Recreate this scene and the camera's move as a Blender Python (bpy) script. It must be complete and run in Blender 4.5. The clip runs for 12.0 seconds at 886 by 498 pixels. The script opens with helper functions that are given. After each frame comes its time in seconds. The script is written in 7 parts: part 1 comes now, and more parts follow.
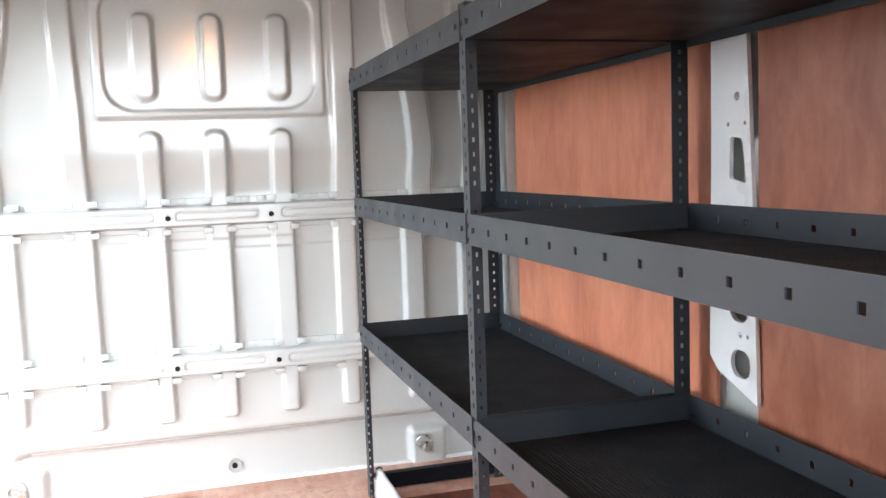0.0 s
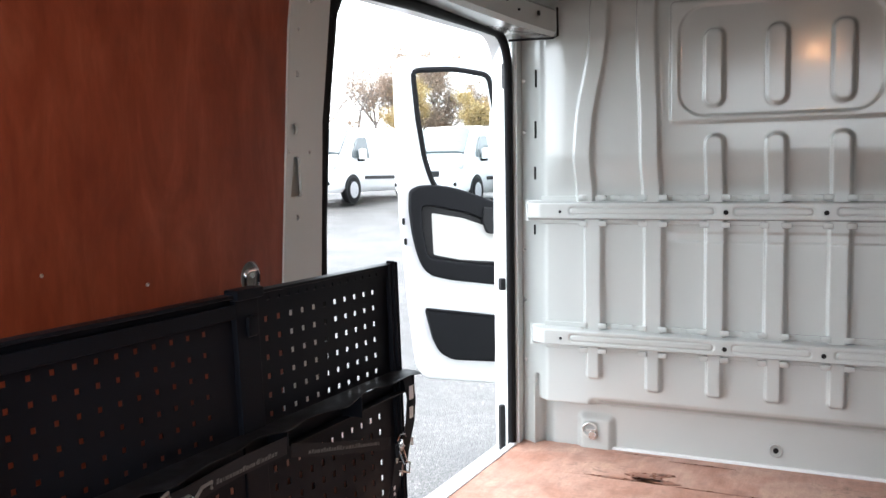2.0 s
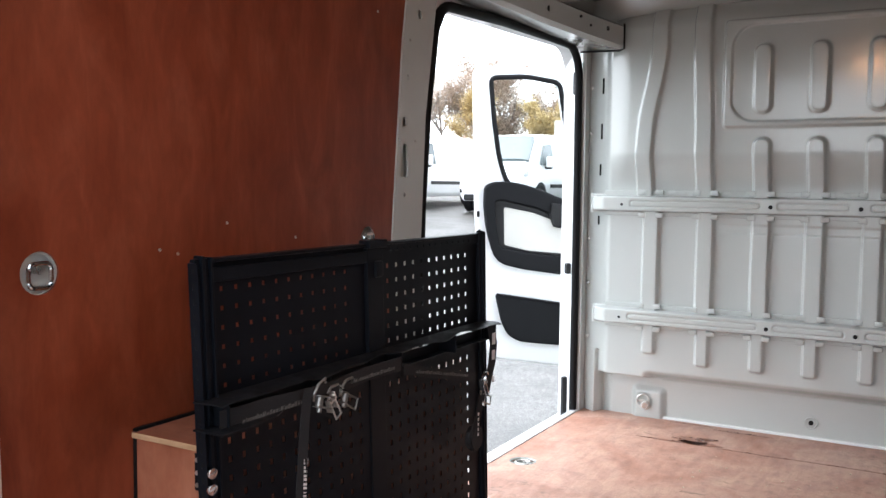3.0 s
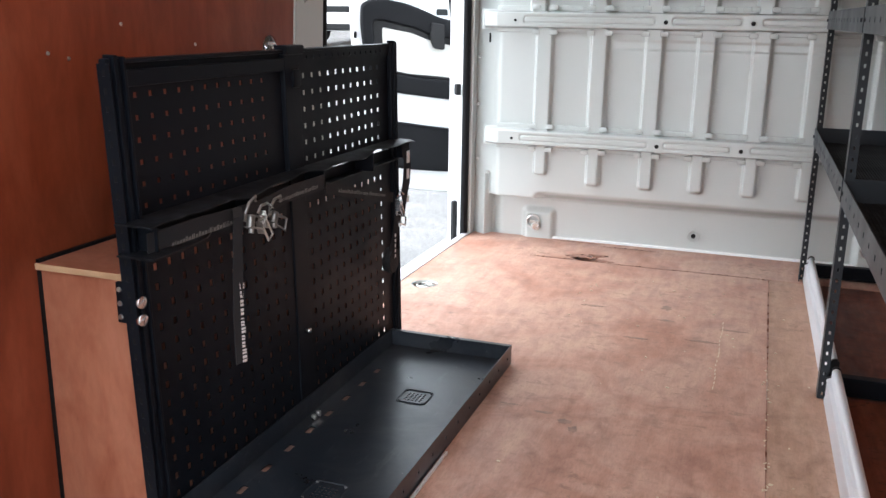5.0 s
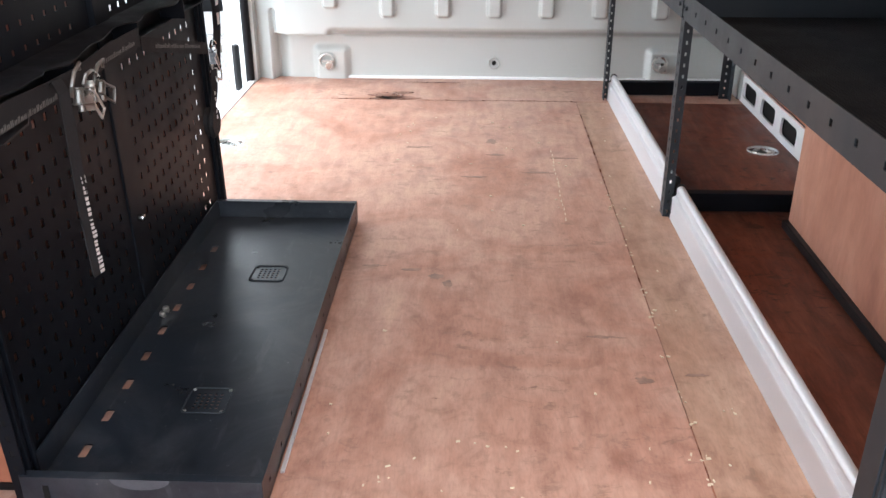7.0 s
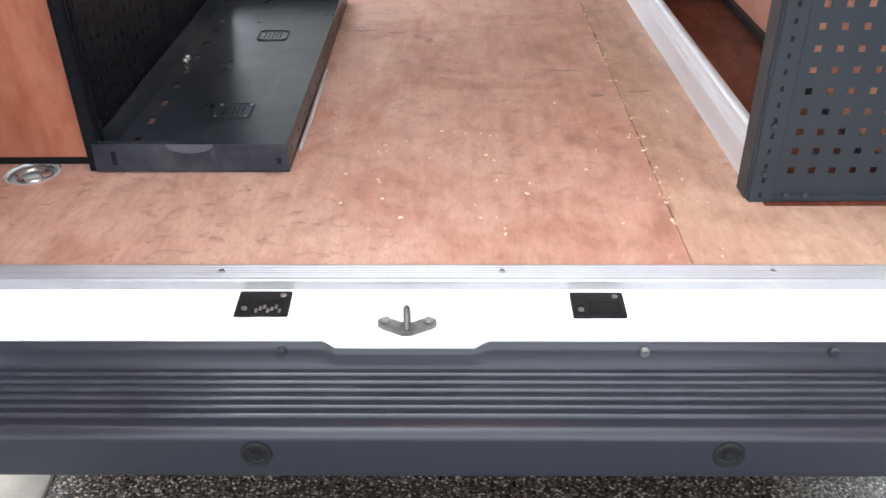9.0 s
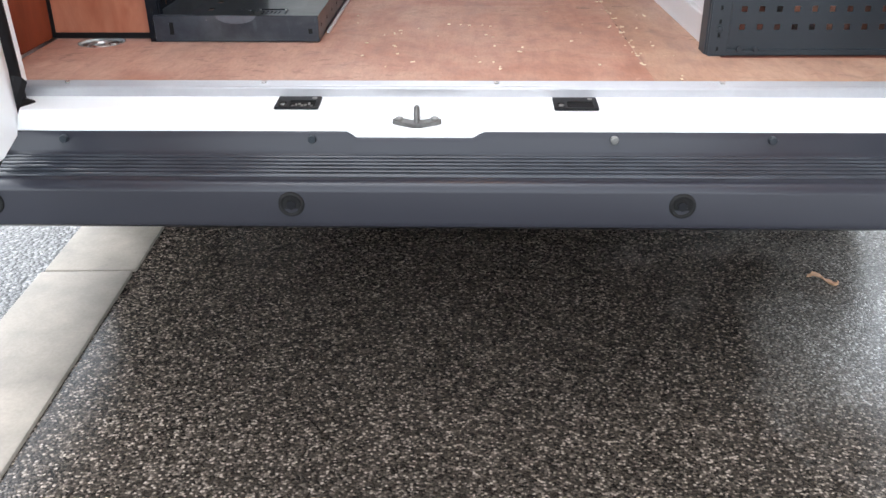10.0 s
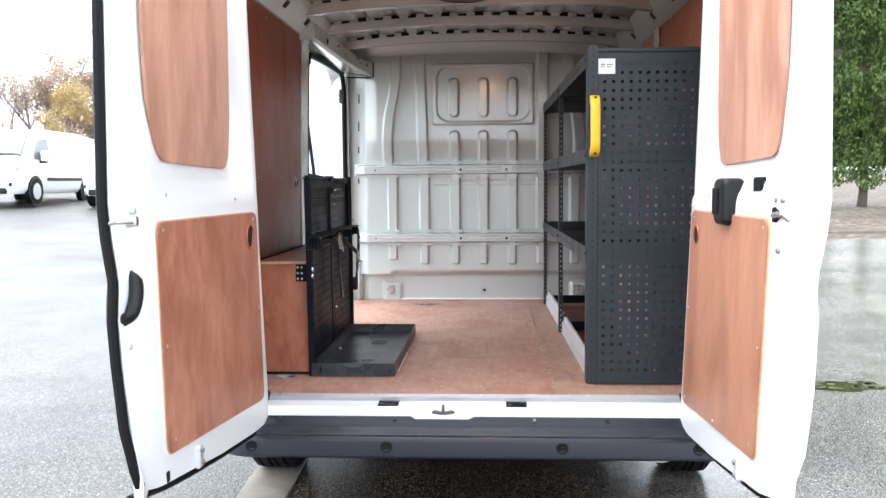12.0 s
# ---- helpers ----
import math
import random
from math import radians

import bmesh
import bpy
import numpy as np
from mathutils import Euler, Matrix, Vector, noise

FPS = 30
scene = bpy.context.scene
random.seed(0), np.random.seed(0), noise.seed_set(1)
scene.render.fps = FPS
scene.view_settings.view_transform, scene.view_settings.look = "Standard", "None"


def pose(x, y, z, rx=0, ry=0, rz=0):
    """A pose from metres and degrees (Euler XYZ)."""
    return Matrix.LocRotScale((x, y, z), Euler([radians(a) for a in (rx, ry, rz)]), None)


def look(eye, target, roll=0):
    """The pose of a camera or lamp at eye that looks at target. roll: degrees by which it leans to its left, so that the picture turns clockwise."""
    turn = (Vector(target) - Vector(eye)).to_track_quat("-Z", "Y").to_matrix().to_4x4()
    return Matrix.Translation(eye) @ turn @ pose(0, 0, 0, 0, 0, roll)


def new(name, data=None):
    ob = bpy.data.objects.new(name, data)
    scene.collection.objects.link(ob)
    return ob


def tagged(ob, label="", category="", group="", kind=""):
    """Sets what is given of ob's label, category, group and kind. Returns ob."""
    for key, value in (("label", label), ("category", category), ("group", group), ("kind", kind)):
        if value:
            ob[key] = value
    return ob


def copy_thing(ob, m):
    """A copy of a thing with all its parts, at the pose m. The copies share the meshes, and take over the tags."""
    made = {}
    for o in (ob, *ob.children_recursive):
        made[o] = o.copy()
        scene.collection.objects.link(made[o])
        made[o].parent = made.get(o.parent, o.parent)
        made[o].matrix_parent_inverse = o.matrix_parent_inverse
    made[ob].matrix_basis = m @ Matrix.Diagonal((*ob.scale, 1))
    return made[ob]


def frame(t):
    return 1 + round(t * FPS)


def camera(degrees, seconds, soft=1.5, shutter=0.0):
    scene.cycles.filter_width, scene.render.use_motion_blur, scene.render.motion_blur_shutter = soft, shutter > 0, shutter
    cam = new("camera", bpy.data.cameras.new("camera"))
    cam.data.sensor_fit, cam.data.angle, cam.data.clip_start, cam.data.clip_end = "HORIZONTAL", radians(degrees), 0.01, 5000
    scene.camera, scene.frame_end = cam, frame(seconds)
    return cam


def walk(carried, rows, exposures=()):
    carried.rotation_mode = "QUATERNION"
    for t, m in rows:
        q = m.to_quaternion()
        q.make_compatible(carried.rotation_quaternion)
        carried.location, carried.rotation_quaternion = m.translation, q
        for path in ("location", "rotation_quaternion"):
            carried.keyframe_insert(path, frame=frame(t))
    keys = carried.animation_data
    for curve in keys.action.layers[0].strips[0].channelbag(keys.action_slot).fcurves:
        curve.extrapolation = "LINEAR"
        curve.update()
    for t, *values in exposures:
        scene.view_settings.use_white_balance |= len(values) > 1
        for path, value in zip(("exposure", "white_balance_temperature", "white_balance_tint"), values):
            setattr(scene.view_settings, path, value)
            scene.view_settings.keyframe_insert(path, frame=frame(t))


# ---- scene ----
cam = camera(53.0, 12.0)
PATH = [
    (0, (-0.064, -0.104, 0.977), (0.472, 1.813, 0.781), -2.0),
    (0.5, (-0.027, -0.124, 0.982), (0.109, 1.863, 0.799), -1.8),
    (1, (0.013, -0.222, 0.994), (-0.203, 1.758, 0.815), -1.4),
    (1.5, (0.145, -0.291, 0.986), (-0.356, 1.638, 0.816), -1.4),
    (2, (0.272, -0.356, 0.976), (-0.592, 1.441, 0.808), -0.9),
    (2.5, (0.337, -0.504, 0.952), (-0.646, 1.23, 0.786), -0.3),
    (3, (0.412, -0.766, 0.916), (-0.572, 0.969, 0.768), 0.6),
    (3.5, (0.413, -0.884, 0.906), (-0.44, 0.91, 0.677), 0.6),
    (3.7, (0.406, -0.88, 0.913), (-0.43, 0.908, 0.593), 0.8),
    (5.3, (0.169, -0.679, 0.84), (-0.404, 1.168, 0.331), 0.8),
    (5.5, (0.142, -0.637, 0.837), (-0.367, 1.228, 0.325), 0.8),
    (6, (0.068, -0.59, 0.834), (-0.207, 1.271, 0.155), 0.9),
    (6.5, (-0.029, -0.591, 0.834), (-0.135, 1.232, 0.018), 0.6),
    (6.7, (-0.052, -0.589, 0.832), (-0.135, 1.231, 0.008), 0.4),
    (8.5, (-0.014, -0.911, 0.783), (-0.059, 0.79, -0.268), -0.4),
    (9, (-0.051, -1.027, 0.677), (-0.068, 0.675, -0.373), -0.3),
    (9.5, (-0.045, -1.176, 0.539), (-0.051, 0.543, -0.482), -0.5),
    (10, (-0.032, -1.447, 0.41), (-0.079, 0.348, -0.472), -0.3),
    (10.5, (-0.029, -1.801, 0.359), (-0.093, 0.097, -0.269), -0.2),
    (11, (0.006, -2.189, 0.397), (-0.114, -0.212, 0.119), -0.6),
    (11.5, (0.035, -2.638, 0.583), (-0.116, -0.65, 0.423), -0.4),
    (12, (0.061, -3.117, 0.761), (-0.048, -1.125, 0.612), -0.4),
]
walk(cam, [(t, look(eye, target, roll)) for t, eye, target, roll in PATH], ((0, 3.95, 6060, 8), (0.7, 3.76, 6060, 8), (1.2, 3.2, 6060, 8), (1.7, 2.8, 6060, 8), (2.5, 2.48, 6060, 8), (3.5, 2.45, 6060, 8), (5.5, 2.8, 6060, 8), (6.5, 2.88, 6060, 8), (8.5, 3.22, 6060, 8), (9.5, 2.92, 6060, 8), (10.0, 2.88, 6060, 8), (11.0, 2.7, 6060, 8), (11.5, 2.68, 6060, 8), (12.0, 2.57, 6060, 8)))

# ---- light ----
world = bpy.data.worlds.new("overcast_sky")
scene.world = world
world.use_nodes = True
wn = world.node_tree
wn.nodes.clear()
sky = wn.nodes.new("ShaderNodeTexSky")
sky.sky_type = "NISHITA"
sky.sun_disc = False
sky.sun_elevation = radians(67)
sky.sun_rotation = radians(276)
sky.dust_density = 1.0
sky.air_density = 1.0
sky.ozone_density = 1.0
soft_white = wn.nodes.new("ShaderNodeHueSaturation")
soft_white.inputs["Saturation"].default_value = 0.12
back = wn.nodes.new("ShaderNodeBackground")
back.inputs["Strength"].default_value = 0.15
wout = wn.nodes.new("ShaderNodeOutputWorld")
wn.links.new(sky.outputs[0], soft_white.inputs["Color"])
wn.links.new(soft_white.outputs[0], back.inputs["Color"])
wn.links.new(back.outputs[0], wout.inputs["Surface"])

sun_data = bpy.data.lights.new("sun", "SUN")
sun_data.energy = 0.50
sun_data.angle = radians(70)
sun_data.color = (1.0, 0.97, 0.93)
sun = new("sun", sun_data)
sun.matrix_world = look((-6.22, 0.65, 14.73), (0, 0, 0))


# ---- materials ----
def node(nt, kind, **values):
    n = nt.nodes.new(kind)
    for key, value in values.items():
        n.inputs[key].default_value = value
    return n


def base(name):
    m = bpy.data.materials.new(name)
    m.use_nodes = True
    nt = m.node_tree
    b = nt.nodes["Principled BSDF"]
    tc = nt.nodes.new("ShaderNodeTexCoord")
    return m, nt, b, tc.outputs["Object"]


def ramp(nt, source, stops):
    r = nt.nodes.new("ShaderNodeValToRGB")
    el = r.color_ramp.elements
    while len(el) < len(stops):
        el.new(0.5)
    for e, (pos, col) in zip(el, stops):
        e.position = pos
        e.color = (*col, 1) if len(col) == 3 else col
    nt.links.new(source, r.inputs[0])
    return r.outputs[0]


def noise_at(nt, coord, scale, detail=4.0, rough=0.55, stretch=None, warp=0.0):
    if stretch:
        mp = nt.nodes.new("ShaderNodeMapping")
        mp.inputs["Scale"].default_value = stretch
        nt.links.new(coord, mp.inputs["Vector"])
        coord = mp.outputs[0]
    n = node(nt, "ShaderNodeTexNoise", Scale=scale, Detail=detail, Roughness=rough, Distortion=warp)
    nt.links.new(coord, n.inputs["Vector"])
    return n.outputs["Fac"]


def mix(nt, kind, fac, a, b):
    x = nt.nodes.new("ShaderNodeMix")
    x.data_type = "RGBA"
    x.blend_type = kind
    for value, slot in ((fac, x.inputs[0]), (a, x.inputs[6]), (b, x.inputs[7])):
        if isinstance(value, (int, float)):
            slot.default_value = value
        elif isinstance(value, tuple):
            slot.default_value = (*value, 1)
        else:
            nt.links.new(value, slot)
    return x.outputs[2]


def bump(nt, b, height, strength, distance=0.002):
    bp = node(nt, "ShaderNodeBump", Strength=strength, Distance=distance)
    nt.links.new(height, bp.inputs["Height"])
    nt.links.new(bp.outputs[0], b.inputs["Normal"])
    return bp


def grey(v):
    return (v, v, v)


def surface(name, col, rough, metal=0.0, var=0.12, scale=5.0, fine=180.0, bumps=0.05, coat=0.0, rvar=0.12, spec=None, dust=0.0):
    """Painted, plastic or metal surface with broad stains and a fine grain."""
    m, nt, b, co = base(name)
    broad = noise_at(nt, co, scale, 5.0, 0.6)
    small = noise_at(nt, co, fine, 3.0)
    dark = tuple(c * (1 - var) for c in col)
    light = tuple(min(1, c * (1 + var * 0.6)) for c in col)
    c1 = ramp(nt, broad, [(0.3, dark), (0.7, light)])
    c2 = mix(nt, "MULTIPLY", 0.5, c1, ramp(nt, small, [(0.3, grey(1 - var * 0.7)), (0.7, grey(1))]))
    if dust:
        # pale powder in drifts, with single crumbs and faint drag marks
        film = noise_at(nt, co, 5.0, 7.0, 0.68, None, 0.7)
        c2 = mix(nt, "MIX", ramp(nt, film, [(0.46, grey(0.0)), (0.72, grey(0.16 * dust))]), c2, (0.34, 0.35, 0.36))
        crumb = noise_at(nt, co, 95.0, 3.0, 0.6)
        c2 = mix(nt, "MIX", ramp(nt, crumb, [(0.70, grey(0.0)), (0.76, grey(0.4 * dust))]), c2, (0.42, 0.41, 0.40))
        drag = noise_at(nt, co, 13.0, 5.0, 0.65, (3.0, 0.5, 1.0), 0.5)
        c2 = mix(nt, "MIX", ramp(nt, drag, [(0.60, grey(0.0)), (0.70, grey(0.10 * dust))]), c2, (0.36, 0.37, 0.39))
    nt.links.new(c2, b.inputs["Base Color"])
    r = ramp(nt, broad, [(0.25, grey(max(0.02, rough - rvar))), (0.75, grey(min(1, rough + rvar)))])
    nt.links.new(r, b.inputs["Roughness"])
    b.inputs["Metallic"].default_value = metal
    b.inputs["Coat Weight"].default_value = coat
    b.inputs["Coat Roughness"].default_value = 0.12
    if max(col) < 0.05:
        b.inputs["Specular IOR Level"].default_value = 0.3
    if spec is not None:
        b.inputs["Specular IOR Level"].default_value = spec
    bump(nt, b, small, bumps, 0.001)
    return m


def plywood(name, dark, mid, light, stretch, rough=0.5, stain=0.0, coat=0.0, figure=2.6, mottle=0.4):
    """Veneer grain stretched along the board, with cloudy tone and optional dirt."""
    m, nt, b, co = base(name)
    info = nt.nodes.new("ShaderNodeObjectInfo")
    shift = nt.nodes.new("ShaderNodeVectorMath")
    shift.operation = "MULTIPLY_ADD"
    nt.links.new(info.outputs["Random"], shift.inputs[0])
    shift.inputs[1].default_value = (7.0, 5.0, 3.0)
    nt.links.new(co, shift.inputs[2])
    co2 = shift.outputs[0]
    grain = noise_at(nt, co2, 9.0, 8.0, 0.62, stretch, 0.25 if stain else 0.9)
    cloud = noise_at(nt, co2, figure, 6.0, 0.62, tuple(0.35 + 0.65 * s / max(stretch) for s in stretch), 0.35 if stain else 1.2)
    fine = noise_at(nt, co2, 70.0, 3.0, 0.6, tuple(s / max(stretch) * 1.5 for s in stretch))
    c = ramp(nt, grain, [(0.25, dark), (0.5, mid), (0.78, light)])
    c = mix(nt, "MULTIPLY", 0.7, c, ramp(nt, cloud, [(0.37, (0.66, 0.56, 0.53)), (0.49, (0.88, 0.84, 0.83)), (0.6, grey(1.0))]))
    c = mix(nt, "MULTIPLY", 0.3, c, ramp(nt, fine, [(0.3, grey(0.72)), (0.6, grey(1.0))]))
    flame = noise_at(nt, co2, 9.0, 5.0, 0.6, tuple(0.25 + 0.75 * s / max(stretch) for s in stretch), 1.0)
    c = mix(nt, "MULTIPLY", 0.12 if stain else mottle, c, ramp(nt, flame, [(0.38, (0.74, 0.63, 0.58)), (0.56, grey(1.0))]))
    if stain:
        dirt = noise_at(nt, co2, 4.5, 9.0, 0.72)
        c = mix(nt, "MULTIPLY", stain * 0.6, c, ramp(nt, dirt, [(0.34, (0.5, 0.4, 0.37)), (0.44, (0.88, 0.83, 0.81)), (0.6, grey(1.0))]))
        drag = noise_at(nt, co2, 30.0, 4.0, 0.7, (2.2, 0.16, 1.0))
        c = mix(nt, "MULTIPLY", stain * 0.55, c, ramp(nt, drag, [(0.3, (0.62, 0.52, 0.5)), (0.48, grey(1.0))]))
        blot = noise_at(nt, co2, 3.2, 7.0, 0.6, None, 0.8)
        c = mix(nt, "MULTIPLY", stain * 0.8, c, ramp(nt, blot, [(0.36, (0.78, 0.72, 0.70)), (0.46, (0.98, 0.90, 0.87)), (0.54, (1.04, 1.05, 1.02)), (0.66, (1.16, 1.2, 1.14))]))
        smear = noise_at(nt, co2, 11.0, 6.0, 0.68, (1.0, 1.7, 1.0), 0.6)
        c = mix(nt, "MULTIPLY", stain * 0.7, c, ramp(nt, smear, [(0.33, (0.56, 0.50, 0.50)), (0.43, grey(1.0))]))
        scrape = noise_at(nt, co2, 16.0, 3.0, 0.6, (5.5, 0.28, 1.0), 0.3)
        c = mix(nt, "MIX", ramp(nt, scrape, [(0.70, grey(0.0)), (0.75, grey(0.5 * stain))]), c, tuple(min(1.0, x * 1.35) for x in light))
        nick = noise_at(nt, co2, 55.0, 3.0, 0.65, (0.35, 1.6, 1.0))
        c = mix(nt, "MIX", ramp(nt, nick, [(0.69, grey(0.0)), (0.76, grey(0.4 * stain))]), c, tuple(min(1.0, x * 1.3) for x in light))
        speck = noise_at(nt, co2, 120.0, 2.0, 0.5)
        c = mix(nt, "MULTIPLY", stain * 0.7, c, ramp(nt, speck, [(0.25, (0.3, 0.22, 0.2)), (0.32, grey(1.0))]))
        scuff = noise_at(nt, co2, 26.0, 5.0, 0.7)
        c = mix(nt, "MULTIPLY", stain * 0.8, c, ramp(nt, scuff, [(0.27, (0.3, 0.25, 0.24)), (0.38, grey(1.0))]))
        spot = noise_at(nt, co2, 6.0, 8.0, 0.75, (1.0, 0.4, 1.0))
        c = mix(nt, "MIX", ramp(nt, spot, [(0.6, grey(0.0)), (0.78, grey(0.35 * stain))]), c, tuple(min(1.0, x * 1.25) for x in light))
    nt.links.new(c, b.inputs["Base Color"])
    nt.links.new(ramp(nt, cloud, [(0.3, grey(rough - 0.1)), (0.7, grey(rough + 0.12))]), b.inputs["Roughness"])
    b.inputs["Coat Weight"].default_value = coat
    b.inputs["Specular IOR Level"].default_value = 0.36
    bump(nt, b, grain, 0.12, 0.001)
    return m


def worn_boards(name, dark, mid, light, red=1.0, wear=1.0):
    """Walked-on plywood: cloudy pink and tan patches, faint grain, rubbed-in dirt, nicks and crumbs."""
    m, nt, b, co = base(name)
    grain = noise_at(nt, co, 16.0, 7.0, 0.6, (2.6, 0.45, 1.0), 0.5)
    c = ramp(nt, grain, [(0.3, dark), (0.5, mid), (0.72, light)])
    pore = noise_at(nt, co, 150.0, 3.0, 0.6, (1.6, 0.35, 1.0))
    c = mix(nt, "MULTIPLY", 0.5, c, ramp(nt, pore, [(0.32, grey(0.74)), (0.55, grey(1.0))]))
    patch = noise_at(nt, co, 3.4, 7.0, 0.62, None, 0.9)
    c = mix(nt, "MULTIPLY", red, c, ramp(nt, patch, [(0.34, (0.80, 0.66, 0.615)), (0.46, (0.93, 0.86, 0.835)), (0.55, grey(1.0)), (0.66, (1.05, 1.09, 1.08))]))
    cloud = noise_at(nt, co, 11.0, 7.0, 0.66, (1.0, 0.75, 1.0), 0.8)
    c = mix(nt, "MULTIPLY", min(1.0, 0.85 * wear), c, ramp(nt, cloud, [(0.32, (0.74, 0.67, 0.66)), (0.47, (0.95, 0.93, 0.92)), (0.58, grey(1.0))]))
    fleck = noise_at(nt, co, 27.0, 8.0, 0.72, (1.0, 0.55, 1.0), 0.4)
    c = mix(nt, "MULTIPLY", 0.5, c, ramp(nt, fleck, [(0.34, (0.76, 0.69, 0.67)), (0.5, (0.97, 0.96, 0.955)), (0.62, (1.07, 1.06, 1.05))]))
    rub = noise_at(nt, co, 30.0, 6.0, 0.7, (0.8, 1.3, 1.0), 0.6)
    where = noise_at(nt, co, 2.3, 4.0, 0.6)
    dirty = mix(nt, "MULTIPLY", 1.0, ramp(nt, rub, [(0.36, grey(1.0)), (0.45, grey(0.0))]), ramp(nt, where, [(0.40, grey(0.0)), (0.62, grey(0.75 * wear))]))
    c = mix(nt, "MIX", dirty, c, tuple(x * 0.52 for x in dark))
    mark = noise_at(nt, co, 62.0, 4.0, 0.7, (0.55, 1.5, 1.0))
    c = mix(nt, "MULTIPLY", 0.75 * wear, c, ramp(nt, mark, [(0.26, (0.35, 0.26, 0.24)), (0.33, grey(1.0))]))
    pale = noise_at(nt, co, 48.0, 4.0, 0.65, (1.0, 0.6, 1.0), 0.4)
    c = mix(nt, "MIX", ramp(nt, pale, [(0.68, grey(0.0)), (0.75, grey(0.32 * wear))]), c, tuple(min(1.0, x * 1.35) for x in light))
    nt.links.new(c, b.inputs["Base Color"])
    nt.links.new(ramp(nt, cloud, [(0.3, grey(0.34)), (0.7, grey(0.55))]), b.inputs["Roughness"])
    b.inputs["Specular IOR Level"].default_value = 0.36
    bump(nt, b, rub, 0.10, 0.001)
    return m


def rough_ground(name, tones, cell, rough_lo, rough_hi, bump_d, wet_scale, warm=(1, 1, 1), film=0.0, pale_span=None, pale_k=1.0, gloss=0.5, sheen=0.0, ripple=0.45):
    """Loose or bound aggregate: a stone a cell, each with its own tone, over wet and drier patches."""
    m, nt, b, co = base(name)
    vo = node(nt, "ShaderNodeTexVoronoi", Scale=1.0 / cell)
    nt.links.new(co, vo.inputs["Vector"])
    sep = nt.nodes.new("ShaderNodeSeparateColor")
    nt.links.new(vo.outputs["Color"], sep.inputs[0])
    stone = ramp(nt, sep.outputs[0], [(0.0, tones[0]), (0.55, tones[1]), (0.85, tones[2]), (0.97, tones[3])])
    gap = ramp(nt, vo.outputs["Distance"], [(0.25, grey(1.0)), (0.75, grey(0.35))])
    c = mix(nt, "MULTIPLY", 0.8, stone, gap)
    patch = noise_at(nt, co, wet_scale, 5.0, 0.6)
    c = mix(nt, "MULTIPLY", 0.7, c, ramp(nt, patch, [(0.35, grey(0.6)), (0.65, grey(1.0))]))
    c = mix(nt, "MULTIPLY", 1.0, c, warm)
    if pale_span:
        # paler stone away from the kerb, ragged-edged: painted sky sheen on asphalt, drier on gravel
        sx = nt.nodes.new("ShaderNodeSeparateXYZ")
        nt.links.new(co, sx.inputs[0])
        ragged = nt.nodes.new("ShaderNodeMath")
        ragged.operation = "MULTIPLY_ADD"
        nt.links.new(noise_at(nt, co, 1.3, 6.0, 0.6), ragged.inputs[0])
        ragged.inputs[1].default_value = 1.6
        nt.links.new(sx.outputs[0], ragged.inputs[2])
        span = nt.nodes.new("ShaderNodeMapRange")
        span.inputs[1].default_value = pale_span[0] + 0.8
        span.inputs[2].default_value = pale_span[1] + 0.8
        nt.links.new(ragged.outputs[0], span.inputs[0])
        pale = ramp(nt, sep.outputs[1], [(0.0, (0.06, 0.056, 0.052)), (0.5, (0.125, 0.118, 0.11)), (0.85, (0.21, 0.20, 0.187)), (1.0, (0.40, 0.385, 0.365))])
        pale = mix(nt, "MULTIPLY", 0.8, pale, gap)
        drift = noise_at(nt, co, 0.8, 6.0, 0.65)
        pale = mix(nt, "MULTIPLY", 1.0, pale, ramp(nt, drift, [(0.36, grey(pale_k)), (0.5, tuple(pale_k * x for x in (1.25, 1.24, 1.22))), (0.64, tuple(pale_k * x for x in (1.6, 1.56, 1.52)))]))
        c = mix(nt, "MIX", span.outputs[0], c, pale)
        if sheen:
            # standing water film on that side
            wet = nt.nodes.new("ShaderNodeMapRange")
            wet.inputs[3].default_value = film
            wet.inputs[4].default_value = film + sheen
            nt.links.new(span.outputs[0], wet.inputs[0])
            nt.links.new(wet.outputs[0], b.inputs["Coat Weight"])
    nt.links.new(c, b.inputs["Base Color"])
    nt.links.new(ramp(nt, patch, [(0.35, grey(rough_lo)), (0.65, grey(rough_hi))]), b.inputs["Roughness"])
    inv = ramp(nt, vo.outputs["Distance"], [(0.0, grey(1.0)), (0.8, grey(0.0))])
    b.inputs["Coat Weight"].default_value = film
    b.inputs["Specular IOR Level"].default_value = gloss
    b.inputs["Coat Roughness"].default_value = 0.16
    bump(nt, b, inv, 0.75, bump_d)
    soft = node(nt, "ShaderNodeBump", Strength=ripple, Distance=bump_d)
    nt.links.new(inv, soft.inputs["Height"])
    nt.links.new(soft.outputs[0], b.inputs["Coat Normal"])
    return m


def leafy(name, cols, trans=0.25):
    m, nt, b, co = base(name)
    geo = nt.nodes.new("ShaderNodeNewGeometry")
    n = len(cols)
    c = ramp(nt, geo.outputs["Random Per Island"], [(i / max(1, n - 1), col) for i, col in enumerate(cols)])
    nt.links.new(c, b.inputs["Base Color"])
    b.inputs["Roughness"].default_value = 0.6
    b.inputs["Specular IOR Level"].default_value = 0.25
    return m


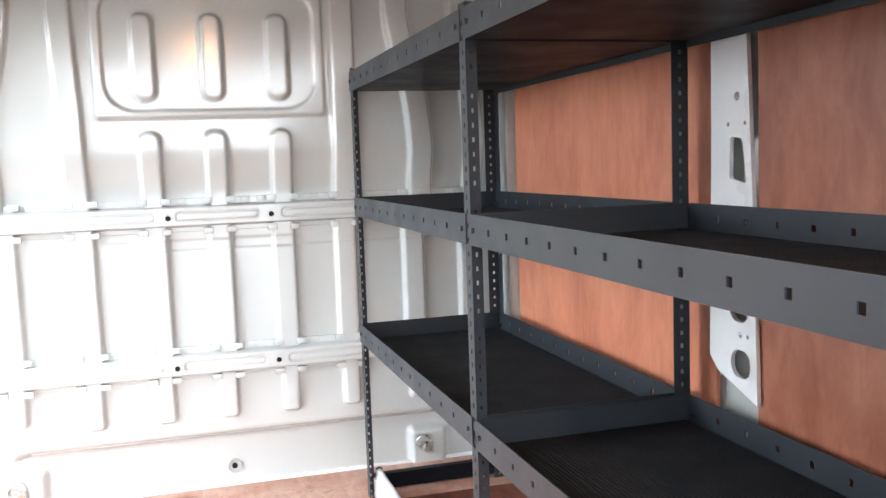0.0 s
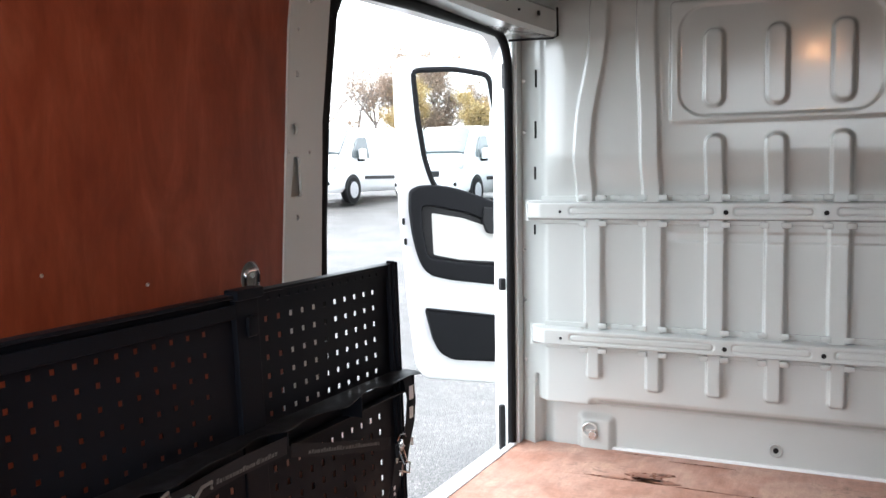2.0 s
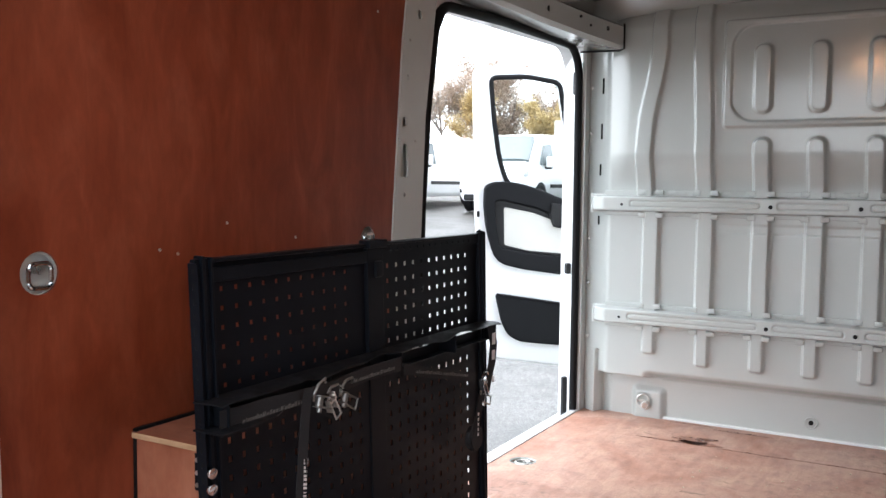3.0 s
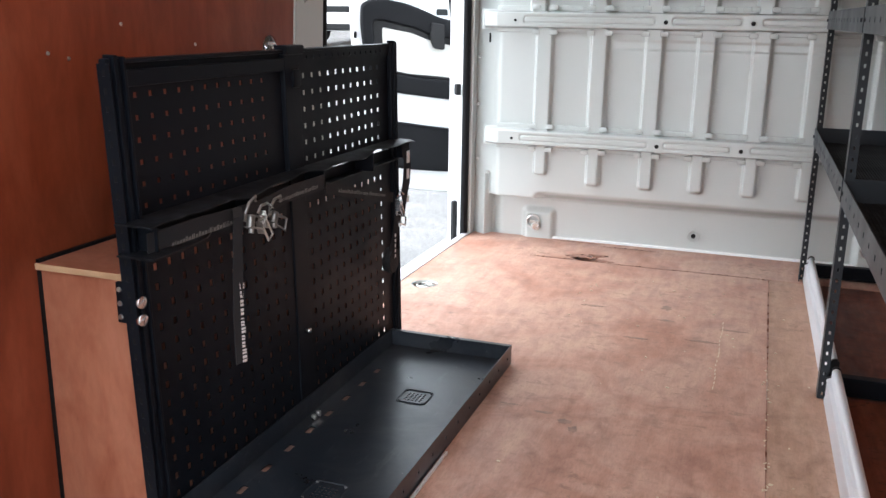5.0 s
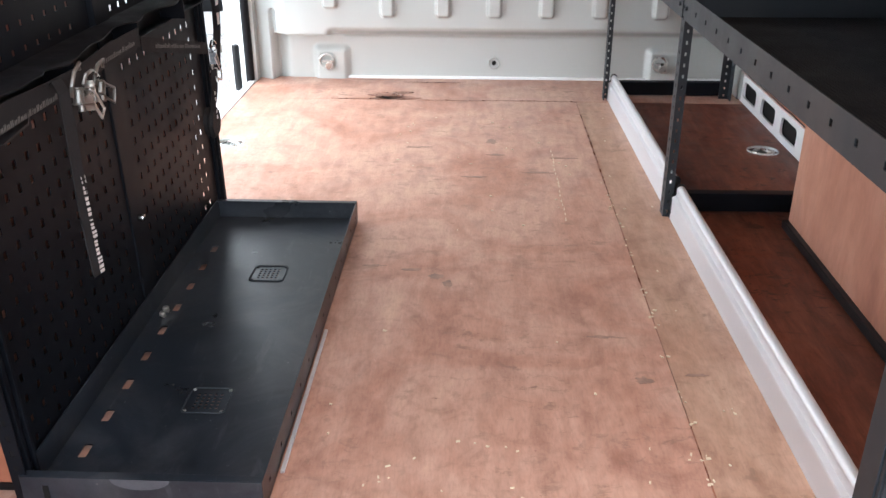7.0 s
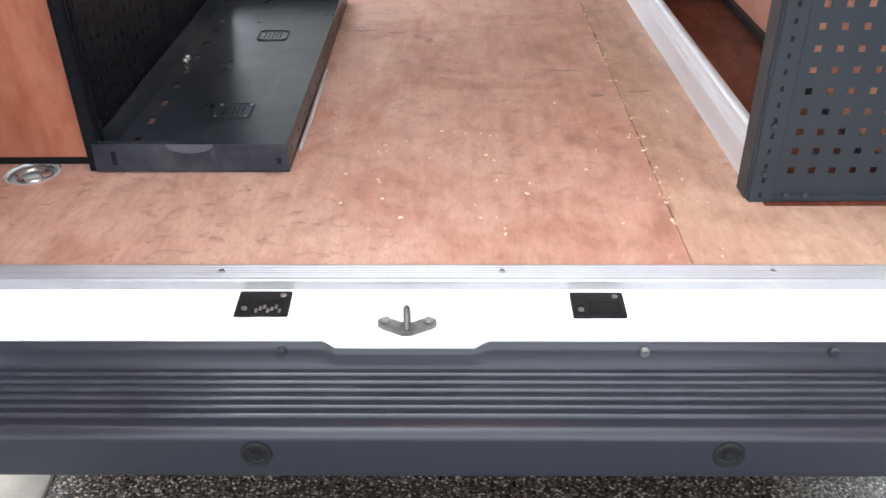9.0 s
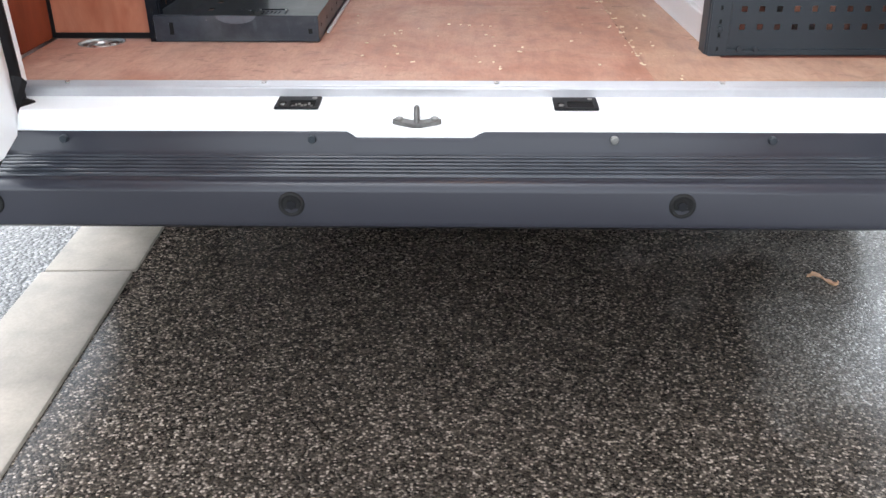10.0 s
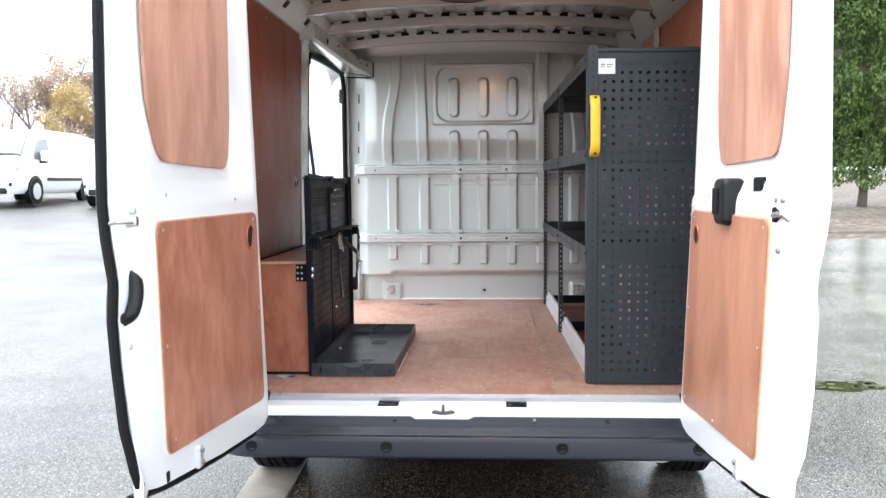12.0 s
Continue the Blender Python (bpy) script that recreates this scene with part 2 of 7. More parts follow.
WHITE = surface("white_body_paint", (0.83, 0.84, 0.84), 0.28, var=0.015, scale=1.5, bumps=0.01, coat=0.5, rvar=0.01)
INNER = surface("cargo_primer_paint", (0.50, 0.525, 0.505), 0.22, var=0.02, scale=1.6, bumps=0.02, coat=0.8, rvar=0.015)
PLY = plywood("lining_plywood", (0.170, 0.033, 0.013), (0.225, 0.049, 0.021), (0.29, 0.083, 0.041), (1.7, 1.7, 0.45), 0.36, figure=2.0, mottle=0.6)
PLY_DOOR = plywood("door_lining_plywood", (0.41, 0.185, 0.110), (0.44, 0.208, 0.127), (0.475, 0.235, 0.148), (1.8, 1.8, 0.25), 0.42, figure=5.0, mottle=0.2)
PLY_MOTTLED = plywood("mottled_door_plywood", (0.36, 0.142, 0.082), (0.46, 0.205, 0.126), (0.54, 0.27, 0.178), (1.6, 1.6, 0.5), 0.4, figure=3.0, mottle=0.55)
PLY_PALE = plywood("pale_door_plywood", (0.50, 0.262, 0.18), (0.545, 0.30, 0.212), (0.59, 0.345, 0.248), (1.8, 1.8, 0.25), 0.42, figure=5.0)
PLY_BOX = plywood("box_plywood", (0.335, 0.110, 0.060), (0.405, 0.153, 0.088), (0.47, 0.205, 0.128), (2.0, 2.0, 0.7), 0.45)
# brighter lining copy: light from the side door is put into its colour
PLY_LIT = plywood("lit_lining_plywood", (0.54, 0.195, 0.108), (0.62, 0.245, 0.142), (0.69, 0.31, 0.19), (2.0, 2.0, 0.5), 0.42, figure=3.2, mottle=0.25)
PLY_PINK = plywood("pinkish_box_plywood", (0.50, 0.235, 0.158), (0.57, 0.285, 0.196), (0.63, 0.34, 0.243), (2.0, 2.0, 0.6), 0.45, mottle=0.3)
PLY_EDGE = plywood("plywood_cut_edge", (0.5, 0.3, 0.15), (0.62, 0.42, 0.24), (0.72, 0.52, 0.33), (1.0, 1.0, 14.0), 0.7)
PLY_FLOOR = worn_boards("floor_plywood", (0.475, 0.283, 0.215), (0.53, 0.330, 0.255), (0.59, 0.38, 0.296), 1.0, 1.15)
PLY_STRIP = worn_boards("floor_strip_plywood", (0.43, 0.268, 0.188), (0.48, 0.308, 0.224), (0.53, 0.355, 0.262), 0.45, 1.15)
# stained floor under the shelving, with part of its shade in the colour
PLY_UNDER = worn_boards("under_shelf_plywood", (0.085, 0.024, 0.013), (0.15, 0.046, 0.026), (0.225, 0.083, 0.048), 1.0, 1.8)
TRAY = surface("dusty_black_tray_steel", (0.0150, 0.0205, 0.0295), 0.32, var=0.4, scale=7, fine=260, bumps=0.06, rvar=0.08, spec=0.45, dust=0.7)
DUSTY = surface("scuffed_dusty_steel", (0.075, 0.08, 0.095), 0.5, var=0.3, scale=30, fine=300, bumps=0.08)
STEEL_BLACK = surface("black_powder_coat", (0.0056, 0.0072, 0.0108), 0.48, var=0.25, scale=6, fine=400, bumps=0.08, spec=0.13)
CHANNEL = surface("scuffed_black_channel", (0.0095, 0.0105, 0.013), 0.5, var=0.45, scale=22, fine=300, bumps=0.15, spec=0.18)
STEEL_GREY = surface("graphite_powder_coat", (0.027, 0.033, 0.0395), 0.45, var=0.12, scale=6, fine=500, bumps=0.08)
MAT_BLACK = surface("ribbed_shelf_matting", (0.0036, 0.0044, 0.0062), 0.75, var=0.3, scale=10, fine=250, bumps=0.2)
PLASTIC = surface("weathered_grey_plastic", (0.0185, 0.0190, 0.0255), 0.28, var=0.06, scale=1.5, fine=600, bumps=0.05, rvar=0.02)
# worn rib plastic, paler than the skin to add the sky's glint
WORN_GLINT_RIB = surface("worn_glint_plastic", (0.03, 0.033, 0.04), 0.13, var=0.3, scale=14, fine=300, bumps=0.04, rvar=0.08)
TRIM_BLACK = surface("black_plastic", (0.01, 0.01, 0.011), 0.45, var=0.2, scale=8, fine=500, bumps=0.1)
TRIM_GREY = surface("dark_grey_door_trim", (0.009, 0.0094, 0.011), 0.6, var=0.1, scale=8, fine=700, bumps=0.15, spec=0.15)
RUBBER = surface("black_rubber_seal", (0.007, 0.007, 0.008), 0.6, var=0.2, scale=8, fine=300, bumps=0.05, spec=0.18)
ALU = surface("anodised_aluminium", (0.66, 0.66, 0.68), 0.42, 0.35, var=0.03, scale=9, fine=200, bumps=0.02, rvar=0.04)
ZINC = surface("zinc_plated_steel", (0.6, 0.59, 0.56), 0.3, 0.9, var=0.2, scale=30, fine=250, bumps=0.05)
DULL = surface("dull_galvanised_steel", (0.3, 0.295, 0.28), 0.42, 0.8, var=0.25, scale=30, fine=250, bumps=0.05)
GRIMY = surface("grimy_striker_steel", (0.15, 0.147, 0.14), 0.45, 0.6, var=0.4, scale=60, fine=300, bumps=0.1)
STRIP_ALU = surface("dull_ribbed_aluminium", (0.36, 0.36, 0.37), 0.42, 0.5, var=0.12, scale=14, fine=200, bumps=0.03)
CHROME = surface("polished_steel", (0.75, 0.75, 0.76), 0.14, 1.0, var=0.1, scale=20, bumps=0.02, rvar=0.05)
# near-black coat, standing in for the shade inside holes and gaps
VOID = surface("cavity_shade", (0.006, 0.006, 0.006), 0.8, var=0.1, bumps=0.0)
YELLOW = surface("yellow_plastic", (0.78, 0.5, 0.02), 0.38, var=0.06, scale=12, bumps=0.03)
SHAVING = surface("pale_wood_shaving", (0.72, 0.62, 0.46), 0.7, var=0.15, scale=20, bumps=0.1)
PAPER = surface("white_label_paper", (0.8, 0.8, 0.8), 0.5, var=0.04)
WEB = surface("black_webbing", (0.018, 0.018, 0.02), 0.75, var=0.3, scale=40, fine=700, bumps=0.4)
PRINT = surface("white_print", (0.75, 0.75, 0.75), 0.55, var=0.05)
FADED = surface("worn_print", (0.16, 0.157, 0.15), 0.6, var=0.4, scale=60)
CREAM = surface("pale_door_insert", (0.62, 0.61, 0.57), 0.6, var=0.05, bumps=0.1)
CONCRETE = surface("concrete_edging", (0.205, 0.180, 0.149), 0.75, var=0.4, scale=6, fine=140, bumps=0.4)
# the asphalt's pale east side has the sky's reflection painted in
ASPHALT = rough_ground("wet_asphalt", [(0.015, 0.0122, 0.0099), (0.048, 0.0387, 0.0312), (0.128, 0.1045, 0.0855), (0.31, 0.26, 0.218)], 0.0044, 0.30, 0.46, 0.0042, 0.9, film=0.6, pale_span=(0.5, 1.05), pale_k=1.6, gloss=0.0, sheen=0.4, ripple=0.1)
GRAVEL = rough_ground("wet_grey_gravel", [(0.022, 0.021, 0.0205), (0.047, 0.0455, 0.044), (0.09, 0.087, 0.084), (0.23, 0.224, 0.216)], 0.0095, 0.3, 0.55, 0.006, 0.35, film=0.10, pale_span=(-0.9, -1.9), pale_k=0.6)
BANK = rough_ground("leaf_strewn_bank", [(0.09, 0.07, 0.05), (0.16, 0.13, 0.10), (0.24, 0.2, 0.16), (0.32, 0.22, 0.12)], 0.09, 0.6, 0.9, 0.02, 0.5)
# bark of the far trees, paled to put haze into its colour
BARK = surface("hazed_tree_bark", (0.3, 0.265, 0.24), 0.85, var=0.3, scale=14, fine=60, bumps=0.6)
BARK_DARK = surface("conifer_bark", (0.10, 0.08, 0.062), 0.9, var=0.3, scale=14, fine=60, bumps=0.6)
# autumn leaves likewise paled, with haze in their colour
LEAF_BROWN = leafy("autumn_brown_leaves", [(0.34, 0.25, 0.19), (0.42, 0.31, 0.235), (0.46, 0.35, 0.265), (0.33, 0.29, 0.23)])
LEAF_GOLD = leafy("autumn_gold_leaves", [(0.50, 0.36, 0.16), (0.56, 0.42, 0.18), (0.44, 0.34, 0.19), (0.52, 0.42, 0.22)])
LEAF_GREEN = leafy("hedge_leaves", [(0.035, 0.065, 0.016), (0.075, 0.125, 0.030), (0.125, 0.18, 0.048), (0.05, 0.09, 0.02)])
FALLEN = surface("fallen_leaf", (0.42, 0.25, 0.15), 0.7, var=0.3, scale=60, bumps=0.2)
SMUDGE = surface("grey_scuff_mark", (0.34, 0.215, 0.168), 0.5, var=0.35, scale=40, bumps=0.05)
STAIN = surface("dark_wood_stain", (0.27, 0.105, 0.06), 0.3, var=0.5, scale=25, bumps=0.05)


def glass(name, tint, rough=0.02):
    m, nt, b, co = base(name)
    b.inputs["Base Color"].default_value = (*tint, 1)
    b.inputs["Roughness"].default_value = rough
    b.inputs["Transmission Weight"].default_value = 1.0
    b.inputs["IOR"].default_value = 1.02
    return m


GLASS = glass("clear_door_glass", (0.9, 0.95, 0.95))
WINDSCREEN = surface("dark_vehicle_glass", (0.09, 0.11, 0.115), 0.06, var=0.1, bumps=0.0, coat=0.0, rvar=0.03)
LAMP_CLEAR = surface("headlamp_lens", (0.5, 0.52, 0.54), 0.12, var=0.1, bumps=0.0, coat=1.0, rvar=0.04)
m_, nt_, b_, co_ = base("warm_lamp_diffuser")
b_.inputs["Emission Color"].default_value = (1.0, 0.42, 0.17, 1)
b_.inputs["Emission Strength"].default_value = 20.0
DIFFUSER = m_


# ---- building helpers ----
SPOT = {}


def thing(name, loc=(0, 0, 0), label="", category="", group="", kind=""):
    ob = new(name)
    ob.empty_display_size = 0.1
    ob.location = loc
    SPOT[ob.name] = Vector(loc)
    return tagged(ob, label, category, group, kind)


def mesh_of(name, bm, material, smooth=False):
    me = bpy.data.meshes.new(name)
    bmesh.ops.recalc_face_normals(bm, faces=bm.faces[:])
    if smooth:
        for f in bm.faces:
            f.smooth = True
    bm.to_mesh(me)
    bm.free()
    me.materials.append(material)
    if smooth:
        me.set_sharp_from_angle(angle=radians(38))
    return me


def hang(ob, parent):
    if parent is not None:
        ob.parent = parent
        ob.matrix_parent_inverse = Matrix.Translation(-SPOT.get(parent.name, Vector((0, 0, 0))))
    return ob


def part(name, bm, material, parent=None, label="", smooth=True, kind="", category=""):
    """Links a bmesh in world places as one mesh object under a thing or a part."""
    ob = new(name, mesh_of(name, bm, material, smooth))
    if smooth:
        even = ob.modifiers.new("even_normals", "WEIGHTED_NORMAL")
        even.keep_sharp = True
        even.weight = 60
    hang(ob, parent)
    return tagged(ob, label, category, "", kind)


def share(name, me, parent, m, label=""):
    """One more object on a mesh that is used already."""
    ob = new(name, me)
    hang(ob, parent)
    ob.matrix_basis = m
    return tagged(ob, label)


def raw(name, verts, faces, material, parent=None, label="", smooth=True, kind=""):
    me = bpy.data.meshes.new(name)
    me.from_pydata(verts, [], faces)
    me.materials.append(material)
    if smooth:
        me.polygons.foreach_set("use_smooth", [True] * len(me.polygons))
        me.set_sharp_from_angle(angle=radians(38))
    ob = new(name, me)
    hang(ob, parent)
    return tagged(ob, label, "", "", kind)


def box(bm, a, b, bevel=0.0, seg=2):
    """Adds a box between two corners, with rounded edges."""
    made = bmesh.ops.create_cube(bm, size=1)["verts"]
    for v in made:
        v.co = Vector([min(a[i], b[i]) + (v.co[i] + 0.5) * abs(b[i] - a[i]) for i in range(3)])
    if bevel:
        edges = list({e for v in made for e in v.link_edges})
        bmesh.ops.bevel(bm, geom=edges, offset=bevel, segments=seg, affect="EDGES", profile=0.5)
    return bm


def boxes(*items):
    bm = bmesh.new()
    for it in items:
        box(bm, *it)
    return bm


def prism(bm, pts, axis, lo, hi, bevel=0.0):
    """Extrudes a polygon of (a, b) points along an axis."""
    def place(p, h):
        return {"x": (h, p[0], p[1]), "y": (p[0], h, p[1]), "z": (p[0], p[1], h)}[axis]
    va = [bm.verts.new(place(p, lo)) for p in pts]
    vb = [bm.verts.new(place(p, hi)) for p in pts]
    n = len(pts)
    fs = [bm.faces.new(va), bm.faces.new(vb[::-1])]
    fs += [bm.faces.new((va[i], vb[i], vb[(i + 1) % n], va[(i + 1) % n])) for i in range(n)]
    bmesh.ops.recalc_face_normals(bm, faces=fs)
    if bevel:
        edges = list({e for f in fs[:2] for e in f.edges})
        bmesh.ops.bevel(bm, geom=edges, offset=bevel, segments=2, affect="EDGES", profile=0.5)
    return bm


def disc(bm, centre, r, depth, axis, n=20, bevel=0.0):
    made = bmesh.ops.create_cone(bm, cap_ends=True, segments=n, radius1=r, radius2=r, depth=depth)["verts"]
    turn = {"x": Matrix.Rotation(radians(90), 4, "Y"), "y": Matrix.Rotation(radians(90), 4, "X"), "z": Matrix.Identity(4)}[axis]
    bmesh.ops.transform(bm, matrix=Matrix.Translation(centre) @ turn, verts=made)
    if bevel:
        edges = [e for e in {e for v in made for e in v.link_edges} if any(len(f.verts) > 4 for f in e.link_faces)]
        bmesh.ops.bevel(bm, geom=edges, offset=bevel, segments=2, affect="EDGES", profile=0.5)
    return bm


def ring(bm, centre, R, r, axis, n=24, k=8, squash=1.0):
    """A torus round an axis."""
    rows = []
    for i in range(n):
        a = 2 * math.pi * i / n
        row = []
        for j in range(k):
            b = 2 * math.pi * j / k
            u, v, w = (R + r * math.cos(b)) * math.cos(a), (R + r * math.cos(b)) * math.sin(a) * squash, r * math.sin(b)
            p = {"z": (u, v, w), "y": (u, w, v), "x": (w, u, v)}[axis]
            row.append(bm.verts.new(Vector(centre) + Vector(p)))
        rows.append(row)
    for i in range(n):
        for j in range(k):
            bm.faces.new((rows[i][j], rows[(i + 1) % n][j], rows[(i + 1) % n][(j + 1) % k], rows[i][(j + 1) % k]))
    return bm


def rounded(a0, b0, a1, b1, r, n=5):
    """Outline of a rectangle with round corners, as (a, b) points."""
    out = []
    for cx, cy, s in ((a1 - r, b1 - r, 0), (a0 + r, b1 - r, 90), (a0 + r, b0 + r, 180), (a1 - r, b0 + r, 270)):
        for i in range(n + 1):
            t = radians(s + 90 * i / n)
            out.append((cx + r * math.cos(t), cy + r * math.sin(t)))
    return out


def ease(points, r=0.03, n=4):
    """Rounds the corners of an outline."""
    out = []
    k = len(points)
    for i in range(k):
        p, a, b = Vector(points[i]), Vector(points[i - 1]), Vector(points[(i + 1) % k])
        rr = min(r, (a - p).length * 0.45, (b - p).length * 0.45)
        p0, p1 = p + (a - p).normalized() * rr, p + (b - p).normalized() * rr
        for j in range(n + 1):
            t = j / n
            out.append(tuple(p0 * (1 - t) ** 2 + p * 2 * t * (1 - t) + p1 * t * t))
    return out


def circle(a, b, r, n=18):
    return [(a + r * math.cos(2 * math.pi * i / n), b + r * math.sin(2 * math.pi * i / n)) for i in range(n)]


def plate(bm, outline, holes, axis, lo, hi):
    """A flat plate with openings that go through it; the outline and the holes are (a, b) points."""
    def place(p, h):
        return {"x": (h, p[0], p[1]), "y": (p[0], h, p[1]), "z": (p[0], p[1], h)}[axis]
    edges = []
    for loop in (outline, *holes):
        vs = [bm.verts.new(place(p, lo)) for p in loop]
        edges += [bm.edges.new((vs[i], vs[(i + 1) % len(vs)])) for i in range(len(vs))]
    nor = {"x": Vector((1, 0, 0)), "y": Vector((0, 1, 0)), "z": Vector((0, 0, 1))}[axis]
    faces = [g for g in bmesh.ops.triangle_fill(bm, edges=edges, use_beauty=True, normal=nor)["geom"] if isinstance(g, bmesh.types.BMFace)]
    top = bmesh.ops.extrude_face_region(bm, geom=faces)["geom"]
    bmesh.ops.translate(bm, vec=nor * (hi - lo), verts=[g for g in top if isinstance(g, bmesh.types.BMVert)])
    return bm


def tube(bm, path, r, k=8, closed=False, flat=1.0):
    """A round bar along a path of points."""
    pts = [Vector(p) for p in path]
    n = len(pts)
    rows = []
    up = Vector((0.13, 0.21, 0.97)).normalized()
    for i, p in enumerate(pts):
        a = pts[(i - 1) % n] if closed or i > 0 else p
        b = pts[(i + 1) % n] if closed or i < n - 1 else p
        d = (b - a).normalized()
        s = d.cross(up)
        s = s.normalized() if s.length > 1e-4 else Vector((1, 0, 0))
        u = s.cross(d).normalized()
        rr = r[i] if isinstance(r, (list, tuple)) else r
        rows.append([bm.verts.new(p + rr * (math.cos(2 * math.pi * j / k) * s + flat * math.sin(2 * math.pi * j / k) * u)) for j in range(k)])
    for i in range(n if closed else n - 1):
        q = rows[(i + 1) % n]
        for j in range(k):
            bm.faces.new((rows[i][j], q[j], q[(j + 1) % k], rows[i][(j + 1) % k]))
    if not closed:
        bm.faces.new(rows[0][::-1])
        bm.faces.new(rows[-1])
    return bm


def loft(bm, sections, caps=True, closed=True):
    rows = [[bm.verts.new(p) for p in s] for s in sections]
    k = len(rows[0])
    for a, b in zip(rows, rows[1:]):
        for j in range(k if closed else k - 1):
            bm.faces.new((a[j], a[(j + 1) % k], b[(j + 1) % k], b[j]))
    if caps:
        bm.faces.new(rows[0][::-1])
        bm.faces.new(rows[-1])
    return bm


def perforated(origin, u, v, n, nu, nv, pu, pv, hu, hv, mu, mv, thick):
    """Sheet with a grid of square holes that go through it. Returns verts and faces. mu, mv: plain borders (two each)."""
    o, u, v, n = Vector(origin), Vector(u), Vector(v), Vector(n)
    verts, faces = [], []

    def quad(a, b, c, d):
        i = len(verts)
        verts.extend([a, b, c, d])
        faces.append((i, i + 1, i + 2, i + 3))

    def at(a, b, h):
        return o + u * a + v * b + n * h
    W, H = mu[0] + nu * pu + mu[1], mv[0] + nv * pv + mv[1]
    for h, s in ((0.0, 1), (-thick, -1)):
        for a0, b0, a1, b1 in ((0, 0, W, mv[0]), (0, H - mv[1], W, H), (0, mv[0], mu[0], H - mv[1]), (W - mu[1], mv[0], W, H - mv[1])):
            if a1 - a0 > 1e-6 and b1 - b0 > 1e-6:
                quad(at(a0, b0, h), at(a1, b0, h), at(a1, b1, h), at(a0, b1, h))
    for a0, b0, a1, b1 in ((0, 0, W, 0), (W, 0, W, H), (W, H, 0, H), (0, H, 0, 0)):
        quad(at(a0, b0, 0), at(a1, b1, 0), at(a1, b1, -thick), at(a0, b0, -thick))
    for i in range(nu):
        for j in range(nv):
            x0, y0 = mu[0] + i * pu, mv[0] + j * pv
            x1, y1 = x0 + pu, y0 + pv
            cx, cy = x0 + pu / 2, y0 + pv / 2
            ho = [(cx - hu / 2, cy - hv / 2), (cx + hu / 2, cy - hv / 2), (cx + hu / 2, cy + hv / 2), (cx - hu / 2, cy + hv / 2)]
            ou = [(x0, y0), (x1, y0), (x1, y1), (x0, y1)]
            for k in range(4):
                l = (k + 1) % 4
                for h in (0.0, -thick):
                    quad(at(*ou[k], h), at(*ou[l], h), at(*ho[l], h), at(*ho[k], h))
                quad(at(*ho[k], 0), at(*ho[l], 0), at(*ho[l], -thick), at(*ho[k], -thick))
    return verts, faces


def dots(name, places, r, depth, axis, material, parent, n=12, bevel=0.001):
    """Bolts, screws or rivets that share one mesh, each an object of its own."""
    bm = bmesh.new()
    disc(bm, (0, 0, 0), r, depth, axis, n, bevel)
    me = mesh_of(name, bm, material, True)
    for p in places:
        share(name, me, parent, pose(*p))


def smooth_step(x, a, b):
    t = np.clip((x - a) / (b - a), 0, 1)
    return t * t * (3 - 2 * t)


def pill(X, Z, x0, z0, x1, z1, r, soft):
    """1 inside a rectangle with round corners, 0 outside, with a soft edge."""
    qx = np.abs(X - (x0 + x1) / 2) - (x1 - x0) / 2 + r
    qz = np.abs(Z - (z0 + z1) / 2) - (z1 - z0) / 2 + r
    d = np.hypot(np.maximum(qx, 0), np.maximum(qz, 0)) + np.minimum(np.maximum(qx, qz), 0) - r
    return smooth_step(-d, 0.0, soft)


def pressed(name, us, vs, height, place, material, parent=None, label="", kind=""):
    """A pressed sheet: a fine grid over us x vs, moved by height(U, V) and laid out by place(U, V, H)."""
    U, V = np.meshgrid(us, vs)
    P = np.stack(place(U, V, height(U, V)), -1).reshape(-1, 3)
    nu, nv = len(us), len(vs)
    idx = np.arange(nu * nv).reshape(nv, nu)
    F = np.stack([idx[:-1, :-1], idx[:-1, 1:], idx[1:, 1:], idx[1:, :-1]], -1).reshape(-1, 4)
    me = bpy.data.meshes.new(name)
    me.from_pydata(P.tolist(), [], F.tolist())
    me.polygons.foreach_set("use_smooth", [True] * len(me.polygons))
    me.materials.append(material)
    ob = new(name, me)
    hang(ob, parent)
    return tagged(ob, label, "", "", kind)


# ---- ground ----
GZ = -0.53


def ground_z(x, y):
    r = math.hypot(x, y)
    k = 0.036 + 0.0065 * min(1.0, max(0.0, -x / 8.0))
    return GZ + k * max(0.0, min(r, 60.0) - 5.0)


KERB_SKEW = 0.037


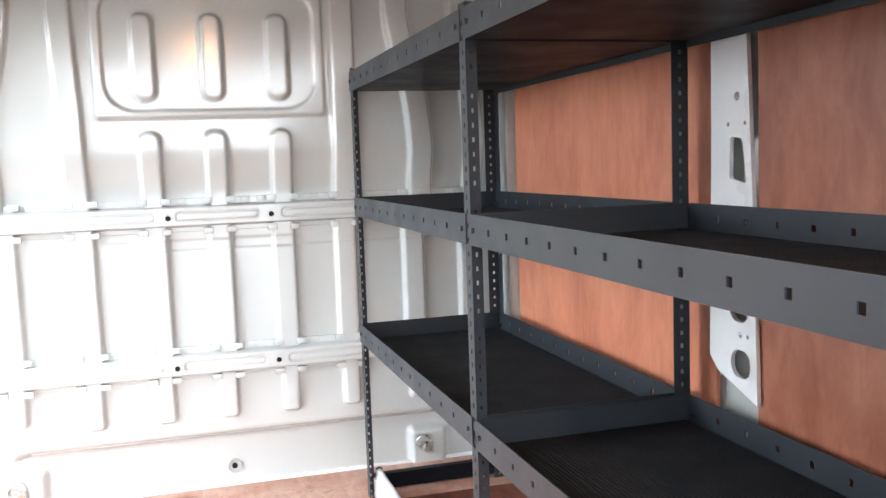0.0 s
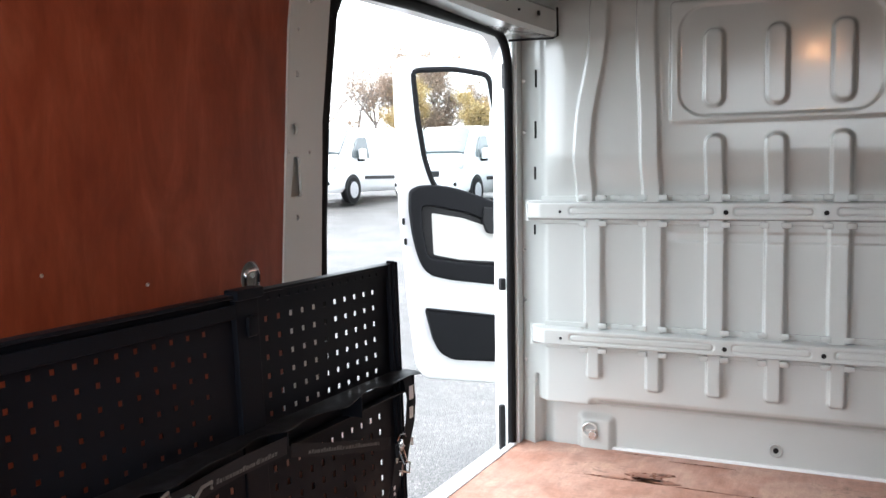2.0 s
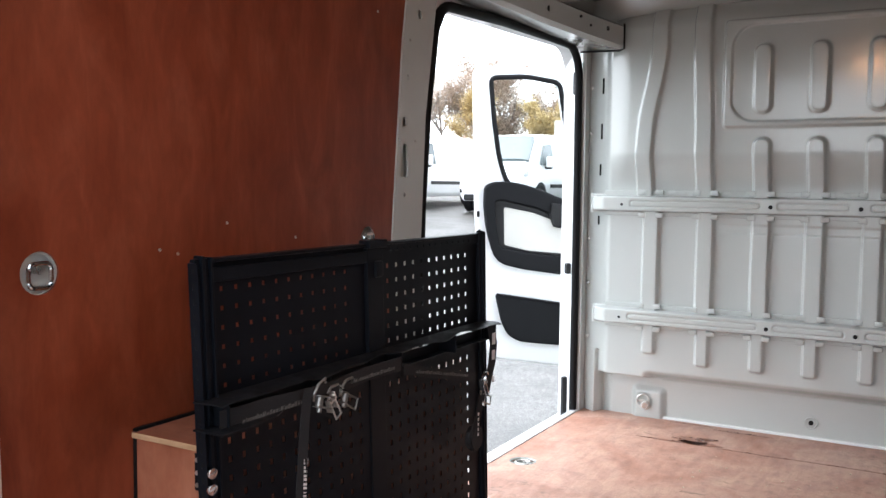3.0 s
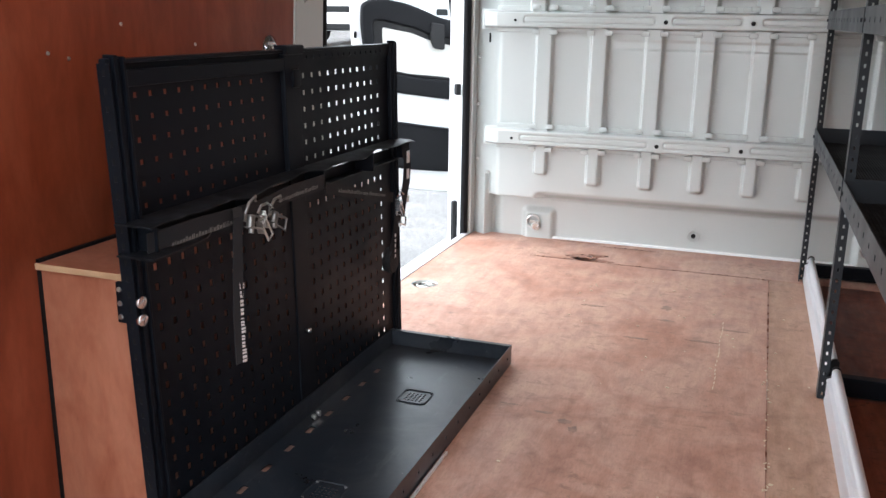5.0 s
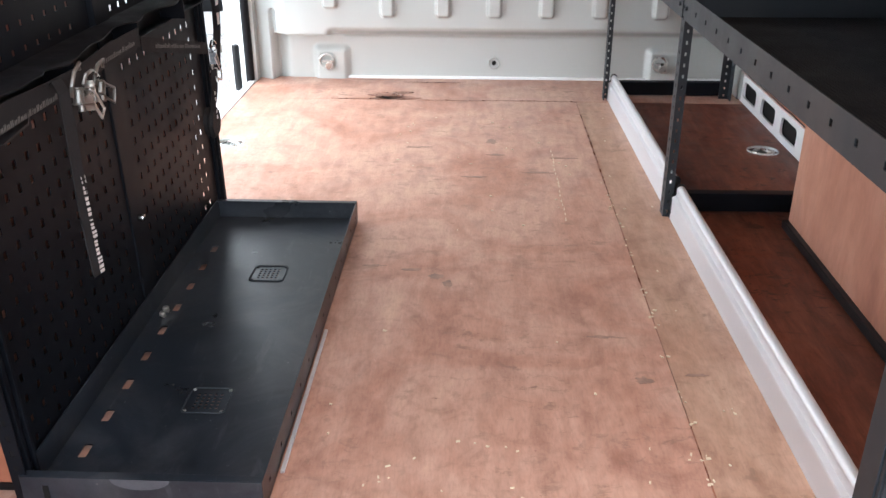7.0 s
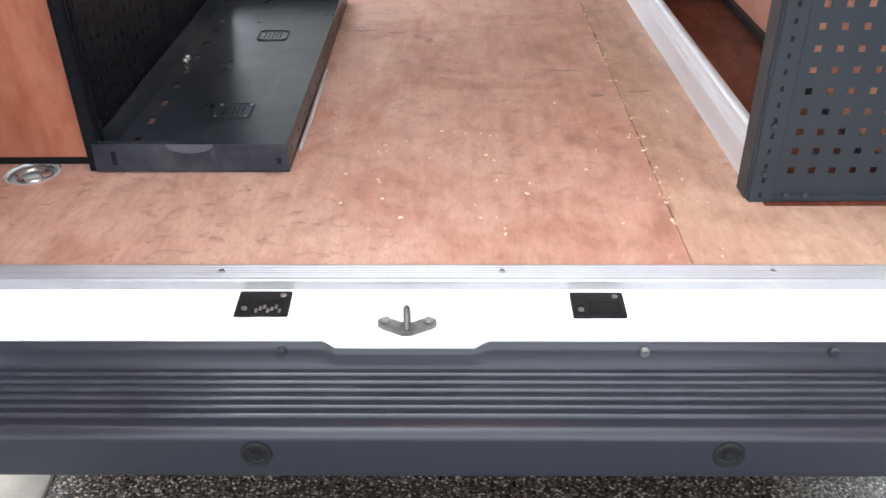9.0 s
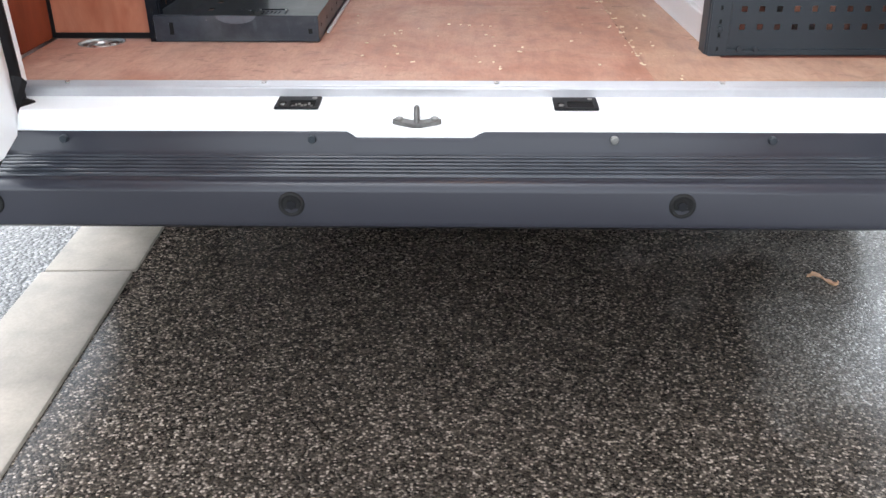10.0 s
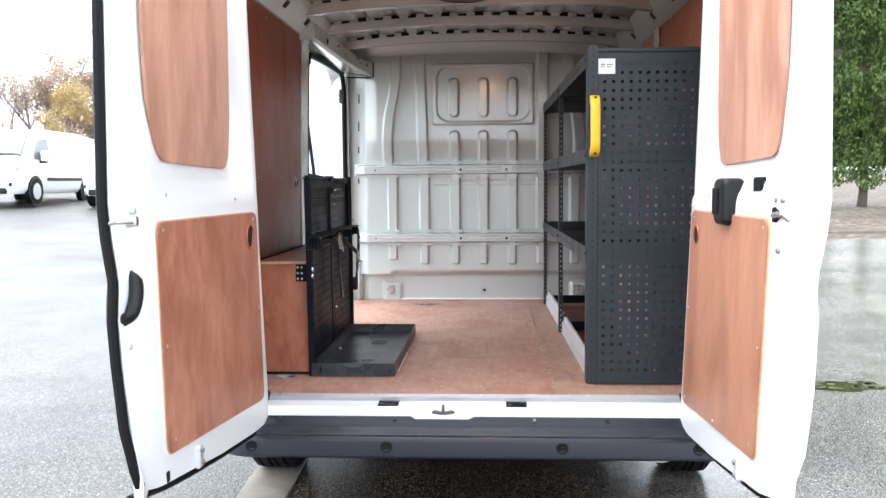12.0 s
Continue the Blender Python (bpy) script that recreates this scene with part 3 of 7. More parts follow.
def build_ground():
    xs = sorted({-700, -300, -150, -90, -60, -45, -36, -30, -25, -20, -16, -12, -9, -7, -5, -3, -2, -1.0, -0.8, 0, 0.9, 1.2, 2, 3, 5, 7, 9, 12, 16, 20, 25, 30, 36, 45, 60, 90, 150, 300, 700})
    ys = sorted({-700, -300, -150, -90, -60, -30, -20, -12, -8, -5, -3, -2, -1, 0, 1, 2, 3, 5, 7, 9, 12, 16, 20, 25, 30, 36, 45, 60, 90, 150, 300, 700})
    verts = []
    for y in ys:
        for x in xs:
            # the edging runs a little askew to the van
            xv = x - KERB_SKEW * (max(-12.0, min(12.0, y)) - 0.33) if -1.05 < x < -0.75 else x
            verts.append((xv, y, ground_z(xv, y)))
    n = len(xs)
    faces = [(j * n + i, j * n + i + 1, (j + 1) * n + i + 1, (j + 1) * n + i) for j in range(len(ys) - 1) for i in range(n - 1)]
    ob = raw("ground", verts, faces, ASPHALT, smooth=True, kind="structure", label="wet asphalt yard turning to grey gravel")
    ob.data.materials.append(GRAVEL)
    ob.data.materials.append(BANK)
    for p in ob.data.polygons:
        cx, cy, cz = p.center
        if cx < -0.9:
            p.material_index = 1
        elif cy > 13 and cx > 0.9:
            p.material_index = 2
    return ob


build_ground()

kerb = thing("kerb", (-0.9, 0, GZ), "flush pale concrete edging between asphalt and gravel", "kerb", kind="structure")
bm = bmesh.new()
box(bm, (-0.105, -0.4565, -0.1), (0.105, 0.4565, 0.008), 0.007)
kerb_mesh = mesh_of("concrete_edging", bm, CONCRETE, True)
for i in range(-6, 9):
    jog = 0.004 * math.sin(i * 2.3)
    y = 0.33 - 0.459 + 0.918 * i
    share("concrete_edging", kerb_mesh, kerb, pose(-0.89 - KERB_SKEW * (y - 0.33) + jog, y, GZ + 0.001 * math.cos(i * 1.7), 0, 0, math.degrees(math.atan(KERB_SKEW)) + 0.2 * math.sin(i)))

# ---- floor of the load space ----
floor = thing("floor", (0, 1.3, 0), "worn reddish plywood load floor with joints and stains", "floor", kind="structure")
part("floor_pan", boxes(((-0.87, 0.0, -0.09), (0.875, 2.69, -0.017))), INNER, floor, "painted steel floor under the boards")
bm = bmesh.new()
plate(bm, [(-0.862, 0.012), (0.2898, 0.012), (0.2898, 2.362), (-0.862, 2.362)], [circle(-0.76, 0.318, 0.047, 26), circle(-0.776, 1.88, 0.046, 26)], "z", -0.013, 0.0)
part("plywood_board", bm, PLY_FLOOR, floor, smooth=False)
bm = bmesh.new()
plate(bm, [(0.2914, 0.012), (0.874, 0.012), (0.874, 0.20), (0.4425, 0.20), (0.4425, 2.362), (0.2914, 2.362)], [], "z", -0.013, -0.0006)
part("plywood_board", bm, PLY_STRIP, floor, smooth=False)
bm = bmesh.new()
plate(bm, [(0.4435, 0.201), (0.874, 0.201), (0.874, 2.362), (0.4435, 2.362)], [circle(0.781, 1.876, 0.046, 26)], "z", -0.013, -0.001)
part("plywood_board", bm, PLY_UNDER, floor, "darker stained plywood under the shelving, shelf shade in its tone", smooth=False)
part("plywood_board", boxes(((-0.862, 2.366, -0.013), (0.874, 2.672, -0.001), 0.0015)), PLY_FLOOR, floor, smooth=False)
part("edge_trim", boxes(((-0.885, 1.36, -0.04), (-0.858, 2.60, 0.004), 0.003)), ALU, floor, "scuffed aluminium edge at the side door")

# old spill and dark marks along the front joint
bm = bmesh.new()
random.seed(5)
for cx, cy, rx, ry in ((-0.35, 2.42, 0.10, 0.052), (-0.31, 2.385, 0.11, 0.028), (-0.42, 2.372, 0.13, 0.012), (-0.30, 2.455, 0.05, 0.02), (-0.1, 2.362, 0.16, 0.006), (0.14, 2.364, 0.17, 0.006), (0.282, 2.36, 0.02, 0.012), (-0.2, 2.60, 0.13, 0.006), (-0.42, 2.63, 0.12, 0.005), (0.2905, 1.92, 0.0035, 0.5), (0.2905, 1.1, 0.002, 0.35), (0.2905, 0.45, 0.0015, 0.2)):
    pts = []
    for i in range(28):
        a = 2 * math.pi * i / 28
        k = 0.75 + 0.4 * noise.noise(Vector((cx * 9 + math.cos(a) * 1.6, cy * 7 + math.sin(a) * 1.6, 2.0)))
        pts.append((cx + rx * k * math.cos(a), cy + ry * k * math.sin(a)))
    prism(bm, pts, "z", 0.0005, 0.0011)
part("floor_stain", bm, STAIN, floor, "dark wet-looking stain along the board joint")

# grey smudges, a stamped mark and scuffs on the boards
random.seed(17)
for cx, cy, rx, ry in ((-0.125, 1.03, 0.022, 0.016), (-0.10, 1.0, 0.014, 0.022), (-0.18, 1.06, 0.03, 0.008), (-0.26, 1.075, 0.03, 0.007), (0.0, 1.92, 0.02, 0.03), (0.01, 1.80, 0.035, 0.012), (0.12, 1.66, 0.05, 0.010), (0.33, 0.68, 0.03, 0.006), (0.19, 0.80, 0.05, 0.006), (0.24, 0.66, 0.02, 0.014), (-0.05, 1.62, 0.045, 0.008), (-0.22, 1.86, 0.05, 0.010), (0.20, 1.78, 0.06, 0.007)):
    bm = bmesh.new()
    pts = []
    for i in range(22):
        a = 2 * math.pi * i / 22
        k = 0.7 + 0.55 * noise.noise(Vector((cx * 31 + math.cos(a) * 1.9, cy * 23 + math.sin(a) * 1.9, 5.0)))
        pts.append((cx + rx * k * math.cos(a), cy + ry * k * math.sin(a)))
    prism(bm, pts, "z", 0.0003, 0.0007)
    part("smudge", bm, SMUDGE, floor, smooth=False)
bm = bmesh.new()
for i in range(17):
    y = 1.33 + 0.031 * i + random.uniform(-0.006, 0.006)
    x = 0.168 + 0.0015 * math.sin(i)
    prism(bm, [(x - 0.0016, y), (x + 0.0014, y + 0.002), (x + 0.0012, y + random.uniform(0.012, 0.03)), (x - 0.0012, y + 0.012)], "z", 0.0003, 0.0012)
tagged(part("glue_line", bm, SHAVING, floor, "dribbled line of dried pale glue", smooth=False), kind="stuff")

for i, (cx, cy) in enumerate(((-0.76, 0.318), (-0.776, 1.88), (0.781, 1.876))):
    eye = thing("lashing_eye", (cx, cy, -0.015), "steel lashing eye in a round floor recess", "lashing eye", "floor lashing eyes")
    bm = bmesh.new()
    ring(bm, (cx, cy, -0.004), 0.043, 0.004, "z", 26, 6)
    disc(bm, (cx, cy, -0.0155), 0.0465, 0.003, "z", 26)
    part("cup", bm, INNER, eye, "pale painted steel recess")
    bm = bmesh.new()
    ring(bm, (cx, cy, -0.006), 0.024, 0.0045, "z", 22, 8)
    part("eye_ring", bm, ZINC, eye)
    bm = bmesh.new()
    disc(bm, (cx + 0.024, cy, -0.007), 0.011, 0.012, "z", 14, 0.002)
    part("pivot", bm, ZINC, eye)

# sawdust and splinters left on the boards
random.seed(11)
bm = bmesh.new()
for i in range(150):
    x, y = random.uniform(-0.3, 0.4), random.choice((random.uniform(0.03, 0.5), random.uniform(0.03, 2.3), random.uniform(1.4, 2.3)))
    if i % 3 == 0:
        x, y = random.gauss(0.291, 0.004), random.uniform(0.12, 1.5)
    s, a = random.uniform(0.0012, 0.0043), random.uniform(0, math.pi)
    w = s * random.uniform(0.3, 0.8)
    ca, sa = math.cos(a), math.sin(a)
    pts = [(x + ca * p - sa * q, y + sa * p + ca * q) for p, q in ((-s, -w), (s, -w * 0.6), (s * 0.8, w), (-s * 0.7, w * 0.8))]
    prism(bm, pts, "z", 0.0004, 0.0022)
tagged(part("sawdust", bm, SHAVING, None, "pale wood chips scattered on the load floor", smooth=False), category="debris", kind="stuff")

# ---- rear sill, striker plates ----
sill = thing("rear_sill", (0, -0.05, 0), "white painted rear sill with aluminium threshold strip", "sill", kind="structure")
NOTCH = (-0.222, -0.206, -0.019, 0.0)


def notch(x):
    return float(smooth_step(np.array(x), NOTCH[0], NOTCH[1] + 0.002) * (1 - smooth_step(np.array(x), NOTCH[2] - 0.002, NOTCH[3])))


def pocket(x):
    """1 where the ledge dips for the striker."""
    return float(smooth_step(np.array(x), -0.185, -0.168) * (1 - smooth_step(np.array(x), -0.052, -0.035)))


bm = bmesh.new()
secs = []
for x in sorted({-0.785, -0.6, -0.4, -0.25, *NOTCH, -0.225, -0.214, -0.185, -0.18, -0.176, -0.172, -0.168, -0.11, -0.052, -0.048, -0.044, -0.040, -0.035, -0.01, 0.005, 0.2, 0.5, 0.77}):
    d, p = 0.004 * notch(x), pocket(x)
    ledge = [(-0.033, -0.0142 - 0.001 * p), (-0.0375, -0.0146 - 0.0295 * p), (-0.041, -0.0149 - 0.0315 * p), (-0.071, -0.0165 - 0.0305 * p), (-0.0765, -0.0185 - 0.029 * p), (-0.0795, -0.0235 - 0.0255 * p)]
    secs.append([(x, 0.013, -0.017), (x, 0.013, -0.001), (x, -0.011, -0.003), (x, -0.0125, -0.0132)] + [(x, y, z) for y, z in ledge] + [(x, -0.0805 - d, -0.053), (x, -0.0805 - d, -0.062), (x, -0.0805 - d, -0.17), (x, 0.013, -0.17)])
loft(bm, secs)
part("sill_panel", bm, WHITE, sill)
bm = bmesh.new()
prof = [(-0.0145, -0.0152), (-0.0145, 0.0), (-0.0125, 0.0032)]
for i in range(5):
    y = -0.0095 + i * 0.0062
    prof += [(y, 0.0036), (y + 0.0018, 0.0054), (y + 0.0036, 0.0054), (y + 0.005, 0.0036)]
prof += [(0.0225, 0.004), (0.025, 0.0012), (0.025, -0.001), (0.013, -0.001), (-0.0105, -0.002), (-0.0122, -0.0152)]
prism(bm, prof, "x", -0.79, 0.775)
part("threshold_strip", bm, STRIP_ALU, sill, "ribbed aluminium threshold strip", smooth=False)
for x in (-0.7, -0.368, 0.02, 0.394, 0.72):
    bm = bmesh.new()
    disc(bm, (x, 0.002, 0.0065), 0.0042, 0.003, "z", 12, 0.0008)
    part("screw", bm, ZINC, sill)
for x, yf in ((-0.3025, -0.0750), (0.1465, -0.0775)):
    slope = Matrix.Translation((x, yf + 0.0255, -0.0128)) @ Matrix.Rotation(radians(3.6), 4, "X")
    bm = bmesh.new()
    plate(bm, rounded(-0.0355, -0.0255, 0.0355, 0.0255, 0.002, 2), [rounded(-0.014, -0.0205, 0.0285, 0.0065, 0.003, 3), rounded(-0.0295, -0.019, -0.0185, -0.001, 0.003, 3)], "z", -0.0015, 0.0015)
    bmesh.ops.transform(bm, matrix=slope, verts=bm.verts[:])
    lp = part("latch_plate", bm, TRIM_BLACK, sill, "black latch recess with two screws", smooth=False)
    bm = bmesh.new()
    box(bm, (-0.034, -0.024, -0.0013), (0.034, 0.024, -0.0007))
    bmesh.ops.transform(bm, matrix=slope, verts=bm.verts[:])
    part("recess_floor", bm, VOID, lp, smooth=False)
    bm = bmesh.new()
    if x < 0:
        for k in range(7):
            box(bm, (-0.010 + 0.0052 * k, -0.018 + 0.004 * (k % 3), -0.0008), (-0.006 + 0.0052 * k, -0.010 + 0.004 * (k % 3), 0.0006 + 0.0005 * (k % 2)), 0.0006, 1)
    else:
        box(bm, (-0.009, -0.018, -0.0008), (0.026, -0.006, 0.0006), 0.001, 1)
    bmesh.ops.transform(bm, matrix=slope, verts=bm.verts[:])
    part("catch", bm, DULL if x < 0 else TRIM_GREY, lp, "grimy steel catch")
    bm = bmesh.new()
    box(bm, (-0.0358, -0.0268, -0.0012), (-0.014, -0.0248, 0.0022), 0.0006, 1)
    bmesh.ops.transform(bm, matrix=slope, verts=bm.verts[:])
    part("latch_lip", bm, TRIM_GREY, lp)
    for dx, dy in ((0.0245, 0.0165), (-0.024, -0.0115)):
        bm = bmesh.new()
        disc(bm, (dx, dy, 0.0016), 0.0042, 0.003, "z", 14, 0.001)
        bmesh.ops.transform(bm, matrix=slope, verts=bm.verts[:])
        part("latch_screw", bm, DULL, lp)
x = -0.11
bm = bmesh.new()
prism(bm, [(x - 0.040, -0.046), (x - 0.040, -0.055), (x - 0.034, -0.061), (x - 0.006, -0.076), (x + 0.006, -0.076), (x + 0.034, -0.061), (x + 0.040, -0.055), (x + 0.040, -0.046), (x + 0.032, -0.0405), (x + 0.018, -0.046), (x + 0.009, -0.052), (x - 0.009, -0.052), (x - 0.018, -0.046), (x - 0.032, -0.0405)], "z", -0.048, -0.0400, 0.0015)
strk = part("door_striker", bm, GRIMY, sill, "dull zinc striker with an upright loop")
bm = bmesh.new()
tube(bm, [(x, -0.046, -0.045), (x, -0.046, -0.026), (x, -0.049, -0.0205), (x, -0.054, -0.0205), (x, -0.058, -0.026), (x, -0.064, -0.038), (x, -0.070, -0.044)], 0.0045, 10)
part("striker_loop", bm, GRIMY, strk)
dots("striker_bolt", ((x - 0.029, -0.051, -0.0385), (x + 0.029, -0.051, -0.0385)), 0.0062, 0.005, "z", DULL, strk, 16, 0.0015)

# ---- rear bumper ----
bumper = thing("rear_bumper", (0, -0.2, GZ), "grey plastic step bumper with ribbed top", "bumper")
ribs = [(-0.11, -0.0845), (-0.15, -0.0845), (-0.19, -0.0845)]
bm = bmesh.new()
secs = []
for x in sorted((-0.85, -0.83, -0.80, -0.76, -0.5, -0.3, -0.25, *NOTCH, -0.214, -0.009, 0.05, 0.3, 0.5, 0.74, 0.78, 0.81, 0.83)):
    d = notch(x)
    e = max(0.0, abs(x) - 0.78)
    f = e * 0.9
    fade = 1.0 if abs(x) < 0.7 else 0.25
    head = [(-0.0795 - 0.004 * d, -0.064), (-0.081 - 0.004 * d, -0.0525 - 0.009 * d), (-0.084 - 0.004 * d, -0.050 - 0.009 * d), (-0.0875 - 0.003 * d, -0.0525 - 0.008 * d), (-0.0905 - 0.003 * d, -0.062 - 0.004 * d), (-0.094 - 0.002 * d, -0.079), (-0.0995, -0.0845)]
    mid = [(y, -0.0845 + (z + 0.0845) * fade) for y, z in ribs]
    tail = [(-0.205, -0.0845), (-0.213, -0.0865), (-0.2185, -0.092), (-0.2215, -0.100), (-0.226, -0.145), (-0.225, -0.153), (-0.219, -0.158), (-0.15, -0.162), (-0.083 - 0.004 * d, -0.165)]
    secs.append([(x, y + f * (1 if y < -0.1 else 0.2), z - e * 0.15) for y, z in head + mid + tail])
loft(bm, secs)
part("bumper_skin", bm, PLASTIC, bumper)
for i in range(6):
    y = -0.1105 - i * 0.0158
    bm = bmesh.new()
    prism(bm, [(y, -0.087), (y - 0.0008, -0.0806), (y - 0.0018, -0.0800), (y - 0.0034, -0.0809), (y - 0.0050, -0.0826), (y - 0.0062, -0.087)], "x", -0.80, 0.78)
    part("rib", bm, WORN_GLINT_RIB, bumper, smooth=False)
bolt_x = (-0.749, -0.292, 0.293, 0.739)
for x in bolt_x:
    bm = bmesh.new()
    ring(bm, (x, -0.2235, -0.118), 0.0165, 0.0035, "y", 24, 8)
    disc(bm, (x, -0.2225, -0.118), 0.0155, 0.003, "y", 22)
    cup = part("bolt_cup", bm, VOID, bumper, "round black bolt recess")
    bm = bmesh.new()
    disc(bm, (x, -0.2255, -0.118), 0.008, 0.005, "y", 6, 0.001)
    part("bolt", bm, TRIM_GREY, cup)
for x in (-0.68, -0.277, 0.207, 0.457, 0.69):
    bm = bmesh.new()
    disc(bm, (x, -0.0935, -0.060), 0.0066, 0.009, "y", 14, 0.0018)
    part("bumper_screw", bm, DULL if x == 0.207 else STEEL_GREY, bumper)
for s in (-1, 1):
    part("corner_cap", boxes(((s * 0.80, -0.14, -0.17), (s * 0.95, 0.2, -0.09), 0.012)), PLASTIC, bumper)

# rear axle wheels and exhaust under the van
for s in (-1, 1):
    wheel = thing("wheel", (s * 0.9, 0.87, GZ), "rear wheel with black tyre under the van", "wheel", "rear wheels")
    bm = bmesh.new()
    prof = [(0.20, -0.085), (0.27, -0.1), (0.315, -0.096), (0.330, -0.082), (0.332, -0.062), (0.3225, -0.060), (0.3225, -0.050), (0.333, -0.048), (0.333, -0.020), (0.3225, -0.018), (0.3225, -0.008), (0.333, -0.006), (0.333, 0.006), (0.3225, 0.008), (0.3225, 0.018), (0.333, 0.020), (0.333, 0.048), (0.3225, 0.050), (0.3225, 0.060), (0.332, 0.062), (0.330, 0.082), (0.315, 0.096), (0.27, 0.1), (0.20, 0.085)]
    n = 72
    rows = [[bm.verts.new((s * 0.9 + w, 0.87 + r * math.cos(2 * math.pi * i / n), GZ + 0.333 + r * math.sin(2 * math.pi * i / n))) for r, w in prof] for i in range(n)]
    for i in range(n):
        for j in range(len(prof) - 1):
            bm.faces.new((rows[i][j], rows[(i + 1) % n][j], rows[(i + 1) % n][j + 1], rows[i][j + 1]))
    part("tyre", bm, RUBBER, wheel)
    bm = bmesh.new()
    disc(bm, (s * 0.9, 0.87, GZ + 0.333), 0.205, 0.13, "x", 32, 0.01)
    part("rim", bm, ZINC, wheel)
silencer = thing("exhaust", (0.65, 0.2, GZ), "dull steel exhaust box under the van floor", "exhaust")
bm = bmesh.new()
tube(bm, [(0.64, -0.02, -0.213), (0.64, -0.01, -0.213), (0.64, 0.06, -0.213), (0.64, 0.5, -0.205)], [0.034, 0.048, 0.052, 0.052], 18, flat=0.34)
tube(bm, [(0.65, 0.45, -0.22), (0.6, 0.9, -0.15), (0.55, 2.4, -0.13)], 0.028, 10)
part("silencer_box", bm, ALU, silencer)
under = thing("underbody", (0, 1.3, -0.2), "dark steel chassis under the load floor", "chassis", kind="structure")
part("chassis_pan", boxes(((-0.88, 0.0, -0.165), (0.88, 2.75, -0.1), 0.01), ((-0.6, 0.15, -0.27), (-0.5, 2.7, -0.16), 0.01), ((0.42, 0.25, -0.27), (0.52, 2.7, -0.16), 0.01), ((-0.8, 0.80, -0.30), (0.8, 0.94, -0.17), 0.02), ((-0.45, 0.2, -0.31), (0.38, 0.75, -0.16), 0.06), ((-0.55, 1.2, -0.33), (0.5, 2.6, -0.16), 0.05)), TRIM_BLACK, under)

# the van's own cab and front wheels, unseen; added to keep light from under the van
cab_body = thing("van_cab", (0, 3.8, GZ), "unseen white cab and bonnet ahead of the bulkhead, added to block light under the van", "van cab")
bm = bmesh.new()
secs = []
for y, zs, zt, w, wt in ((2.80, -0.24, 1.66, 0.955, 0.80), (3.5, -0.24, 1.64, 0.955, 0.80), (3.95, -0.24, 1.50, 0.95, 0.78), (4.55, -0.24, 0.78, 0.94, 0.80), (5.0, -0.22, 0.56, 0.90, 0.76), (5.2, -0.15, 0.30, 0.78, 0.66)):
    half = [(0.0, zs), (w * 0.9, zs), (w, zs + 0.12), (w, min(zt - 0.1, 0.45)), (wt + 0.04, zt - 0.08), (wt * 0.85, zt), (0.0, zt)]
    secs.append([(x, y, z) for x, z in half] + [(-x, y, z) for x, z in half[-2:0:-1]])
loft(bm, secs)
part("cab_shell", bm, WHITE, cab_body)
part("engine_tray", boxes(((-0.6, 3.6, -0.36), (0.6, 5.0, -0.2), 0.05)), TRIM_BLACK, cab_body)
for s in (-1, 1):
    wheel = thing("wheel", (s * 0.86, 4.2, GZ), "unseen front wheel with black tyre, added under the van", "wheel", "front wheels")
    bm = bmesh.new()
    disc(bm, (s * 0.86, 4.2, GZ + 0.333), 0.333, 0.2, "x", 36, 0.04)
    part("tyre", bm, RUBBER, wheel)
    bm = bmesh.new()
    disc(bm, (s * 0.965, 4.2, GZ + 0.333), 0.2, 0.02, "x", 28, 0.006)
    part("rim", bm, ZINC, wheel)

# ---- side walls ----
wall_l = thing("wall_west", (-0.92, 1.3, 0), "van side lined with reddish plywood, side door open", "wall", kind="structure")

opening = [(1.392, -0.05), (2.70, -0.05)]
for i in range(7):
    a = radians(90 * i / 6)
    opening.append((2.70 - 0.12 + 0.12 * math.cos(a), 1.345 + 0.12 * math.sin(a)))
for i in range(7):
    a = radians(90 + 90 * i / 6)
    opening.append((1.50 + 0.108 + 0.108 * math.cos(a), 1.335 + 0.108 * math.sin(a)))
opening.append((1.435, 1.0))
bm = bmesh.new()
plate(bm, [(-0.03, -0.2), (2.80, -0.2), (2.80, 1.64), (-0.03, 1.64)], [opening], "x", -0.985, -0.895)
part("side_panel", bm, WHITE, wall_l, smooth=False)
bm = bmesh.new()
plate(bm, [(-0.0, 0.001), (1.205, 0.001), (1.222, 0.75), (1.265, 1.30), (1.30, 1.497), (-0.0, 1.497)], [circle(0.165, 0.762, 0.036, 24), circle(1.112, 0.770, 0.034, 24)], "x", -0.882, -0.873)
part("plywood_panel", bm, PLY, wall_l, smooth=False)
# pillar behind the side door
bm = bmesh.new()
holes = [circle(1.275, 1.08, 0.012, 12), circle(1.276, 0.885, 0.008, 4), circle(1.29, 1.2, 0.007, 10), circle(1.30, 1.3, 0.006, 4),
         ease([(1.252, 0.93), (1.296, 0.932), (1.290, 1.02), (1.268, 1.02)], 0.008, 3), circle(1.33, 1.03, 0.005, 8), circle(1.25, 1.03, 0.004, 8), circle(1.35, 1.375, 0.012, 10)]
plate(bm, [(1.20, 0.0), (1.360, 0.0), (1.362, 0.70), (1.385, 1.1), (1.442, 1.44), (1.46, 1.53), (1.30, 1.53), (1.262, 1.27), (1.215, 0.72)], holes, "x", -0.8745, -0.868)
part("door_pillar", bm, INNER, wall_l, "grey-white steel pillar with punched holes", smooth=False)
part("pillar_backing", boxes(((-0.8945, 1.2, 0.0), (-0.892, 1.355, 1.5))), INNER, wall_l, smooth=False)
# front jamb with latch
bm = bmesh.new()
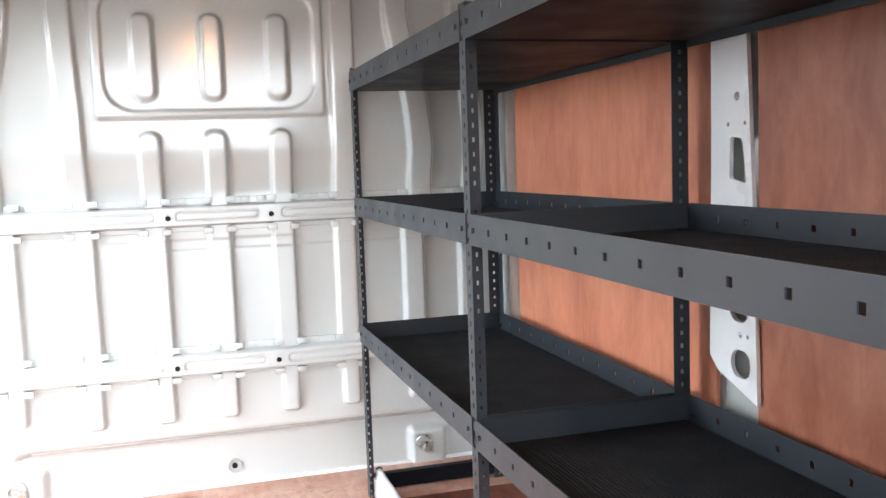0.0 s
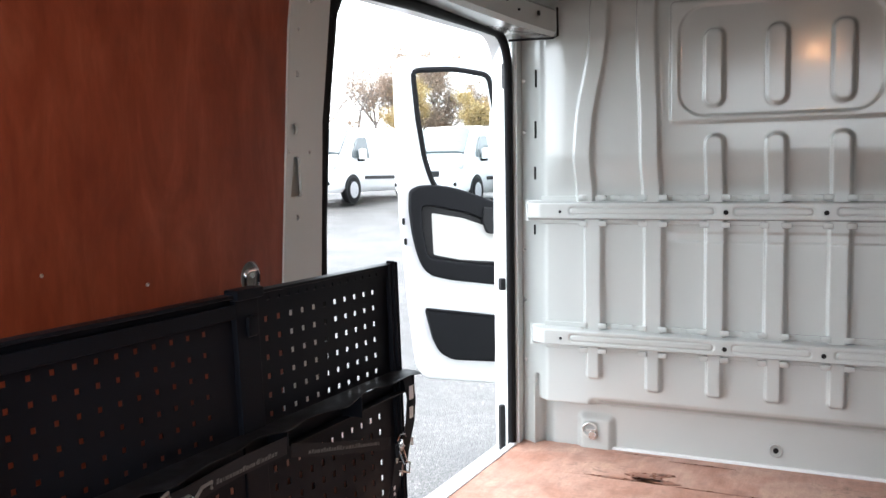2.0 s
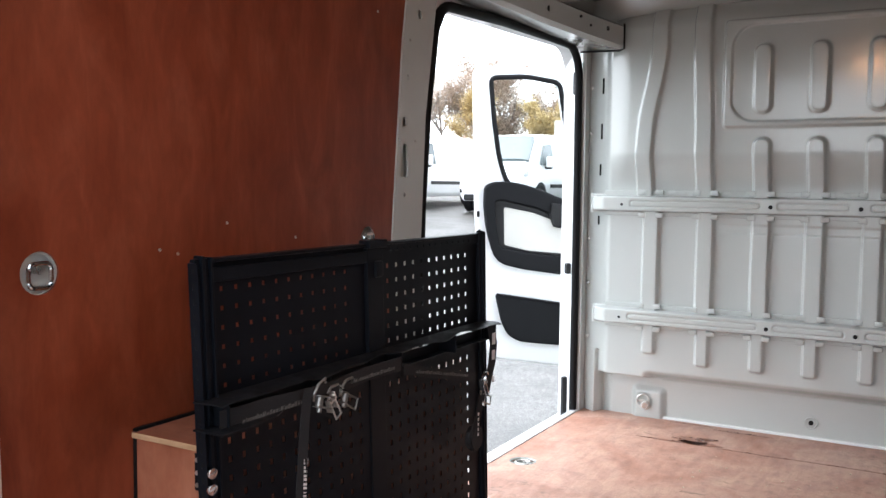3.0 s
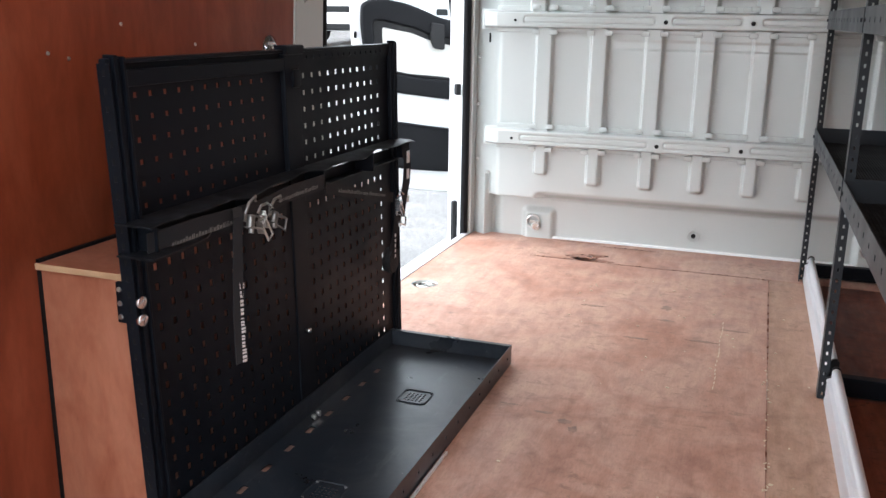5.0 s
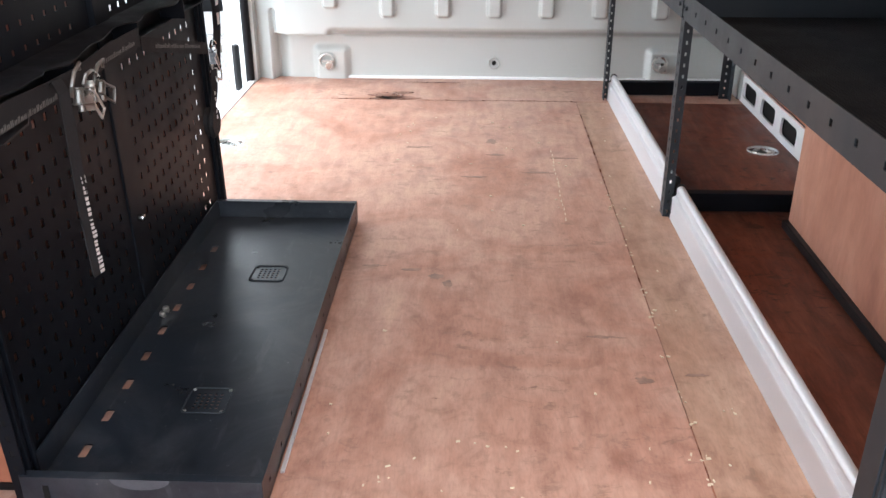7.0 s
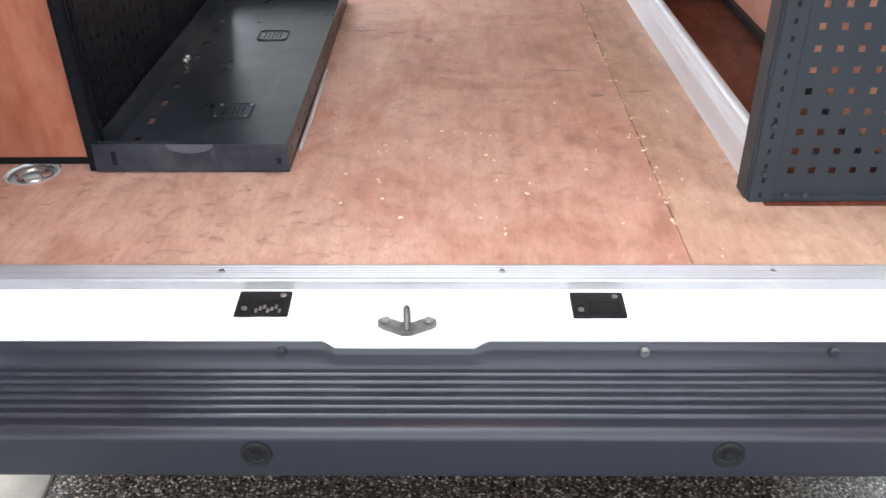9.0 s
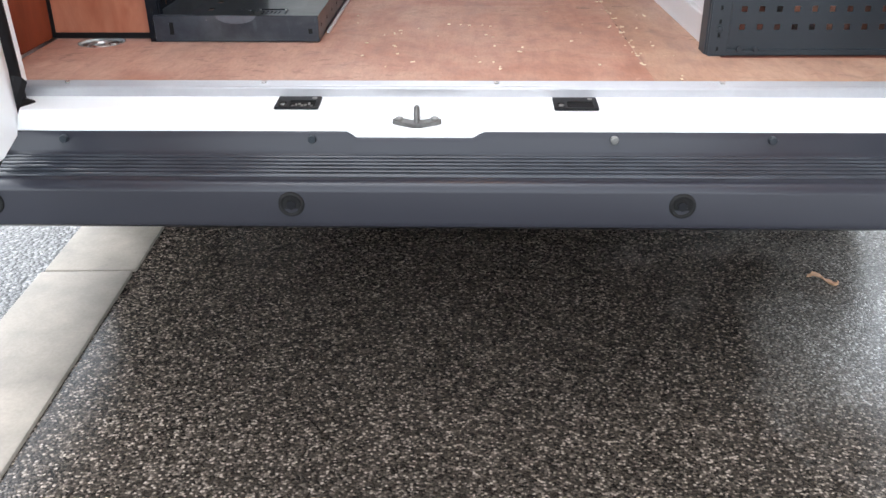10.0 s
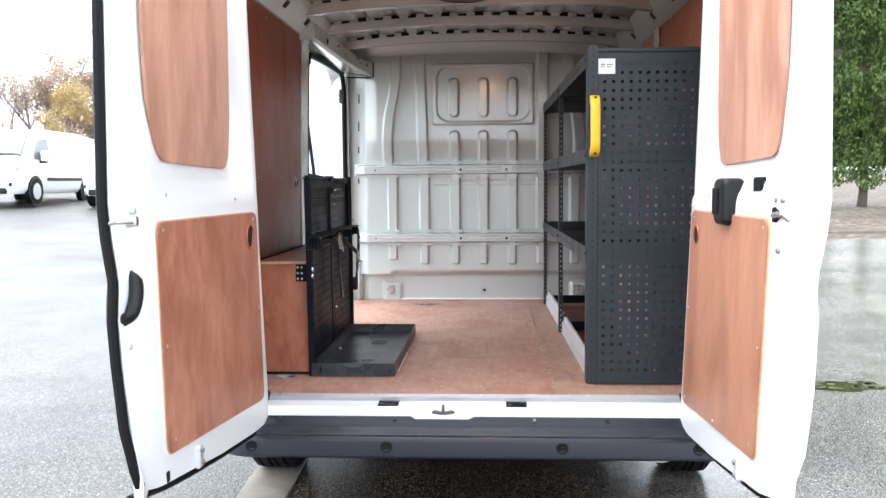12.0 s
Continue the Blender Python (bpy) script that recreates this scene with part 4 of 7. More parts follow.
prism(bm, [(-0.872, 2.605), (-0.985, 2.698), (-0.985, 2.79), (-0.872, 2.79)], "z", -0.15, 1.5, 0.004)
part("door_jamb", bm, WHITE, wall_l)
bm = bmesh.new()
box(bm, (-0.012, -0.016, -0.022), (0.012, 0.02, 0.022), 0.005)
bmesh.ops.transform(bm, matrix=pose(-0.93, 2.648, 0.572, 0, 0, -39), verts=bm.verts[:])
part("latch_catch", bm, TRIM_BLACK, wall_l, "black plastic door catch")
bm = bmesh.new()
box(bm, (-0.01, -0.014, -0.045), (0.01, 0.02, 0.045), 0.005)
bmesh.ops.transform(bm, matrix=pose(-0.905, 2.63, 1.32, 0, 0, -39), verts=bm.verts[:])
part("latch_catch", bm, TRIM_BLACK, wall_l)
bm = bmesh.new()
box(bm, (-0.012, -0.014, -0.09), (0.012, 0.03, 0.09), 0.006)
bmesh.ops.transform(bm, matrix=pose(-0.94, 2.655, 0.03, 0, 0, -39), verts=bm.verts[:])
part("latch_catch", bm, TRIM_BLACK, wall_l)
# rubber seal round the side opening
path = [(1.367, -0.03), (1.370, 0.5), (1.382, 0.85), (1.408, 1.12), (1.448, 1.34)]
for i in range(1, 7):
    a = radians(170 - 75 * i / 6)
    path.append((1.545 + 0.085 * math.cos(a), 1.345 + 0.085 * math.sin(a)))
path += [(1.9, 1.445), (2.3, 1.452)]
for i in range(7):
    a = radians(90 - 90 * i / 6)
    path.append((2.475 + 0.11 * math.cos(a), 1.342 + 0.11 * math.sin(a)))
path += [(2.59, 1.0), (2.594, 0.5), (2.594, -0.03)]
bm = bmesh.new()
tube(bm, [(-0.88, y, z) for y, z in path], 0.0155, 10)
part("door_seal", bm, RUBBER, wall_l, "black rubber door seal")
# header box over the side door
bm = bmesh.new()
secs = []
for y, drop, inn in ((1.25, 0.0, -0.80), (1.6, 0.005, -0.79), (2.0, 0.01, -0.775), (2.3, 0.02, -0.74), (2.48, 0.03, -0.70), (2.535, 0.033, -0.685)):
    secs.append([(-0.888, y, 1.462 - drop * 0.3), (inn - 0.015, y, 1.462 - drop), (inn, y, 1.475 - drop), (inn, y, 1.545 - drop), (inn - 0.02, y, 1.56 - drop), (-0.888, y, 1.575)])
loft(bm, secs)
hd = part("door_header", bm, INNER, wall_l, "grey-white steel header box over the side door")
for y, z, r in ((1.55, 1.50, 0.014), (1.8, 1.515, 0.006), (2.02, 1.50, 0.010), (2.2, 1.50, 0.005), (2.42, 1.49, 0.008), (2.3, 1.485, 0.004)):
    inn = -0.79 if y < 1.7 else -0.775 if y < 2.1 else -0.728 if y < 2.35 else -0.706
    bm = bmesh.new()
    disc(bm, (inn + 0.0, y, z), r, 0.006, "x", 14)
    part("punched_hole", bm, VOID, hd)
bm = bmesh.new()
tube(bm, [(-0.683, 2.54, 1.525), (-0.683, 2.542, 1.432), (-0.70, 2.543, 1.426), (-0.86, 2.545, 1.43)], 0.004, 6)
part("edge_sealant", bm, RUBBER, hd)

for cy, cz in ((0.165, 0.762), (1.112, 0.770)):
    cup = thing("wall_lashing_ring", (-0.885, cy, cz), "steel lashing ring in a cut-out of the plywood", "lashing ring", "wall lashing rings")
    bm = bmesh.new()
    disc(bm, (-0.892, cy, cz), 0.036, 0.004, "x", 24)
    ring(bm, (-0.879, cy, cz), 0.0345, 0.0022, "x", 26, 6)
    part("cup", bm, INNER, cup)
    bm = bmesh.new()
    tube(bm, [(-0.872, cy + a, cz - 0.004 + b) for a, b in rounded(-0.021, -0.02, 0.021, 0.02, 0.011, 4)], 0.0042, 8, closed=True)
    part("eye_ring", bm, CHROME, cup)
    bm = bmesh.new()
    disc(bm, (-0.878, cy, cz + 0.008), 0.010, 0.018, "x", 14, 0.002)
    part("pivot", bm, ZINC, cup)
random.seed(3)
for y, z in ((0.42, 0.785), (0.465, 0.775), (0.82, 0.79), (0.6, 0.83), (0.05, 1.3), (0.05, 0.9), (1.15, 1.35), (0.6, 1.45)):
    dots("panel_screw", ((-0.8725, y, z),), 0.0035, 0.003, "x", ZINC, wall_l, 10)

wall_r = thing("wall_east", (0.92, 1.3, 0), "van side lined with reddish plywood behind the shelving", "wall", kind="structure")
part("side_panel", boxes(((0.895, -0.03, -0.2), (0.985, 2.80, 1.64))), WHITE, wall_r, smooth=False)
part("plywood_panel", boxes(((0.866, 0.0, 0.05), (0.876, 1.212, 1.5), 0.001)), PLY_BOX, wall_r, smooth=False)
part("plywood_panel", boxes(((0.868, 1.345, 0.09), (0.878, 2.392, 1.5), 0.001)), PLY_LIT, wall_r, smooth=False)
bm = bmesh.new()
holes = [ease([(1.282, 0.928), (1.230, 0.921), (1.244, 1.0), (1.279, 1.003)], 0.008, 3), circle(1.258, 1.072, 0.008, 10), rounded(1.220, 0.575, 1.278, 0.625, 0.022, 4), rounded(1.226, 0.675, 1.282, 0.725, 0.022, 4), circle(1.235, 1.025, 0.004, 8), circle(1.285, 1.025, 0.004, 8), circle(1.24, 0.87, 0.005, 4), circle(1.25, 0.652, 0.006, 4), circle(1.228, 0.652, 0.004, 8), circle(1.24, 1.2, 0.005, 4)]
plate(bm, [(1.200, 0.535), (1.32, 0.575), (1.346, 0.60), (1.338, 1.0), (1.338, 1.5), (1.248, 1.5), (1.232, 1.2), (1.214, 0.9)], holes, "x", 0.856, 0.864)
part("body_pillar", bm, WHITE, wall_r, "white steel pillar with punched openings", smooth=False)
part("pillar_backing", boxes(((0.888, 1.2125, 0.05), (0.8945, 1.344, 1.5))), INNER, wall_r, smooth=False)
bm = bmesh.new()
slots = [rounded(y, 0.020, y + 0.142, 0.074, 0.016, 3) for y in (1.432, 1.632, 1.832, 2.034, 2.236, 2.438)]
plate(bm, [(1.40, 0.0), (2.66, 0.0), (2.66, 0.092), (1.40, 0.092)], slots, "x", 0.853, 0.86)
part("slotted_rail", bm, WHITE, wall_r, "white steel side rail with dark slots", smooth=False)
part("slot_backing", boxes(((0.8655, 1.42, 0.0), (0.868, 2.66, 0.088))), VOID, wall_r, smooth=False)
part("corner_post", boxes(((0.84, 2.40, 0.0), (0.894, 2.60, 1.5), 0.012)), INNER, wall_r)

# ---- rear body frame ----
frame_r = thing("rear_frame", (0, -0.02, 0), "white rear door frame of the van", "door frame", kind="structure")


def jamb(s, z):
    if s < 0:
        return -float(np.interp(z, (0, 0.6, 1.0, 1.4), (0.777, 0.80, 0.797, 0.797)))
    return float(np.interp(z, (0, 0.6, 1.0, 1.4), (0.755, 0.788, 0.802, 0.790)))


for s in (-1, 1):
    bm = bmesh.new()
    secs = []
    for z in (-0.17, 0.0, 0.3, 0.7, 1.1, 1.4, 1.64):
        i = jamb(s, z)
        secs.append([(i, -0.03, z), (i, 0.02, z), (i + s * 0.03, 0.055, z), (s * 0.985, 0.055, z), (s * 0.985, -0.05, z), (i + s * 0.05, -0.05, z)])
    loft(bm, secs)
    part("rear_pillar", bm, WHITE, frame_r)
    bm = bmesh.new()
    tube(bm, [(jamb(s, z), -0.035, z) for z in (-0.035, 0.05, 0.2, 0.5, 0.9, 1.2, 1.45, 1.56)], 0.019, 10)
    tube(bm, [(jamb(s, z) + s * 0.022, -0.075, z) for z in (-0.035, 0.05, 0.2, 0.5, 0.9, 1.2, 1.45, 1.56)], 0.022, 10)
    part("door_seal", bm, RUBBER, frame_r, "black rubber door seal")
    bm = bmesh.new()
    prism(bm, ease([(s * 0.735, -0.042), (s * 0.752, -0.068), (s * 0.80, -0.135), (s * 0.85, -0.15), (s * 0.85, -0.02), (s * 0.77, -0.018), (s * 0.748, -0.03)], 0.012, 3), "z", -0.062, -0.012, 0.006)
    tube(bm, [(s * 0.80, -0.06, -0.02), (s * 0.803, -0.058, 0.03), (s * 0.806, -0.055, 0.1)], [0.036, 0.028, 0.02], 10)
    part("hinge_boot", bm, RUBBER, frame_r, "black rubber corner of the seal")
part("rear_header", boxes(((-0.985, -0.05, 1.56), (0.985, 0.06, 1.68), 0.015)), WHITE, frame_r)

# ---- ceiling ----
def roof_z(x):
    return 1.645 - 0.05 * (np.abs(x) / 0.9) ** 2.2


def roof_h(U, V):
    h = np.zeros_like(U)
    for c in (-0.62, -0.47, -0.32, -0.16, 0.0, 0.16, 0.32, 0.47, 0.62):
        h += 0.010 * smooth_step(0.045 - np.abs(U - c), 0.0, 0.015) * smooth_step(np.minimum(V - 0.1, 2.45 - V), 0.0, 0.03)
    return h


roof = pressed("ceiling", np.linspace(-0.96, 0.96, 193), np.linspace(-0.05, 2.8, 120), roof_h, lambda U, V, H: (U, V, roof_z(U) + H), INNER, None, "ribbed unlined steel van roof with cross bows", "structure")
roof["category"] = "ceiling"
pressed("roof", np.linspace(-0.985, 0.985, 60), np.linspace(-0.05, 2.8, 20), lambda U, V: 0 * U, lambda U, V, H: (U, V, roof_z(U) + 0.03), WHITE, None, "white outer roof skin of the van", "structure")
for i, yb in enumerate((0.52, 1.12, 1.66, 2.20)):
    w = 0.045
    bm = bmesh.new()
    secs = []
    for k in range(29):
        x = -0.86 + 1.72 * k / 28
        z = float(roof_z(np.array(x)))
        lo = z - 0.054 - 0.05 * max(0.0, abs(x) - 0.7)
        hi = z - 0.013
        secs.append([(x, yb - w, hi), (x, yb - w, hi - 0.006), (x, yb - w * 0.55, lo + 0.004), (x, yb - w * 0.4, lo), (x, yb + w * 0.4, lo), (x, yb + w * 0.55, lo + 0.004), (x, yb + w, hi - 0.006), (x, yb + w, hi)])
    loft(bm, secs)
    bow = part("roof_bow", bm, INNER, None, "pressed steel cross bow under the van roof", kind="structure", category="roof bow")
    bm = bmesh.new()
    for k in range(18):
        x = -0.748 + 0.088 * k
        z = float(roof_z(np.array(x)))
        for sgn in (-1, 1):
            box(bm, (x - 0.022, yb + sgn * w * 0.97 - 0.012, z - 0.020), (x + 0.022, yb + sgn * w * 0.97 + 0.012, z + 0.006), 0.003, 1)
    part("bow_pad", bm, INNER, bow, kind="stuff")
    # black solid set into the gap to paint its shade
    bm = bmesh.new()
    gap = []
    for k in range(29):
        x = -0.84 + 1.68 * k / 28
        z = float(roof_z(np.array(x)))
        gap.append([(x, yb - w * 0.8, z - 0.0135), (x, yb + w * 0.8, z - 0.0135), (x, yb + w * 0.8, z + 0.012), (x, yb - w * 0.8, z + 0.012)])
    loft(bm, gap)
    part("bow_cavity", bm, VOID, bow, "black filler painting the shade between bow and roof skin", smooth=False)
bm = bmesh.new()
secs = []
for k in range(29):
    x = -0.83 + 1.70 * k / 28
    z = float(roof_z(np.array(x)))
    secs.append([(x, 2.47, z - 0.006), (x, 2.50, z - 0.035), (x, 2.545, z - 0.062), (x, 2.60, z - 0.068), (x, 2.62, z - 0.1), (x, 2.66, z - 0.1), (x, 2.66, z - 0.006)])
loft(bm, secs)
part("front_roof_bow", bm, INNER, None, "steel header where the roof meets the bulkhead", kind="structure", category="roof bow")
for s in (-1, 1):
    bm = bmesh.new()
    secs = []
    for y in (0.02, 0.5, 1.0, 1.5, 2.0, 2.6):
        secs.append([(s * 0.89, y, 1.485), (s * 0.862, y, 1.488), (s * 0.845, y, 1.51), (s * 0.80, y, 1.56), (s * 0.775, y, 1.60), (s * 0.89, y, 1.62)])
    loft(bm, secs)
    rail = part("roof_side_rail", bm, INNER, None, "pressed steel side rail under the roof edge", kind="structure", category="roof rail")
    for y in ((0.3, 0.75, 1.18) if s < 0 else (0.3, 0.75, 1.18, 1.75)):
        bm = bmesh.new()
        box(bm, (-0.018, -0.026, -0.003), (0.018, 0.026, 0.003), 0.002, 1)
        bmesh.ops.transform(bm, matrix=pose(s * 0.822, y, 1.536, 0, s * 47, 0), verts=bm.verts[:])
        part("punched_hole", bm, VOID, rail)

# roof lamp on the first bow and a dark roof vent
lamp = thing("interior_lamp", (0.016, 0.53, 1.59), "small lit interior lamp under the rear roof bow", "lamp")
part("lamp_body", boxes(((-0.054, 0.50, 1.576), (0.086, 0.56, 1.593), 0.006)), TRIM_GREY, lamp)
part("diffuser", boxes(((-0.044, 0.506, 1.564), (0.076, 0.554, 1.5775), 0.005)), DIFFUSER, lamp, "warm glowing diffuser")
ld = bpy.data.lights.new("interior_lamp_bulb", "AREA")
ld.shape = "RECTANGLE"
ld.size, ld.size_y = 0.11, 0.045
ld.energy = 0.15
ld.color = (1.0, 0.66, 0.34)
lo = new("interior_lamp_bulb", ld)
lo.matrix_world = look((0.016, 0.53, 1.561), (0.016, 0.9, 0.7))
vent = thing("roof_vent", (-0.06, 0.93, 1.6), "round black plastic roof vent", "vent")
bm = bmesh.new()
disc(bm, (-0.06, 0.89, 1.598), 0.115, 0.04, "z", 36, 0.012)
part("vent_bowl", bm, TRIM_BLACK, vent)
bm = bmesh.new()
ring(bm, (-0.06, 0.89, 1.585), 0.112, 0.01, "z", 36, 8)
part("vent_rim", bm, TRIM_BLACK, vent)

# ---- bulkhead ----
bulk = thing("wall_north", (0, 2.6, 0), "pressed grey-white steel bulkhead with ribs and rails", "bulkhead", kind="structure")
RIB_X = (-0.572, -0.368, -0.171, 0.010, 0.194, 0.380, 0.590, 0.770)


def bulk_h(X, Z):
    h = np.zeros_like(X)

    def rib(cx, z0, z1, w=0.074, t=0.021, r=0.018, bend=0.0):
        c = cx + bend * smooth_step(Z, 1.15, 1.45) - 0.5 * bend * smooth_step(Z, 1.3, 1.0)
        return t * pill(X - c, Z, -w / 2, z0, w / 2, z1, r, 0.0115)
    for i, cx in enumerate(RIB_X):
        h = np.maximum(h, rib(cx, 0.42, 0.845))
        h = np.maximum(h, rib(cx, 0.262 if i == 0 else 0.233, 0.40, 0.060, 0.021, 0.018))
    h = np.maximum(h, rib(-0.580, 0.85, 1.6, 0.074, 0.022, 0.02, 0.038))
    h = np.maximum(h, rib(-0.378, 0.85, 1.6, 0.074, 0.022, 0.02, -0.008))
    for cx in (-0.171, 0.011, 0.196):
        h = np.maximum(h, rib(cx, 0.85, 1.092, 0.070, 0.022, 0.032))
    h = np.maximum(h, rib(0.385, 0.85, 1.6, 0.082, 0.022))
    h = np.maximum(h, rib(0.595, 0.85, 1.6, 0.082, 0.022, 0.02, -0.045))
    h = np.maximum(h, rib(0.775, 0.85, 1.6, 0.070, 0.022, 0.02, -0.03))
    big = 0.016 * pill(X, Z, -0.315, 1.122, 0.335, 1.512, 0.02, 0.011)
    big = big - 0.0095 * pill(X, Z, -0.286, 1.142, 0.306, 1.492, 0.085, 0.008)
    h = np.maximum(h, big)
    for cx in (-0.174, 0.012, 0.196):
        h = h + 0.019 * pill(X, Z, cx - 0.036, 1.170, cx + 0.036, 1.420, 0.032, 0.013)
    # swage line in the middle field
    h -= 0.0045 * smooth_step(0.018 - np.abs(Z - 0.760), 0.0, 0.006) * smooth_step(X, -0.33, -0.28)
    # foot of the wall set back
    foot = smooth_step(0.200 - Z, 0.0, 0.05) * smooth_step(X, -0.60, -0.555)
    foot = np.maximum(foot, smooth_step(0.172 - Z, 0.0, 0.014) * pill(X, Z, -0.797, -0.2, -0.52, 0.30, 0.02, 0.014))
    foot = np.maximum(foot, 0.35 * pill(X, Z, -0.805, -0.2, -0.775, 0.262, 0.02, 0.010))
    h -= 0.078 * foot
    for cx in (-0.599, 0.62):
        h += 0.022 * pill(X, Z, cx - 0.06, -0.1, cx + 0.088, 0.128, 0.03, 0.03)
        h -= 0.007 * pill(X, Z, cx - 0.034, 0.03, cx + 0.034, 0.100, 0.03, 0.016)
    # the edge by the side door turns away
    h -= 0.55 * np.maximum(0.0, -0.735 - X) * smooth_step(-0.72 - X, 0.0, 0.05)
    h -= 0.03 * smooth_step(Z, 1.50, 1.58)
    # the field above the upper rail stands proud
    h += 0.036 * smooth_step(Z, 0.90, 1.04) * smooth_step(X, -0.78, -0.66)
    return h


pressed("bulkhead_sheet", np.linspace(-0.868, 0.868, 450), np.linspace(-0.012, 1.62, 420), bulk_h, lambda U, V, H: (U, 2.590 - H, V), INNER, bulk)
part("bulkhead_back", boxes(((-0.985, 2.72, -0.2), (0.985, 2.75, 1.66))), INNER, bulk, smooth=False)
part("bulkhead_flange", boxes(((-0.872, 2.605, -0.012), (-0.855, 2.72, 1.46), 0.004)), INNER, bulk)
bm = bmesh.new()
box(bm, (-0.60, 2.656, -0.004), (0.868, 2.674, 0.008), 0.004)
part("floor_sealant", bm, WHITE, bulk, "bead of white sealant along the floor")
for zc, x0 in ((0.845, -0.815), (0.409, -0.80)):
    def rail_h(U, V, zc=zc, x0=x0):
        h = 0.047 * pill(U, V, x0, zc - 0.036, 1.2, zc + 0.036, 0.015, 0.013) * (0.35 + 0.65 * smooth_step(U, x0, x0 + 0.07))
        for a, b in ((-0.65, -0.165), (-0.115, 0.125), (0.185, 0.50), (0.53, 0.80)):
            h -= 0.0045 * (pill(U, V, a, zc - 0.016, b, zc + 0.016, 0.014, 0.004) - pill(U, V, a + 0.006, zc - 0.010, b - 0.006, zc + 0.010, 0.009, 0.004))
        return h
    rl = pressed("bulkhead_rail", np.linspace(x0 - 0.005, 0.868, 560), np.linspace(zc - 0.037, zc + 0.037, 44), rail_h, lambda U, V, H: (U, 2.590 - H, V), INNER, bulk)
    for x in (-0.678, -0.134, 0.157, 0.515):
        big = 0.0075 if x > -0.6 else 0.005
        bm = bmesh.new()
        disc(bm, (x, 2.5435, zc - 0.003), big, 0.004, "y", 16)
        part("rail_hole", bm, VOID, rl)
        bm = bmesh.new()
        ring(bm, (x, 2.543, zc - 0.003), big + 0.0015, 0.0016, "y", 18, 6)
        part("rail_hole_rim", bm, INNER, rl)
bm = bmesh.new()
box(bm, (-0.0145, -0.006, -0.009), (0.0145, 0.006, 0.009), 0.003)
tab_mesh = mesh_of("rail_tab", bm, INNER, True)
for cx in RIB_X:
    for dx in (-0.033, 0.033):
        for z in (0.889, 0.801, 0.453, 0.365):
            share("rail_tab", tab_mesh, bulk, pose(cx + dx, 2.5705, z))
    for z in (0.8875, 0.4515):
        for dx in (0.075, 0.122):
            share("rail_tab", tab_mesh, bulk, pose(cx + dx, 2.5862, z))
for zc, x0 in ((0.845, -0.76), (0.409, -0.75)):
    part("rail_flange", boxes(((x0, 2.5815, zc + 0.030), (0.86, 2.5925, zc + 0.050), 0.003), ((x0, 2.5835, zc - 0.046), (0.86, 2.5925, zc - 0.030), 0.003)), INNER, bulk)
for x, z, hgt in ((-0.787, 1.303, 0.06), (-0.790, 1.126, 0.06), (-0.793, 0.975, 0.045), (-0.796, 0.775, 0.035)):
    y = 2.590 + 0.55 * (-0.735 - x) * 1.0
    part("bulkhead_slot", boxes(((x - 0.004, y - 0.004, z - hgt / 2), (x + 0.003, y + 0.03, z + hgt / 2))), VOID, bulk, smooth=False)
for z in (1.30, 1.12, 0.70, 0.30, 0.52):
    bm = bmesh.new()
    disc(bm, (-0.845, 2.65, z), 0.007, 0.012, "y", 12, 0.002)
    part("bulkhead_stud", bm, ZINC, bulk)
bm = bmesh.new()
disc(bm, (0.014, 2.664, 0.059), 0.0085, 0.006, "y", 16)
part("drain_hole", bm, VOID, bulk)
bm = bmesh.new()
ring(bm, (0.014, 2.663, 0.059), 0.020, 0.003, "y", 22, 6)
part("drain_rim", bm, INNER, bulk)
for cx in (-0.599, 0.62):
    rg = thing("bulkhead_lashing_ring", (cx, 2.63, 0.05), "zinc lashing ring folded against the bulkhead foot", "lashing ring", "bulkhead lashing rings")
    bm = bmesh.new()
    ring(bm, (cx - 0.004, 2.638, 0.066), 0.025, 0.0042, "y", 24, 8)
    part("eye_ring", bm, ZINC, rg)
    bm = bmesh.new()
    disc(bm, (cx + 0.008, 2.638, 0.050), 0.016, 0.024, "y", 16, 0.003)
    box(bm, (cx - 0.02, 2.630, 0.062), (cx + 0.022, 2.638, 0.071), 0.002, 1)
    part("ring_boss", bm, ZINC, rg)


